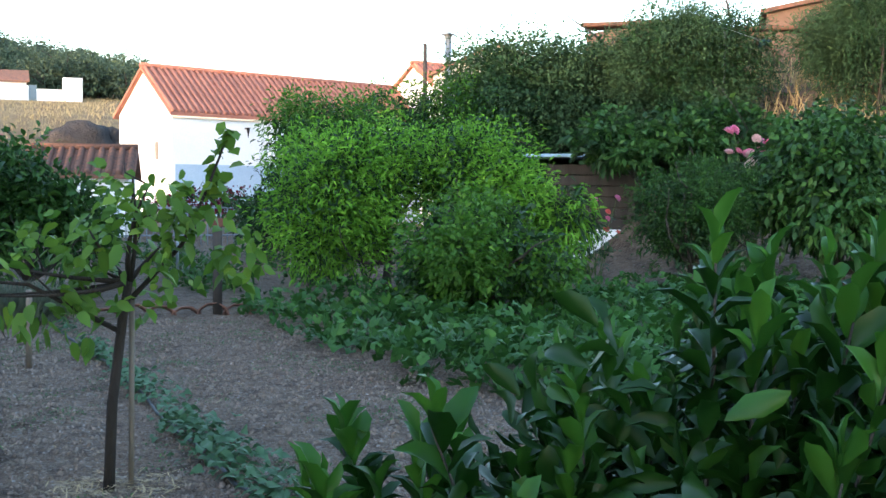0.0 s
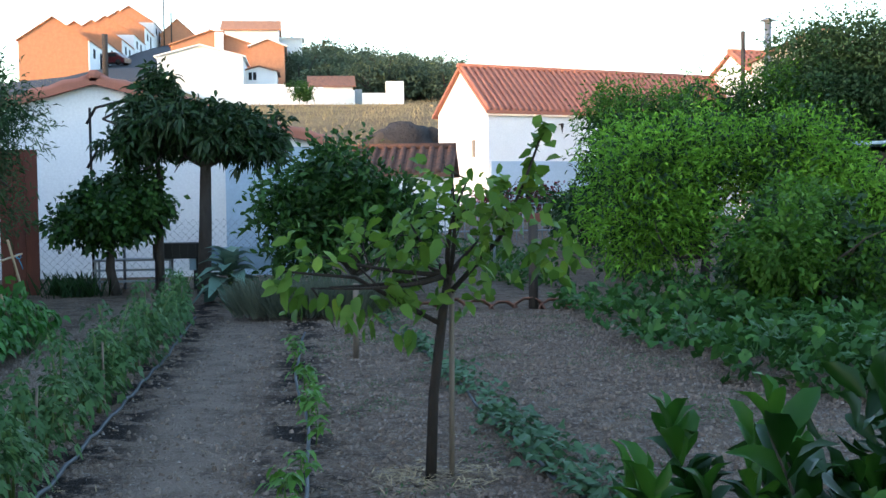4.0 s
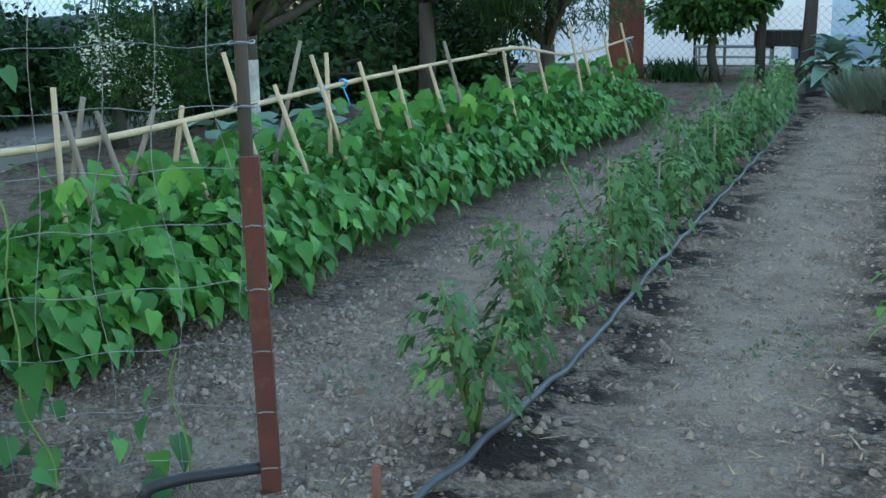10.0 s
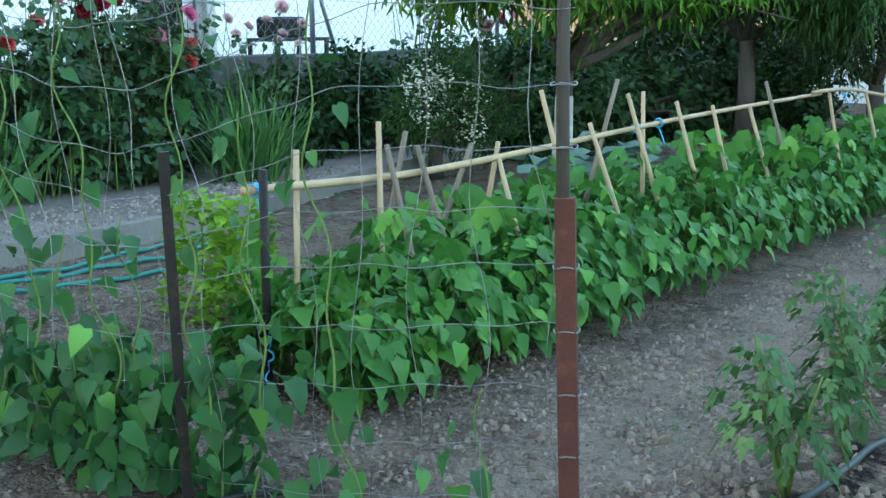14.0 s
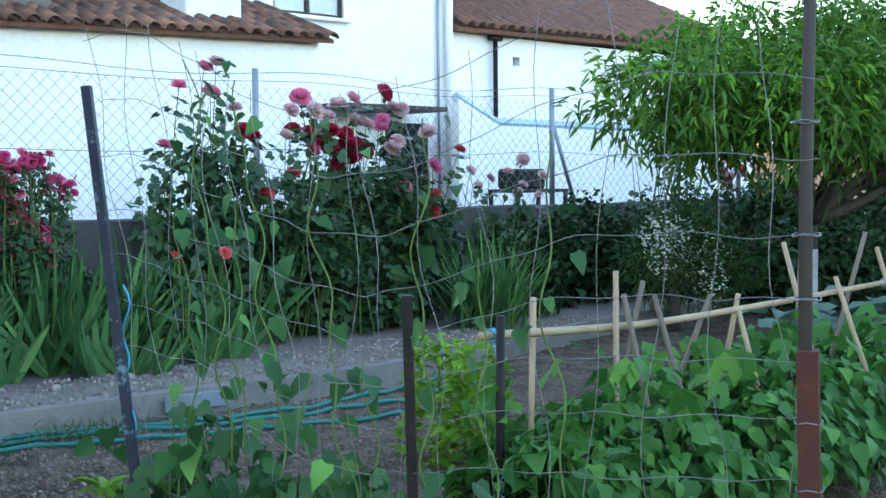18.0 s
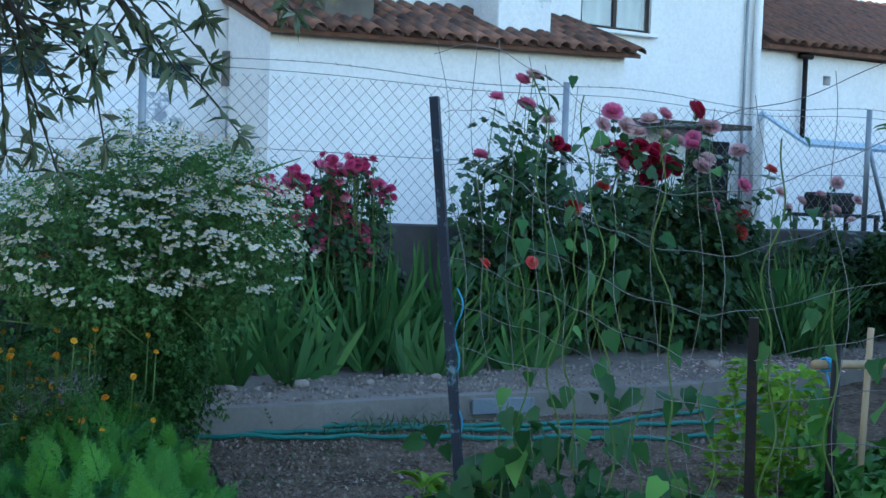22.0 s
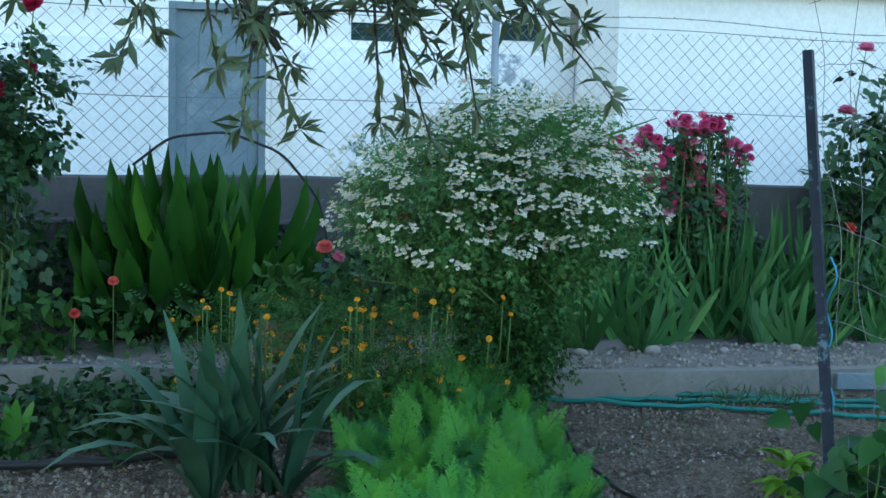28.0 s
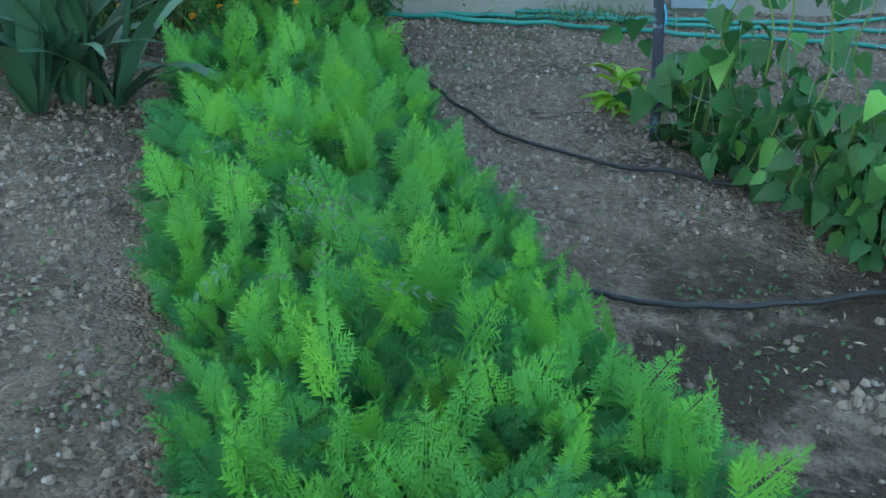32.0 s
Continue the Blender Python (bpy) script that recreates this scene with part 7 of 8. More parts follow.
def blade_clump(name, label, x, y, z, count, length, width, material, lean=0.55, spread=(0.15, 0.15), droop=0.25, seed=1, group="", fan=False):
    r = np.random.default_rng(seed)
    t = thing(name, x, y, z, label, "plant", group)
    a = r.uniform(0, 6.28, count)
    P = np.stack([spread[0] * r.normal(size=count), spread[1] * r.normal(size=count), -0.02 + 0 * a], 1)
    tilt = lean * r.uniform(0.15, 1.0, count)
    D = np.stack([tilt * np.cos(a), tilt * np.sin(a), 1 + 0 * a], 1)
    N = np.stack([-np.sin(a) if fan else np.cos(a) + 0.3 * r.normal(size=count), np.cos(a) if fan else np.sin(a) + 0.3 * r.normal(size=count), 0.2 + 0 * a], 1)
    L = length * r.uniform(0.55, 1.1, count)
    wd, dr = width * r.uniform(0.7, 1.15, count), droop * r.uniform(0.2, 1.5, count)
    if count > 80:
        child("foliage", scatter("foliage", BLADE, P, D, N, L, wd, material, dr), t, "", "stuff")
    else:
        for k in range(count):
            child("leaf", scatter("leaf", BLADE, P[k:k + 1], D[k:k + 1], N[k:k + 1], L[k:k + 1], wd[k:k + 1], material, dr[k:k + 1]), t)
    return t


def iris_clump(x, y, z, fans, length, width, seed):
    """Flat fans of sword leaves, each fan in its own upright plane."""
    r = np.random.default_rng(seed)
    t = thing("iris_clump", x, y, z, "clump of upright sword-shaped iris leaves", "plant", "iris border")
    for _ in range(fans):
        a, k = r.uniform(0, 3.14), int(r.integers(7, 10))
        tilt = np.linspace(-0.85, 0.85, k) + r.normal(size=k) * 0.12
        lean = r.normal() * 0.18
        o = np.array([0.09 * r.normal(), 0.11 * r.normal(), -0.02])
        P = o + np.stack([0.05 * tilt * np.cos(a), 0.05 * tilt * np.sin(a), 0 * tilt], 1)
        D = np.stack([tilt * np.cos(a) - lean * np.sin(a), tilt * np.sin(a) + lean * np.cos(a), 1 + 0 * tilt], 1)
        N = np.tile([-math.sin(a), math.cos(a), 0.0], (k, 1)) + r.normal(size=(k, 3)) * 0.15
        L = length * (1.0 - 0.25 * np.abs(tilt)) * r.uniform(0.75, 1.1, k)
        child("leaf_fan", scatter("leaf_fan", BLADE, P, D, N, L, width * r.uniform(0.8, 1.15, k), IRIS_LEAF, 0.3 * np.abs(tilt) * r.random(k)), t)


# irises along the gravel, in front and behind
for k, y in enumerate(np.arange(2.15, 4.9, 0.36)):
    iris_clump(-7.40 + 0.07 * math.sin(4 * k), y, 0.125, 2, 0.50 + 0.07 * math.sin(7 * k), 0.052, 100 + k)
for k, y in enumerate(np.arange(2.7, 5.2, 0.30)):
    iris_clump(-7.85 + 0.08 * math.sin(3 * k), y, 0.125, 6, 0.90 + 0.08 * math.sin(5 * k), 0.042, 130 + k)
# dark leaves added as shade in the bed behind them, up to the wall
m = 10500
y = rng.uniform(-2.4, 9.5, m)
# raised for y below -0.4 to cover wall that is only shaded
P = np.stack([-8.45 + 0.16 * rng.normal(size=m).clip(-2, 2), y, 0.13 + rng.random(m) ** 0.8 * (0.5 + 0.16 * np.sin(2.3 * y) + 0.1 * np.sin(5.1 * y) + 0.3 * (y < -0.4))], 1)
tagged(new("border_shade_undergrowth", scatter("border_shade_undergrowth", KITE, P, rand_dirs(m, 0.2), rng.normal(size=(m, 3)) + [0.6, 0, 0.6], rng.uniform(0.05, 0.11, m), 0.045, DARK_LEAF, 0.3)), "dark leafy undergrowth added as shade at the wall's foot", "undergrowth", "", "stuff")
blade_clump("agapanthus", "broad fountain of narrow green leaves", -7.4, 7.12, 0.12, 260, 0.98, 0.026, IRIS_LEAF, 0.85, (0.12, 0.12), 0.25, 160)
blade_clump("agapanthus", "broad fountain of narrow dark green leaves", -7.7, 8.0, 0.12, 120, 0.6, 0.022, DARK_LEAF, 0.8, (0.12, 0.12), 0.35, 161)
biris = thing("bearded_iris", -5.15, 0.18, 0, "large blue-green iris with broad bending blades", "plant")
m = 42
r = np.random.default_rng(170)
a = np.where(np.arange(m) % 2 == 0, 1.57, -1.57) + r.normal(size=m) * 0.55
centre = np.stack([0.05 * r.normal(size=m), np.array([-0.15, 0.0, 0.13])[np.arange(m) % 3] + 0.02 * r.normal(size=m)], 1)
tilt = np.linspace(0.03, 1.15, m)
tilt += r.normal(size=m) * 0.12
L = np.interp(tilt, [0, 0.6, 1.6], [0.74, 0.72, 0.66]) * r.uniform(0.8, 1.1, m)
W = r.uniform(0.07, 0.10, m)
for k in range(m):
    n = 7
    s = np.linspace(0, 1, n)
    bend = tilt[k] * (0.6 + 0.5 * s) + r.uniform(0.3, 1.9) * s**1.5 * min(1, tilt[k] + 0.15)
    step = L[k] / (n - 1)
    rad = np.concatenate([[0], np.cumsum(np.sin(bend[:-1]) * step)]) + 0.02
    zz = np.concatenate([[0], np.cumsum(np.cos(bend[:-1]) * step)])
    wd = W[k] * np.array([0.55, 0.9, 1.0, 0.95, 0.8, 0.5, 0.03]) / 2
    ca, sa = math.cos(a[k]), math.sin(a[k])
    vs = [(centre[k][0] + ca * q - sa * w * e, centre[k][1] + sa * q + ca * w * e, h + (0.12 * w if e else 0)) for q, h, w in zip(rad, zz, wd) for e in (-1, 0, 1)]
    fs = [(3 * i + e, 3 * i + e + 1, 3 * i + e + 4, 3 * i + e + 3) for i in range(n - 1) for e in (0, 1)]
    me = raw_mesh("blade", vs, fs, AGAVE_LEAF)
    me.attributes.new("shade", "FLOAT", "POINT").data.foreach_set("value", np.full(len(vs), r.random(), np.float32))
    child("blade", me, biris)
blade_clump("bearded_iris", "young broad-bladed plant at the bed edge", -5.9, -0.75, 0, 8, 0.36, 0.08, CANNA_LEAF, 0.7, (0.03, 0.03), 0.3, 172)
# broad-leaved lilies by the wall
canna = thing("canna_clump", -8.15, 0.12, 0.12, "dense clump of tall broad glossy lily leaves", "plant")
m = 210
a = rng.uniform(0, 6.28, m)
P = np.stack([0.16 * rng.normal(size=m), 0.34 * rng.normal(size=m).clip(-1.5, 1.5), rng.uniform(0.05, 0.58, m)], 1)
P[:, 2] -= 0.35 * np.abs(P[:, 1])
child("foliage", scatter("foliage", LANCE, P, np.stack([0.3 * np.cos(a) + 0.2, 0.3 * np.sin(a) + 0.35 * P[:, 1], 1 + 0 * a], 1), np.stack([1 + 0.5 * np.cos(a), np.sin(a), 0.3 + 0 * a], 1), rng.uniform(0.45, 0.74, m), rng.uniform(0.11, 0.17, m), CANNA_LEAF, 0.08), canna)
m = 120
P = np.stack([0.2 + 0.1 * rng.normal(size=m), 0.55 * rng.normal(size=m), rng.uniform(0.0, 0.3, m)], 1)
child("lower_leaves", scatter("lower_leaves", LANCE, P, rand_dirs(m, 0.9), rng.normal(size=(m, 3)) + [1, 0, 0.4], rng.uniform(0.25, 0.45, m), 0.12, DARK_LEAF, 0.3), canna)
hoop = thing("black_hoop_pipe", -7.7, 0.95, 0.12, "black plastic pipe bent into a hoop", "pipe")
child("pipe", Tubes().add(wave_path([(-0.1, -0.07, 0), (-0.15, -0.04, 0.53), (-0.2, -0.10, 0.86), (-0.2, -0.33, 1.14), (-0.2, -0.66, 1.26), (-0.2, -0.99, 1.22), (-0.25, -1.2, 1.05)], 48, 0.0), 0.0085, 7).mesh("pipe", HOSE_BLACK), hoop)
wall_pipe = thing("wall_pipe", -8.74, -0.8, 0.78, "grey pipe fixed along the wall", "pipe")
child("pipe", Tubes().add([(0, -3, 0), (0, 1.9, 0)], 0.022, 7).mesh("pipe", DARK_WALL), wall_pipe)

ROSE_KINDS = {}


def flower_mesh(kind, material):
    key = (kind, material.name)
    if key not in ROSE_KINDS:
        tv, tf = {"rose": ROSE, "pompon": POMPON}[kind]
        ROSE_KINDS[key] = raw_mesh(kind, [(b, c, a) for a, b, c in tv], tf, material)
    return ROSE_KINDS[key]


def rose_bush(x, y, z, label, stems, leaf_n, spread, height, flowers, seed, group="", leaf_len=0.11, mass=(), mass_n=0):
    """Arching stems with compound leaves; flowers (dx, dy, z, size, petal material)."""
    r = np.random.default_rng(seed)
    t = thing("rose_bush", x, y, z, label, "rose bush", group)
    tb, P, D = Tubes(), [], []
    heads = [np.array(f[:3]) for f in flowers]
    ends = heads + [np.array([spread[0] * r.normal(), spread[1] * r.uniform(-1, 1), height * r.uniform(0.45, 0.95)]) for _ in range(stems)]
    for e in ends:
        b = np.array([0.15 * r.normal(), np.clip(e[1] + 0.2 * r.normal(), -spread[1] * 0.7, spread[1] * 0.7), 0])
        mid = (b + e) / 2 + np.array([0.06 * r.normal(), 0.08 * r.normal(), 0.12])
        s = np.linspace(0, 1, 7)[:, None]
        path = (1 - s) ** 2 * b + 2 * s * (1 - s) * mid + s**2 * e
        tb.add(path, [0.008, 0.003], 5)
        for _ in range(leaf_n):
            q = r.uniform(0.3, 0.99)
            p = (1 - q) ** 2 * b + 2 * q * (1 - q) * mid + q**2 * e
            P.append(p + r.normal(size=3) * 0.04)
            D.append(unit(r.normal(size=3) + [0.3, 0, 0.1]))
    child("stem", tb.mesh("stem", STEM), t)
    m = len(P)
    L = leaf_len * r.uniform(0.7, 1.3, m)
    child("foliage", scatter("foliage", ROSELEAF, P, D, r.normal(size=(m, 3)) * 0.6 + [0.5, 0, 1], L, L, ROSE_LEAF, 0.25), t)
    if mass_n:
        crown("leafy_mass", t, ROSE_LEAF, lumps(mass, 8, 0.4), mass_n, 6, ROSELEAF, leaf_len, leaf_len, 0.25, 0.0, 0.14, 0.2)
    for dx, dy, dz, size, material in flowers:
        f = child("flower", flower_mesh("rose" if size > 0.065 else "pompon", material), t)
        size *= 0.8
        f.matrix_local = Matrix.LocRotScale((dx, dy, dz), Euler((r.uniform(-0.7, 0.7), r.uniform(0.0, 1.0), r.uniform(-0.8, 0.8))), (size, size, size))
    return t


def flower_set(n, box, size, materials, seed):
    r = np.random.default_rng(seed)
    x0, y0, z0, x1, y1, z1 = box
    return [(r.uniform(x0, x1), r.uniform(y0, y1), r.uniform(z0, z1), size * r.uniform(0.75, 1.2), materials[int(r.integers(len(materials)))]) for _ in range(n)]


# pink polyantha, then the tall mixed roses, then the further ones
clusters = []
for k, (cy, cz) in enumerate([(-0.41, 1.35), (-0.24, 1.41), (0.02, 1.51), (0.20, 1.52), (0.39, 1.33), (-0.28, 1.25), (-0.02, 1.33), (-0.19, 1.09), (0.17, 1.02), (-0.06, 0.97), (0.21, 0.88), (-0.36, 1.17), (-0.62, 1.32), (-0.53, 1.13), (0.07, 1.17)]):
    clusters += flower_set(19, (-0.05, cy - 0.10, cz - 0.08, 0.14, cy + 0.10, cz + 0.06), 0.047, [PETAL_MAGENTA, PETAL_MAGENTA, PETAL_PINK, PETAL_MAGENTA], 200 + k)
rose_bush(-8.15, 3.33, 0.0, "rose bush with dense clusters of magenta blooms", 10, 7, (0.2, 0.35), 1.3, clusters, 210, leaf_len=0.08, mass=[(0, -0.05, 0.55, 0.25, 0.42, 0.34)], mass_n=130)


def blooms(base_y, places, size, materials, seed):
    """Flowers at the given (y, z), facing out from the bush."""
    r = np.random.default_rng(seed)
    return [(0.15 + 0.12 * r.random(), y - base_y, z, size * r.uniform(0.85, 1.15), materials[k % len(materials)]) for k, (y, z) in enumerate(places)]


climber = blooms(4.8, [(4.50, 2.02), (4.81, 2.19), (4.75, 2.16), (4.78, 1.98), (4.97, 1.88), (4.42, 1.60)], 0.088, [PETAL_PINK, PETAL_PALE, PETAL_PINK], 220)
climber += blooms(4.8, [(5.16, 1.68), (5.22, 1.25), (5.08, 1.72)], 0.085, [PETAL_RED, PETAL_SCARLET], 221)
rose_bush(-8.1, 4.8, 0.0, "tall leggy rose with pale pink blooms at its tips", 16, 15, (0.16, 0.36), 2.0, climber, 225, leaf_len=0.15, mass=[(0.05, 0.05, 1.15, 0.2, 0.26, 0.35), (0.05, 0.1, 0.5, 0.3, 0.40, 0.45)], mass_n=120)
mixed = blooms(6.2, [(5.73, 1.89), (5.57, 1.98), (5.46, 1.88), (5.44, 1.68), (6.09, 1.99), (6.54, 1.94), (6.64, 1.93), (6.43, 1.82), (6.55, 1.66), (6.90, 1.74), (6.95, 1.46), (6.22, 1.79), (5.98, 1.94), (6.36, 1.76), (6.12, 1.82), (5.86, 1.84), (6.62, 1.28), (6.47, 1.60)], 0.1, [PETAL_PALE, PETAL_PINK, PETAL_PALE], 222)
mixed += blooms(6.2, [(5.84, 1.73), (5.88, 1.61), (6.05, 1.55), (5.96, 1.57), (6.44, 2.06), (5.73, 1.68), (5.94, 1.50), (5.66, 1.72), (6.1, 1.62), (5.78, 1.64), (5.98, 1.68), (6.06, 1.72), (6.12, 1.55), (5.9, 1.7), (6.2, 1.58), (5.55, 1.73), (6.02, 1.6)], 0.1, [PETAL_RED], 223)
mixed += blooms(6.2, [(7.28, 1.60), (6.99, 1.22), (6.93, 1.08), (5.71, 1.60), (5.54, 1.41), (5.25, 1.22)], 0.088, [PETAL_SCARLET, PETAL_SCARLET, PETAL_SCARLET, PETAL_PINK], 224)
rose_bush(-8.1, 6.2, 0.0, "tall rose bush with pink, crimson and scarlet blooms", 34, 9, (0.22, 1.05), 1.75, mixed, 226, leaf_len=0.15, mass=[(0.05, -0.45, 1.0, 0.3, 0.5, 0.42), (0.05, 0.35, 1.1, 0.3, 0.45, 0.45), (0.05, 0.85, 0.9, 0.25, 0.35, 0.5), (0.0, 0.1, 0.5, 0.3, 1.0, 0.45)], mass_n=380)
rose_bush(-8.2, 8.0, 0.0, "lanky rose with a few pale lilac blooms", 10, 6, (0.15, 0.45), 1.5, flower_set(9, (0, -0.45, 1.1, 0.3, 0.5, 1.55), 0.075, [PETAL_PALE], 226), 227)
rose_bush(-8.0, 10.5, 0.0, "rose with pale pink blooms beside the peach tree", 14, 7, (0.25, 0.6), 1.9, flower_set(14, (0.55, -0.95, 1.85, 0.8, -0.6, 2.06), 0.095, [PETAL_PALE, PETAL_PINK, PETAL_PALE], 228) + flower_set(12, (0.5, -0.1, 1.3, 0.75, 0.45, 1.5), 0.085, [PETAL_PALE, PETAL_SCARLET, PETAL_PALE], 328), 229)
rose_bush(-7.75, -1.25, 0.0, "tall rose bush with dark crimson blooms by the wall", 34, 9, (0.2, 0.38), 1.95, flower_set(9, (0.0, -0.3, 1.3, 0.3, 0.5, 2.1), 0.085, [PETAL_RED, PETAL_SCARLET], 230), 231, mass=[(0, 0.1, 1.3, 0.3, 0.5, 0.85), (0, -0.1, 0.6, 0.3, 0.5, 0.55)], mass_n=520)
rose_bush(-7.5, 1.0, 0.0, "small rose with a large red and white bloom", 5, 6, (0.12, 0.15), 0.8, [(0.3, -0.22, 0.76, 0.06, PETAL_SCARLET), (0.32, -0.15, 0.71, 0.05, PETAL_PINK), (0.35, 0.05, 0.86, 0.06, PETAL_SCARLET), (0.36, 0.2, 0.92, 0.05, PETAL_SCARLET)], 232)
rose_bush(-7.7, 4.55, 0.0, "low rose with red buds behind the irises", 6, 5, (0.1, 0.4), 0.8, [(0.1, -0.25, 0.85, 0.06, PETAL_SCARLET), (0.1, 0.15, 0.86, 0.06, PETAL_SCARLET)], 233)
rose_bush(11.0, 17.3, 0.0, "red rose bush by the plank shack", 14, 7, (0.3, 0.5), 1.2, flower_set(14, (-0.9, -0.6, 0.7, 0.5, 0.2, 1.4), 0.07, [PETAL_PINK, PETAL_SCARLET], 234), 235)
rose_bush(8.6, 16.6, 0.0, "pink and red roses among the shrubs", 12, 7, (0.4, 0.4), 1.3, flower_set(12, (-0.4, -0.5, 0.5, 0.6, 0.2, 1.4), 0.07, [PETAL_PINK, PETAL_SCARLET], 236), 237)
rose_bush(10.7, 15.5, 0.0, "pale pink rose climbing above the bushes", 12, 7, (0.4, 0.5), 2.0, flower_set(16, (-0.4, -0.5, 1.8, 0.4, 0.2, 2.4), 0.11, [PETAL_PALE, PETAL_PINK], 238), 239)

# feverfew: mound of small white daisies
fever = thing("feverfew", -6.45, 1.55, 0.05, "big rounded feverfew bush covered with small white daisies", "daisy bush")
blobs = [(0, -0.05, 1.00, 0.50, 0.68, 0.44), (0.05, -0.35, 0.98, 0.4, 0.42, 0.27), (0, 0.32, 1.0, 0.45, 0.42, 0.36), (0, 0.1, 1.22, 0.4, 0.45, 0.30)]
tagged(limbs(fever, STEM, [(0, 0.05, -0.05), (0.02, 0.03, 0.4)], [0.05, 0.035], blobs, 24, "stem"), kind="stuff")
crown("crown", fever, DAISY_LEAF, [(b[0], b[1], b[2] - 0.02, b[3] * 0.92, b[4] * 0.97, b[5] * 0.98) for b in blobs], 1500, 8, LOBED, 0.075, 0.09, 0.2, 0.0, 0.10, 0.55)
# lower leaves in a darker colour, standing in for shade below the mound
crown("shaded_stem_leaves", fever, MARIGOLD_LEAF, [(0, 0.02, 0.40, 0.19, 0.24, 0.40), (0.05, 0.14, 0.3, 0.16, 0.16, 0.3)], 700, 8, LOBED, 0.075, 0.07, 0.3, 0.3, 0.1, 0.3)
# thin flowering stems that stand out of the mound
tb = Tubes()
C, cd = in_blobs(1050, blobs, 0.93)
ok = cd[:, 2] > -0.62
C, cd = C[ok], cd[ok]
C = C + cd * 0.05 + [0, 0, 0.03]
for c, o in zip(C[::2], cd[::2]):
    tb.add([c - o * 0.22 - [0, 0, 0.12], c - o * 0.08 - [0, 0, 0.05], c], 0.002, 3, False)
child("flower_stem", tb.mesh("flower_stem", STEM), fever, "", "stuff")
# flat heads of small daisies
each = 8
reach = np.repeat(rng.uniform(0.02, 0.07, len(C)), each) * np.sqrt(rng.random(len(C) * each))
turn = rng.uniform(0, 6.28, len(C) * each)
P = np.repeat(C, each, 0) + np.stack([reach * np.cos(turn), reach * np.sin(turn), 0.010 * rng.normal(size=len(turn))], 1)
d = np.repeat(cd, each, 0) * 0.4 + [0.4, -0.05, 0.8] + rng.normal(size=P.shape) * 0.2
m = len(P)
child("blossom", scatter("blossom", DAISY, P, d, np.tile([1.0, 0, 0.2], (m, 1)), 0.02, rng.uniform(0.020, 0.030, m), PETAL_WHITE), fever, "small white daisy flowers", "stuff")
hearts = scatter("centres", ([(0, 0.5, 0), (0, 0, 0.5), (0, -0.5, 0), (0, 0, -0.5), (0.5, 0, 0)], [(0, 1, 4), (1, 2, 4), (2, 3, 4), (3, 0, 4)]), P + unit(d) * 0.006, d, np.tile([1.0, 0, 0.2], (m, 1)), 0.009, 0.008, PETAL_ORANGE)
child("flower_centre", hearts, fever, "yellow flower centres", "stuff")

pot = thing("flower_pot", -7.2, 0.54, 0.13, "terracotta flower pot with a leafy plant", "flower pot")
bm = bmesh.new()
bmesh.ops.create_cone(bm, cap_ends=True, segments=20, radius1=0.085, radius2=0.12, depth=0.2, matrix=Matrix.Translation((0, 0, 0.1)))
part("pot", bm, TERRACOTTA, pot, smooth=True)
bm = bmesh.new()
bmesh.ops.create_cone(bm, cap_ends=True, segments=20, radius1=0.135, radius2=0.135, depth=0.035, matrix=Matrix.Translation((0, 0, 0.205)))
part("rim", bm, TERRACOTTA, pot, smooth=True)
m = 60
P = np.stack([0.06 * rng.normal(size=m), 0.06 * rng.normal(size=m), 0.22 + 0.3 * rng.random(m)], 1)
child("foliage", scatter("foliage", LANCE, P, rand_dirs(m, 0.8), rng.normal(size=(m, 3)) + [0, 0, 1], rng.uniform(0.1, 0.2, m), 0.05, SHRUB_LEAF, 0.3), pot)

# marigolds
mari = thing("marigolds", -6.2, 0.74, 0, "loose patch of orange and yellow marigolds", "marigolds")
m = 2000
P = np.stack([0.3 * rng.normal(size=m), 0.38 * rng.normal(size=m), rng.random(m) * 0.62], 1)
child("foliage", scatter("foliage", FEATHER, P, rand_dirs(m, 0.5), rng.normal(size=(m, 3)), rng.uniform(0.07, 0.13, m), 0.1, MARIGOLD_LEAF, 0.2), mari)
tb = Tubes()
heads = [(0.28 * rng.normal(), float(np.clip(0.42 * rng.normal(), -0.8, 0.7)), rng.uniform(0.18, 0.66)) for _ in range(120)]
for hx, hy, hz in heads:
    tb.add([(hx * 0.7, hy * 0.8, 0), (hx * 0.9, hy, hz * 0.6), (hx, hy, hz)], 0.003, 4)
child("stem", tb.mesh("stem", STEM), mari, "", "stuff")
for k, (hx, hy, hz) in enumerate(heads):
    f = child("flower", flower_mesh("pompon", PETAL_ORANGE), mari)
    s = 0.011 + 0.007 * rng.random()
    f.matrix_local = Matrix.LocRotScale((hx, hy, hz), Euler((rng.normal() * 0.4, 0.6 + rng.normal() * 0.4, 0)), (s, s, s))
m = 300
P = np.stack([-7.55 + 0.14 * rng.normal(size=m), -0.9 + 0.4 * rng.normal(size=m), 0.14 + 0.3 * rng.random(m)], 1)
tagged(new("border_greens", scatter("border_greens", KITE, P, rand_dirs(m, 0.3), rng.normal(size=(m, 3)) + [0, 0, 1], 0.09, 0.06, SHRUB_LEAF, 0.3)), "low leafy border plants below the roses", "plants", "", "stuff")
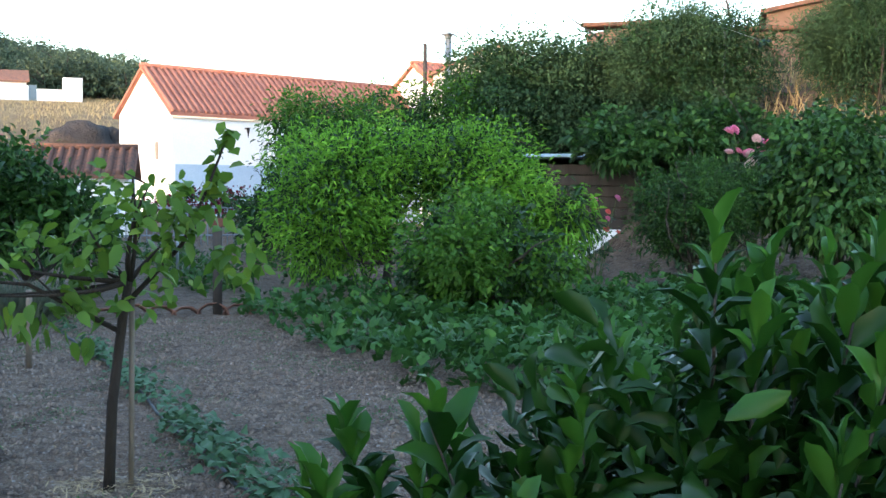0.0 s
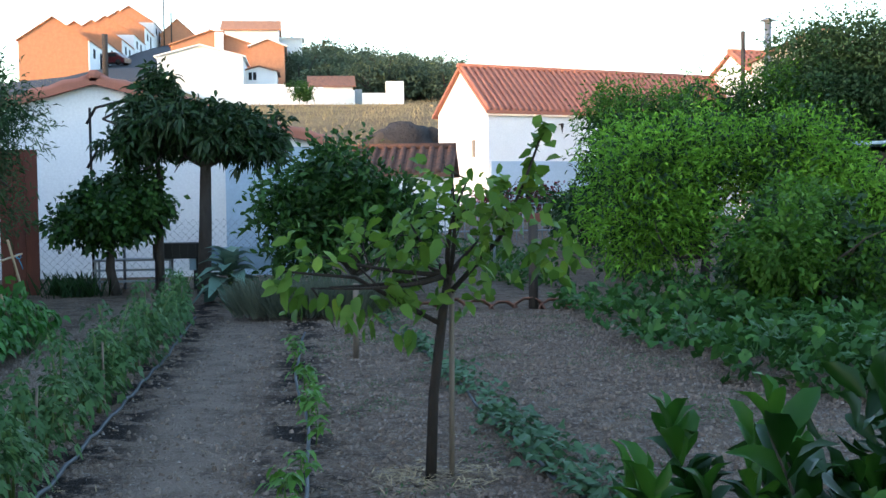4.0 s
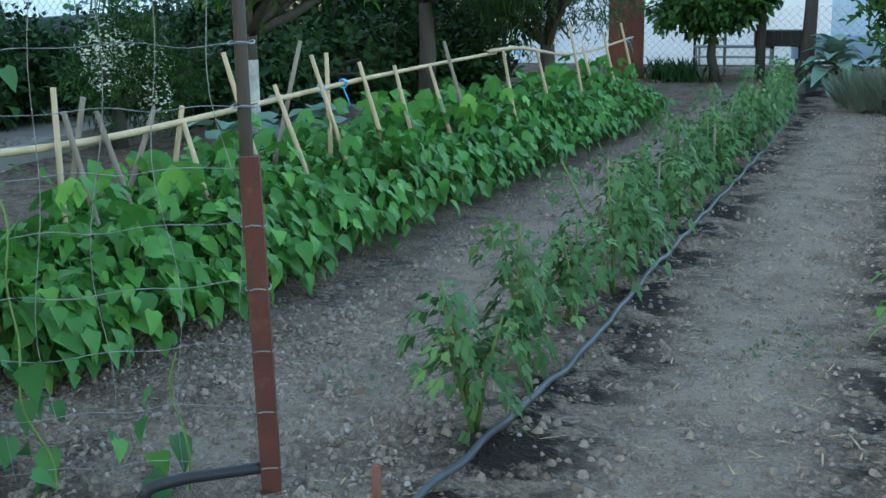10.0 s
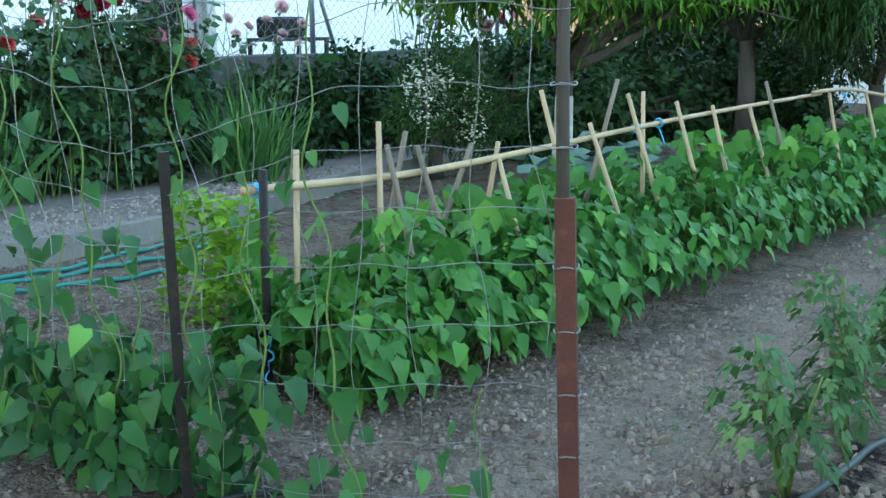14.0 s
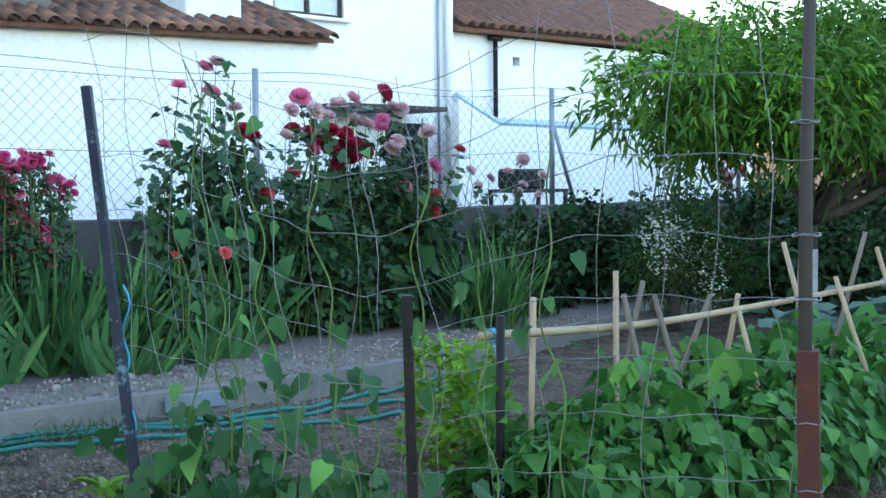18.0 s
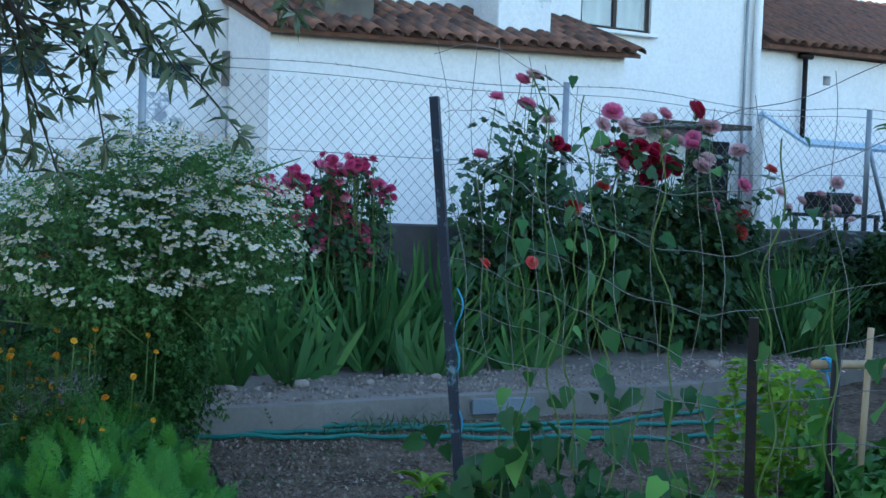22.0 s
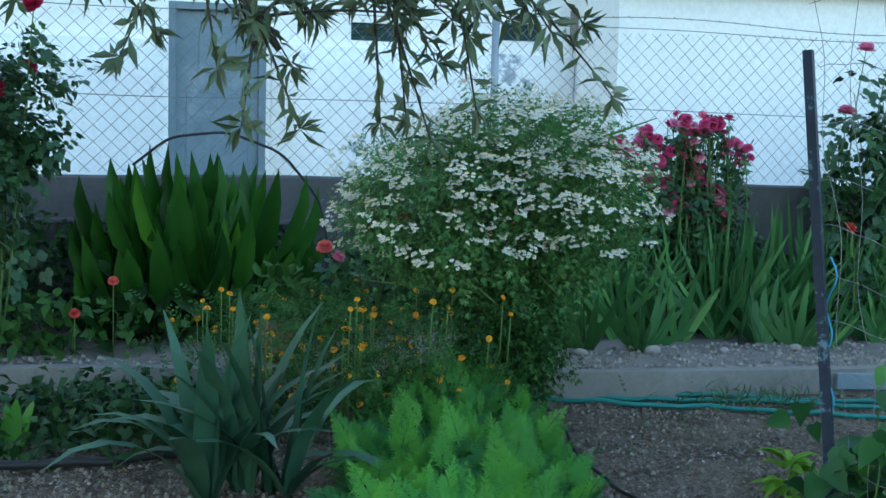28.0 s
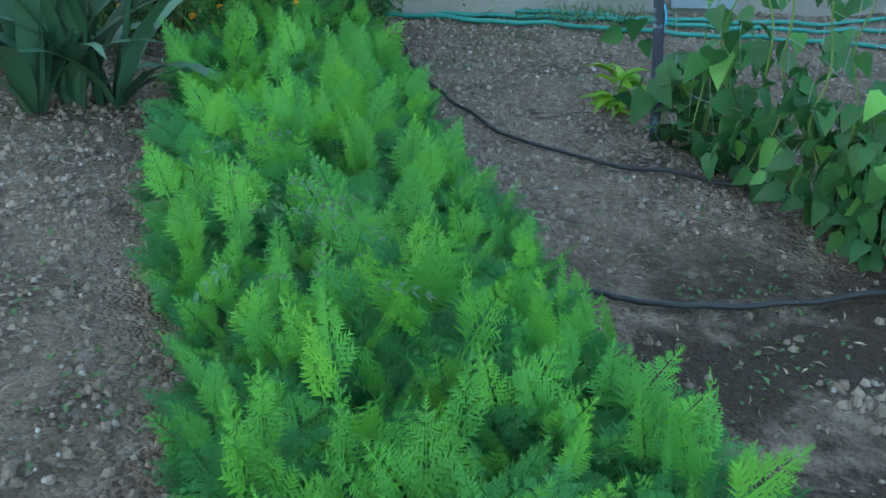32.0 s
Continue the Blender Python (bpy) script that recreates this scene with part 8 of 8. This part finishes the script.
for k, (fx, fy, fz) in enumerate(((-7.35, -0.55, 0.38), (-7.4, -0.35, 0.55))):
    t = thing("small_flower", fx, fy, 0.12, "single red flower in the border", "flower", "red border flowers")
    child("stem", Tubes().add([(0, 0, 0), (0.01, 0, fz - 0.12)], 0.003, 4).mesh("stem", STEM), t)
    f = child("bloom", flower_mesh("rose", PETAL_SCARLET), t)
    f.matrix_local = Matrix.LocRotScale((0.01, 0, fz - 0.12), Euler((0, 0.8, 0)), (0.03, 0.03, 0.03))

# low dark plants between the iris and the kerb
m = 1500
P = np.stack([-6.2 + 0.35 * rng.normal(size=m), -0.35 + 0.42 * rng.normal(size=m), 0.02 + 0.18 * rng.random(m) ** 1.3], 1)
P = P[np.abs(P[:, 0] + 6.2) < 0.62]
m = len(P)
tagged(new("low_greens", scatter("low_greens", KITE, P, rand_dirs(m, 0.4), rng.normal(size=(m, 3)) + [0, 0, 1], rng.uniform(0.05, 0.10, m), 0.045, DARK_LEAF, 0.3)), "low dark green leafy plants beside the iris", "plants", "", "stuff")

# carrot bed
m = 4000
s = rng.random(m) ** 1.25
x = -2.05 - 4.5 * s
mid = np.interp(-x, [2, 3.2, 4.4, 5.6, 6.6], [0.56, 0.68, 0.84, 1.1, 1.35])
half = np.interp(-x, [2, 3.2, 4.4, 5.6, 6.6], [0.44, 0.46, 0.46, 0.36, 0.26])
y = mid + half * rng.uniform(-1, 1, m)
a = rng.uniform(0, 6.28, m)
L = rng.uniform(0.15, 0.31, m) * (1 - 0.3 * np.abs((y - mid) / half)) * (1 + 0.18 * np.sin(5.3 * x + 1.0) * np.sin(7.1 * y))
edge = (y - mid) / half
D = np.stack([0.75 * np.cos(a), 0.75 * np.sin(a) + 0.45 * edge, 1.0 + 0 * a], 1)
P = np.stack([x, y, 0.0 + 0.10 * rng.random(m)], 1)
tagged(new("carrot_bed", scatter("carrot_bed", CARROT, P, D, np.stack([0.4 + 0 * a, 0.1 + 0 * a, 1.0 + 0 * a], 1) + rng.normal(size=(m, 3)) * 0.45, L, L * 0.95, CARROT_LEAF, rng.uniform(0.15, 0.6, m))), "dense feathery bright green carrot tops in a bed", "carrot plants", "", "stuff")
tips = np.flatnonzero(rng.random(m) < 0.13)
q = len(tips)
tagged(new("carrot_tops", scatter("carrot_tops", CARROT, P[tips] + rng.normal(size=(q, 3)) * [0.02, 0.02, 0.0] + [0, 0, 0.05], D[tips] * [0.6, 0.6, 1], rng.normal(size=(q, 3)) * 0.6 + [0.6, 0.1, 0.6], L[tips] * 1.08, L[tips] * 0.9, CARROT_TIP, 0.12)), "brighter fronds standing above the carrot bed", "carrot plants", "", "stuff")
m = 26
P = np.stack([-3.2 + 0.25 * rng.normal(size=m), 0.5 + 0.12 * rng.normal(size=m), 0.28 + 0.08 * rng.random(m)], 1)
tagged(new("carrot_umbels", scatter("carrot_umbels", FEATHER, P, rand_dirs(m, 0.6), rng.normal(size=(m, 3)), 0.11, 0.09, MELON_LEAF, 0.2)), "greyish feathery tops among the carrots", "carrot plants", "", "stuff")


def leafy_plant(name, label, x, y, height, n, L, W, material, seed, radius):
    r = np.random.default_rng(seed)
    t = thing(name, x, y, 0, label, "plant")
    a = r.uniform(0, 6.28, n)
    z = r.uniform(0.02, 1, n) * height
    rr = radius * (1 - 0.5 * z / height) * np.sqrt(r.random(n))
    P = np.stack([rr * np.cos(a), rr * np.sin(a), z], 1)
    child("foliage", scatter("foliage", HEART, P, np.stack([np.cos(a), np.sin(a), 0.5 + 0 * a], 1) + r.normal(size=(n, 3)) * 0.3, np.stack([0 * a, 0 * a, 1 + 0 * a], 1) + r.normal(size=(n, 3)) * 0.4, L * r.uniform(0.7, 1.3, n), W, material, 0.2), t)
    child("stems", Tubes().add([(0, 0, -0.03), (0.01, 0, height * 0.8)], [0.012, 0.005], 6).mesh("stems", STEM), t)
    return t


leafy_plant("lettuce", "tall bolting lime-green lettuce plant", -4.30, 3.90, 0.60, 340, 0.065, 0.045, LETTUCE_LEAF, 300, 0.22)
leafy_plant("lettuce", "tall bolting lime-green lettuce plant", -4.62, 3.95, 0.60, 300, 0.065, 0.045, LETTUCE_LEAF, 301, 0.21)
leafy_plant("chard_seedling", "small yellow-green chard seedling", -4.78, 2.26, 0.16, 22, 0.11, 0.05, LETTUCE_LEAF, 302, 0.05)
leafy_plant("bean_seedling", "young bush bean by the post", -4.28, 2.35, 0.32, 46, 0.125, 0.10, CLIMB_LEAF, 303, 0.18)

# green hoses along the kerb, painted patch, drip pipes
for k, pts in enumerate(([(-6.7, 1.4), (-6.55, 2.3), (-6.25, 3.1), (-5.98, 4.0), (-5.85, 4.8), (-6.1, 5.8)], [(-6.75, 1.5), (-6.4, 2.2), (-6.05, 3.0), (-5.75, 3.9), (-5.5, 4.7), (-5.3, 5.2)], [(-6.8, 1.45), (-6.6, 2.4), (-6.33, 3.3), (-6.06, 4.3), (-6.2, 5.3), (-6.7, 6.7)])):
    hose("garden_hose", pts, 0.013, HOSE_GREEN, "dark green garden hose lying along the kerb", seed=20 + k, n=60)
hose("garden_hose", [(-6.95, -2.0), (-6.93, -0.4), (-6.9, 0.4)], 0.012, HOSE_GREEN, "dark green garden hose lying along the kerb", seed=24, n=30)
hose("black_pipe", [(-5.6, -2.2), (-5.65, -0.4), (-5.7, 0.2)], 0.02, HOSE_BLACK, "thick black water pipe on the soil", 0.03, seed=25, n=30)
hose("drip_pipe", [(-3.2, 1.25), (-3.05, 1.5), (-2.95, 2.2), (-2.7, 2.6)], 0.009, HOSE_BLACK, "thin black drip pipe between the beds", seed=26, n=40)
hose("drip_pipe", [(-6.1, 1.75), (-5.2, 1.62), (-4.5, 1.6), (-4.1, 1.9), (-3.8, 2.3)], 0.008, HOSE_BLACK, "thin black drip pipe between the beds", seed=27, n=50)
patch = thing("painted_slab", -6.43, 3.72, 0.04, "small pale blue slab leaning on the kerb", "slab", rz=-10)
part("slab", box_bm([(0, -0.2, 0, 0.02, 0.2, 0.095)], 0.006), SLAB, patch)

# olive boughs hanging into view near the camera, their trunk out of sight
olive = thing("olive_tree", -3.0, -2.6, 0, "olive tree with long hanging boughs", "tree")
BOUGH_ENDS = [(0.0, 2.66, 1.54), (0.05, 2.92, 1.62), (0.1, 3.10, 1.64), (0.15, 3.24, 1.84), (-0.05, 2.45, 1.66), (-0.3, 2.80, 1.78), (-0.25, 2.25, 1.80), (-0.5, 3.10, 1.98), (0.2, 3.36, 1.94)]
BOUGHS = [[(0.1, 0, 1.55), (0.6 * x, 0.45 * y, 2.5), (x - 0.05, y - 0.4, z + 0.52), (x, y, z)] for x, y, z in BOUGH_ENDS]
tb = Tubes().add([(0, 0, -0.1), (0.05, 0, 0.8), (0.1, 0, 1.6)], [0.16, 0.1], 10)
P, D = [], []
for k, b in enumerate(BOUGHS):
    path = wave_path(b, 26, 0.03, 40 + k)
    tb.add(path, [0.04, 0.006], 6)
    for _ in range(50):
        i = int(rng.integers(7, 25))
        d = unit(path[min(i + 1, 25)] - path[i] + rng.normal(size=3) * 0.55 + [0, 0.15, 0.02])
        ln = rng.uniform(0.18, 0.42)
        q = np.array([path[i] + d * ln * s + np.array([0, 0, -0.15 * ln * s * s]) for s in np.linspace(0, 1, 6)])
        tb.add(q, [0.004, 0.0018], 4, False)
        for s in np.arange(0.25, 1.02, 0.09):
            p = path[i] + d * ln * s + np.array([0, 0, -0.15 * ln * s * s])
            for _ in range(2):
                P.append(p)
                D.append(unit(d * 0.7 + rng.normal(size=3) * 0.6))
        for _ in range(9):
            P.append(q[-1])
            D.append(unit(d * 0.5 + rng.normal(size=3) * 0.8))
child("bough", tb.mesh("bough", BARK), olive)
# unseen crown, added and spread this wide to shade the flower bed
crown("crown", olive, OLIVE_LEAF, lumps([(-0.6, 0.6, 4.2, 2.4, 2.0, 0.8), (-2.2, 0.6, 4.5, 1.6, 1.6, 0.7), (1.6, -0.8, 3.9, 1.8, 1.6, 0.9), (0.2, -1.0, 3.2, 1.8, 1.2, 0.8), (-4.0, -0.3, 4.9, 1.7, 1.7, 0.7)], 12, 0.34), 5200, 14, KITE, 0.075, 0.020, 0.1, 0.2, 0.3, 0.3)
limbs(olive, BARK, [(0.1, 0, 1.5), (0.0, 0.1, 2.2)], [0.1, 0.08], [(-0.6, 0.6, 4.2, 2.4, 2.0, 0.8), (1.2, -0.8, 3.9, 1.8, 1.6, 0.9)], 10, "limb")
m = len(P)
L = rng.uniform(0.040, 0.062, m)
child("foliage", scatter("foliage", KITE, P, D, rng.normal(size=(m, 3)) + [0, 0, 0.5], L * 1.1, L * 0.27, OLIVE_LEAF, 0.1), olive)

# ---- stones, clods and weeds on the soil ----


def strewn(name, label, n, box, size, material, seed, squash=1.0, keep=None):
    r = np.random.default_rng(seed)
    x0, y0, x1, y1 = box
    x, y = r.uniform(x0, x1, n), y0 + (y1 - y0) * r.random(n) ** 1.3
    if keep is not None:
        ok = keep(x, y, r)
        x, y = x[ok], y[ok]
    m = len(x)
    a = r.uniform(0, 6.28, m)
    L = np.minimum(size * np.exp(r.normal(size=m) * 0.5), size * 1.9)
    P = np.stack([x, y, ground_height(x, y) + (0.13 if name == "gravel_stones" else 0.0) + 0.1 * L], 1)
    tagged(new(name, scatter(name, pebble(seed), P, np.stack([np.cos(a), np.sin(a), 0 * a], 1), np.tile([0, 0, 1.0], (m, 1)), L, L * r.uniform(0.6, 1, m), material, 0, False)), label, "stones", "", "stuff")


def off_paths(x, y, r):
    damp = np.minimum(np.abs(x + 1.36), np.abs(x + 0.26)) < 0.2
    return (~damp | (r.random(len(x)) < 0.3)) & (((np.abs(x + 0.85) > 0.3 * r.random(len(x)) + 0.12) & (np.abs(x + 2.15) > 0.35 * r.random(len(x)))) | (r.random(len(x)) < 0.25))


def off_wet(x, y, r):
    return (np.hypot(x + 2.55, y - 1.75) > 0.95) | (r.random(len(x)) < 0.12)


strewn("soil_clods", "small dry clods strewn over the tilled soil", 38000, (-2.6, 1.6, 3.4, 13.5), 0.022, CLOD, 1, keep=off_paths)
strewn("pale_stones", "small pale stones in the soil", 13000, (-2.6, 1.6, 3.4, 13.5), 0.012, STONE, 2, keep=off_paths)
strewn("soil_clods", "small dry clods strewn over the tilled soil", 20000, (-7.0, -1.8, -1.6, 4.5), 0.018, CLOD, 3, keep=off_wet)
strewn("pale_stones", "small pale stones in the soil", 7000, (-7.0, -1.8, -1.6, 4.5), 0.012, STONE, 4, keep=off_wet)
strewn("gravel_stones", "loose pale gravel on the strip", 6500, (-7.4, -1.5, -6.5, 8.5), 0.019, STONE, 5, keep=lambda x, y, r: x < np.interp(y, [k[1] for k in KERB], [k[0] for k in KERB]) - 0.12)
for k, (sx, sy, sr) in enumerate(((-7.2, 2.0, 0.055), (-7.18, 2.3, 0.04), (-7.2, 2.75, 0.045), (-7.15, 3.2, 0.035), (-7.2, 3.7, 0.04), (-7.0, 5.9, 0.06))):
    tv, tf = cobble(60 + k)
    st = new("border_stone", raw_mesh("border_stone", [(a * sr * 2, b * sr * 2, c * sr * 2) for a, b, c in tv], tf, STONE))
    st.matrix_world = pose(sx, sy, 0.125 + sr * 0.4, 0, 0, 40 * k)
    tagged(st, "rounded pale stone at the border's edge", "stone", "border stones")
r = np.random.default_rng(77)
centres = [(x, y) for x, y in zip(r.uniform(-0.1, 3.0, 90), 3.5 + 9.5 * r.random(90))] + [(-0.75, 4.35), (-0.7, 4.6), (-2.1, 3.6), (-2.0, 4.1), (-3.0, 0.0), (-2.9, -0.4), (-3.5, -0.2), (-4.2, -0.6), (-3.1, 1.7), (-2.7, 1.6), (-5.6, 1.9), (-6.0, 2.3)]
P = np.array([(cx + 0.11 * r.normal(), cy + 0.11 * r.normal(), 0.008) for cx, cy in centres for _ in range(44)])
P = np.concatenate([P, np.stack([r.uniform(-6.4, -2.4, 700), r.uniform(-1.4, 2.4, 700), np.full(700, 0.005)], 1)])
P[:, 2] += ground_height(P[:, 0], P[:, 1])
m = len(P)
tagged(new("weeds", scatter("weeds", KITE, P, rand_dirs(m, 0.25), r.normal(size=(m, 3)) * 0.3 + [0, 0, 1], r.uniform(0.014, 0.04, m), 0.014, WEED_LEAF, 0.2)), "scattered low weeds on the soil", "weeds", "", "stuff")
m = 900
P = np.stack([r.uniform(-2.6, 3.2, m), r.uniform(2.2, 12, m), np.zeros(m)], 1)
P[:, 2] = ground_height(P[:, 0], P[:, 1]) + 0.012
tagged(new("dry_litter", scatter("dry_litter", BLADE, P, rand_dirs(m, 0) * [1, 1, 0.1], np.tile([0, 0, 1.0], (m, 1)), r.uniform(0.03, 0.11, m), 0.006, STRAW)), "bits of dry stalk on the soil", "litter", "", "stuff")
m = 3200
P = np.stack([r.uniform(-6.6, -2.0, m), r.uniform(-1.6, 4.4, m), np.zeros(m)], 1)
P[:, 2] = ground_height(P[:, 0], P[:, 1]) + 0.010
tagged(new("dry_litter", scatter("dry_litter", THIN, P, rand_dirs(m, 0) * [1, 1, 0.25], np.tile([0, 0, 1.0], (m, 1)) + r.normal(size=(m, 3)) * 0.4, r.uniform(0.015, 0.05, m), 0.014, LITTER)), "crumbled dry leaves and stalks on the soil", "litter", "", "stuff")
m = 260
P = np.stack([-7.0 + 0.25 * r.normal(size=m), 6.3 + 0.5 * r.normal(size=m), 0.14 + 0 * r.random(m)], 1)
tagged(new("fallen_petals", scatter("fallen_petals", KITE, P, rand_dirs(m, 0) * [1, 1, 0.2], np.tile([0, 0, 1.0], (m, 1)), 0.035, 0.03, PETAL_PALE)), "fallen pink rose petals on the gravel", "petals", "", "stuff")
m = 160
P = np.stack([-6.25 + 0.12 * r.normal(size=m), 2.95 + 0.22 * r.normal(size=m), 0.02 + 0.05 * r.random(m)], 1)
tagged(new("grass_tuft", scatter("grass_tuft", BLADE, P, rand_dirs(m, 1.0), r.normal(size=(m, 3)), 0.09, 0.008, WEED_LEAF, 0.3)), "small tuft of grass below the kerb", "grass", "", "stuff")

# roof tiles
tiled_roof(roof, (-11.3, 4.12, 2.835), (0, 1, 0.027), (-1.33, 0, 0.47), 22, 5, ROOF_OLD, True, 0.207)
tiled_roof(second, (-12.44, 11.85, 3.48), (0, 1, 0.012), (-2.8, 0, 1.25), 39, 10, ROOF_OLD, False, 0.2)
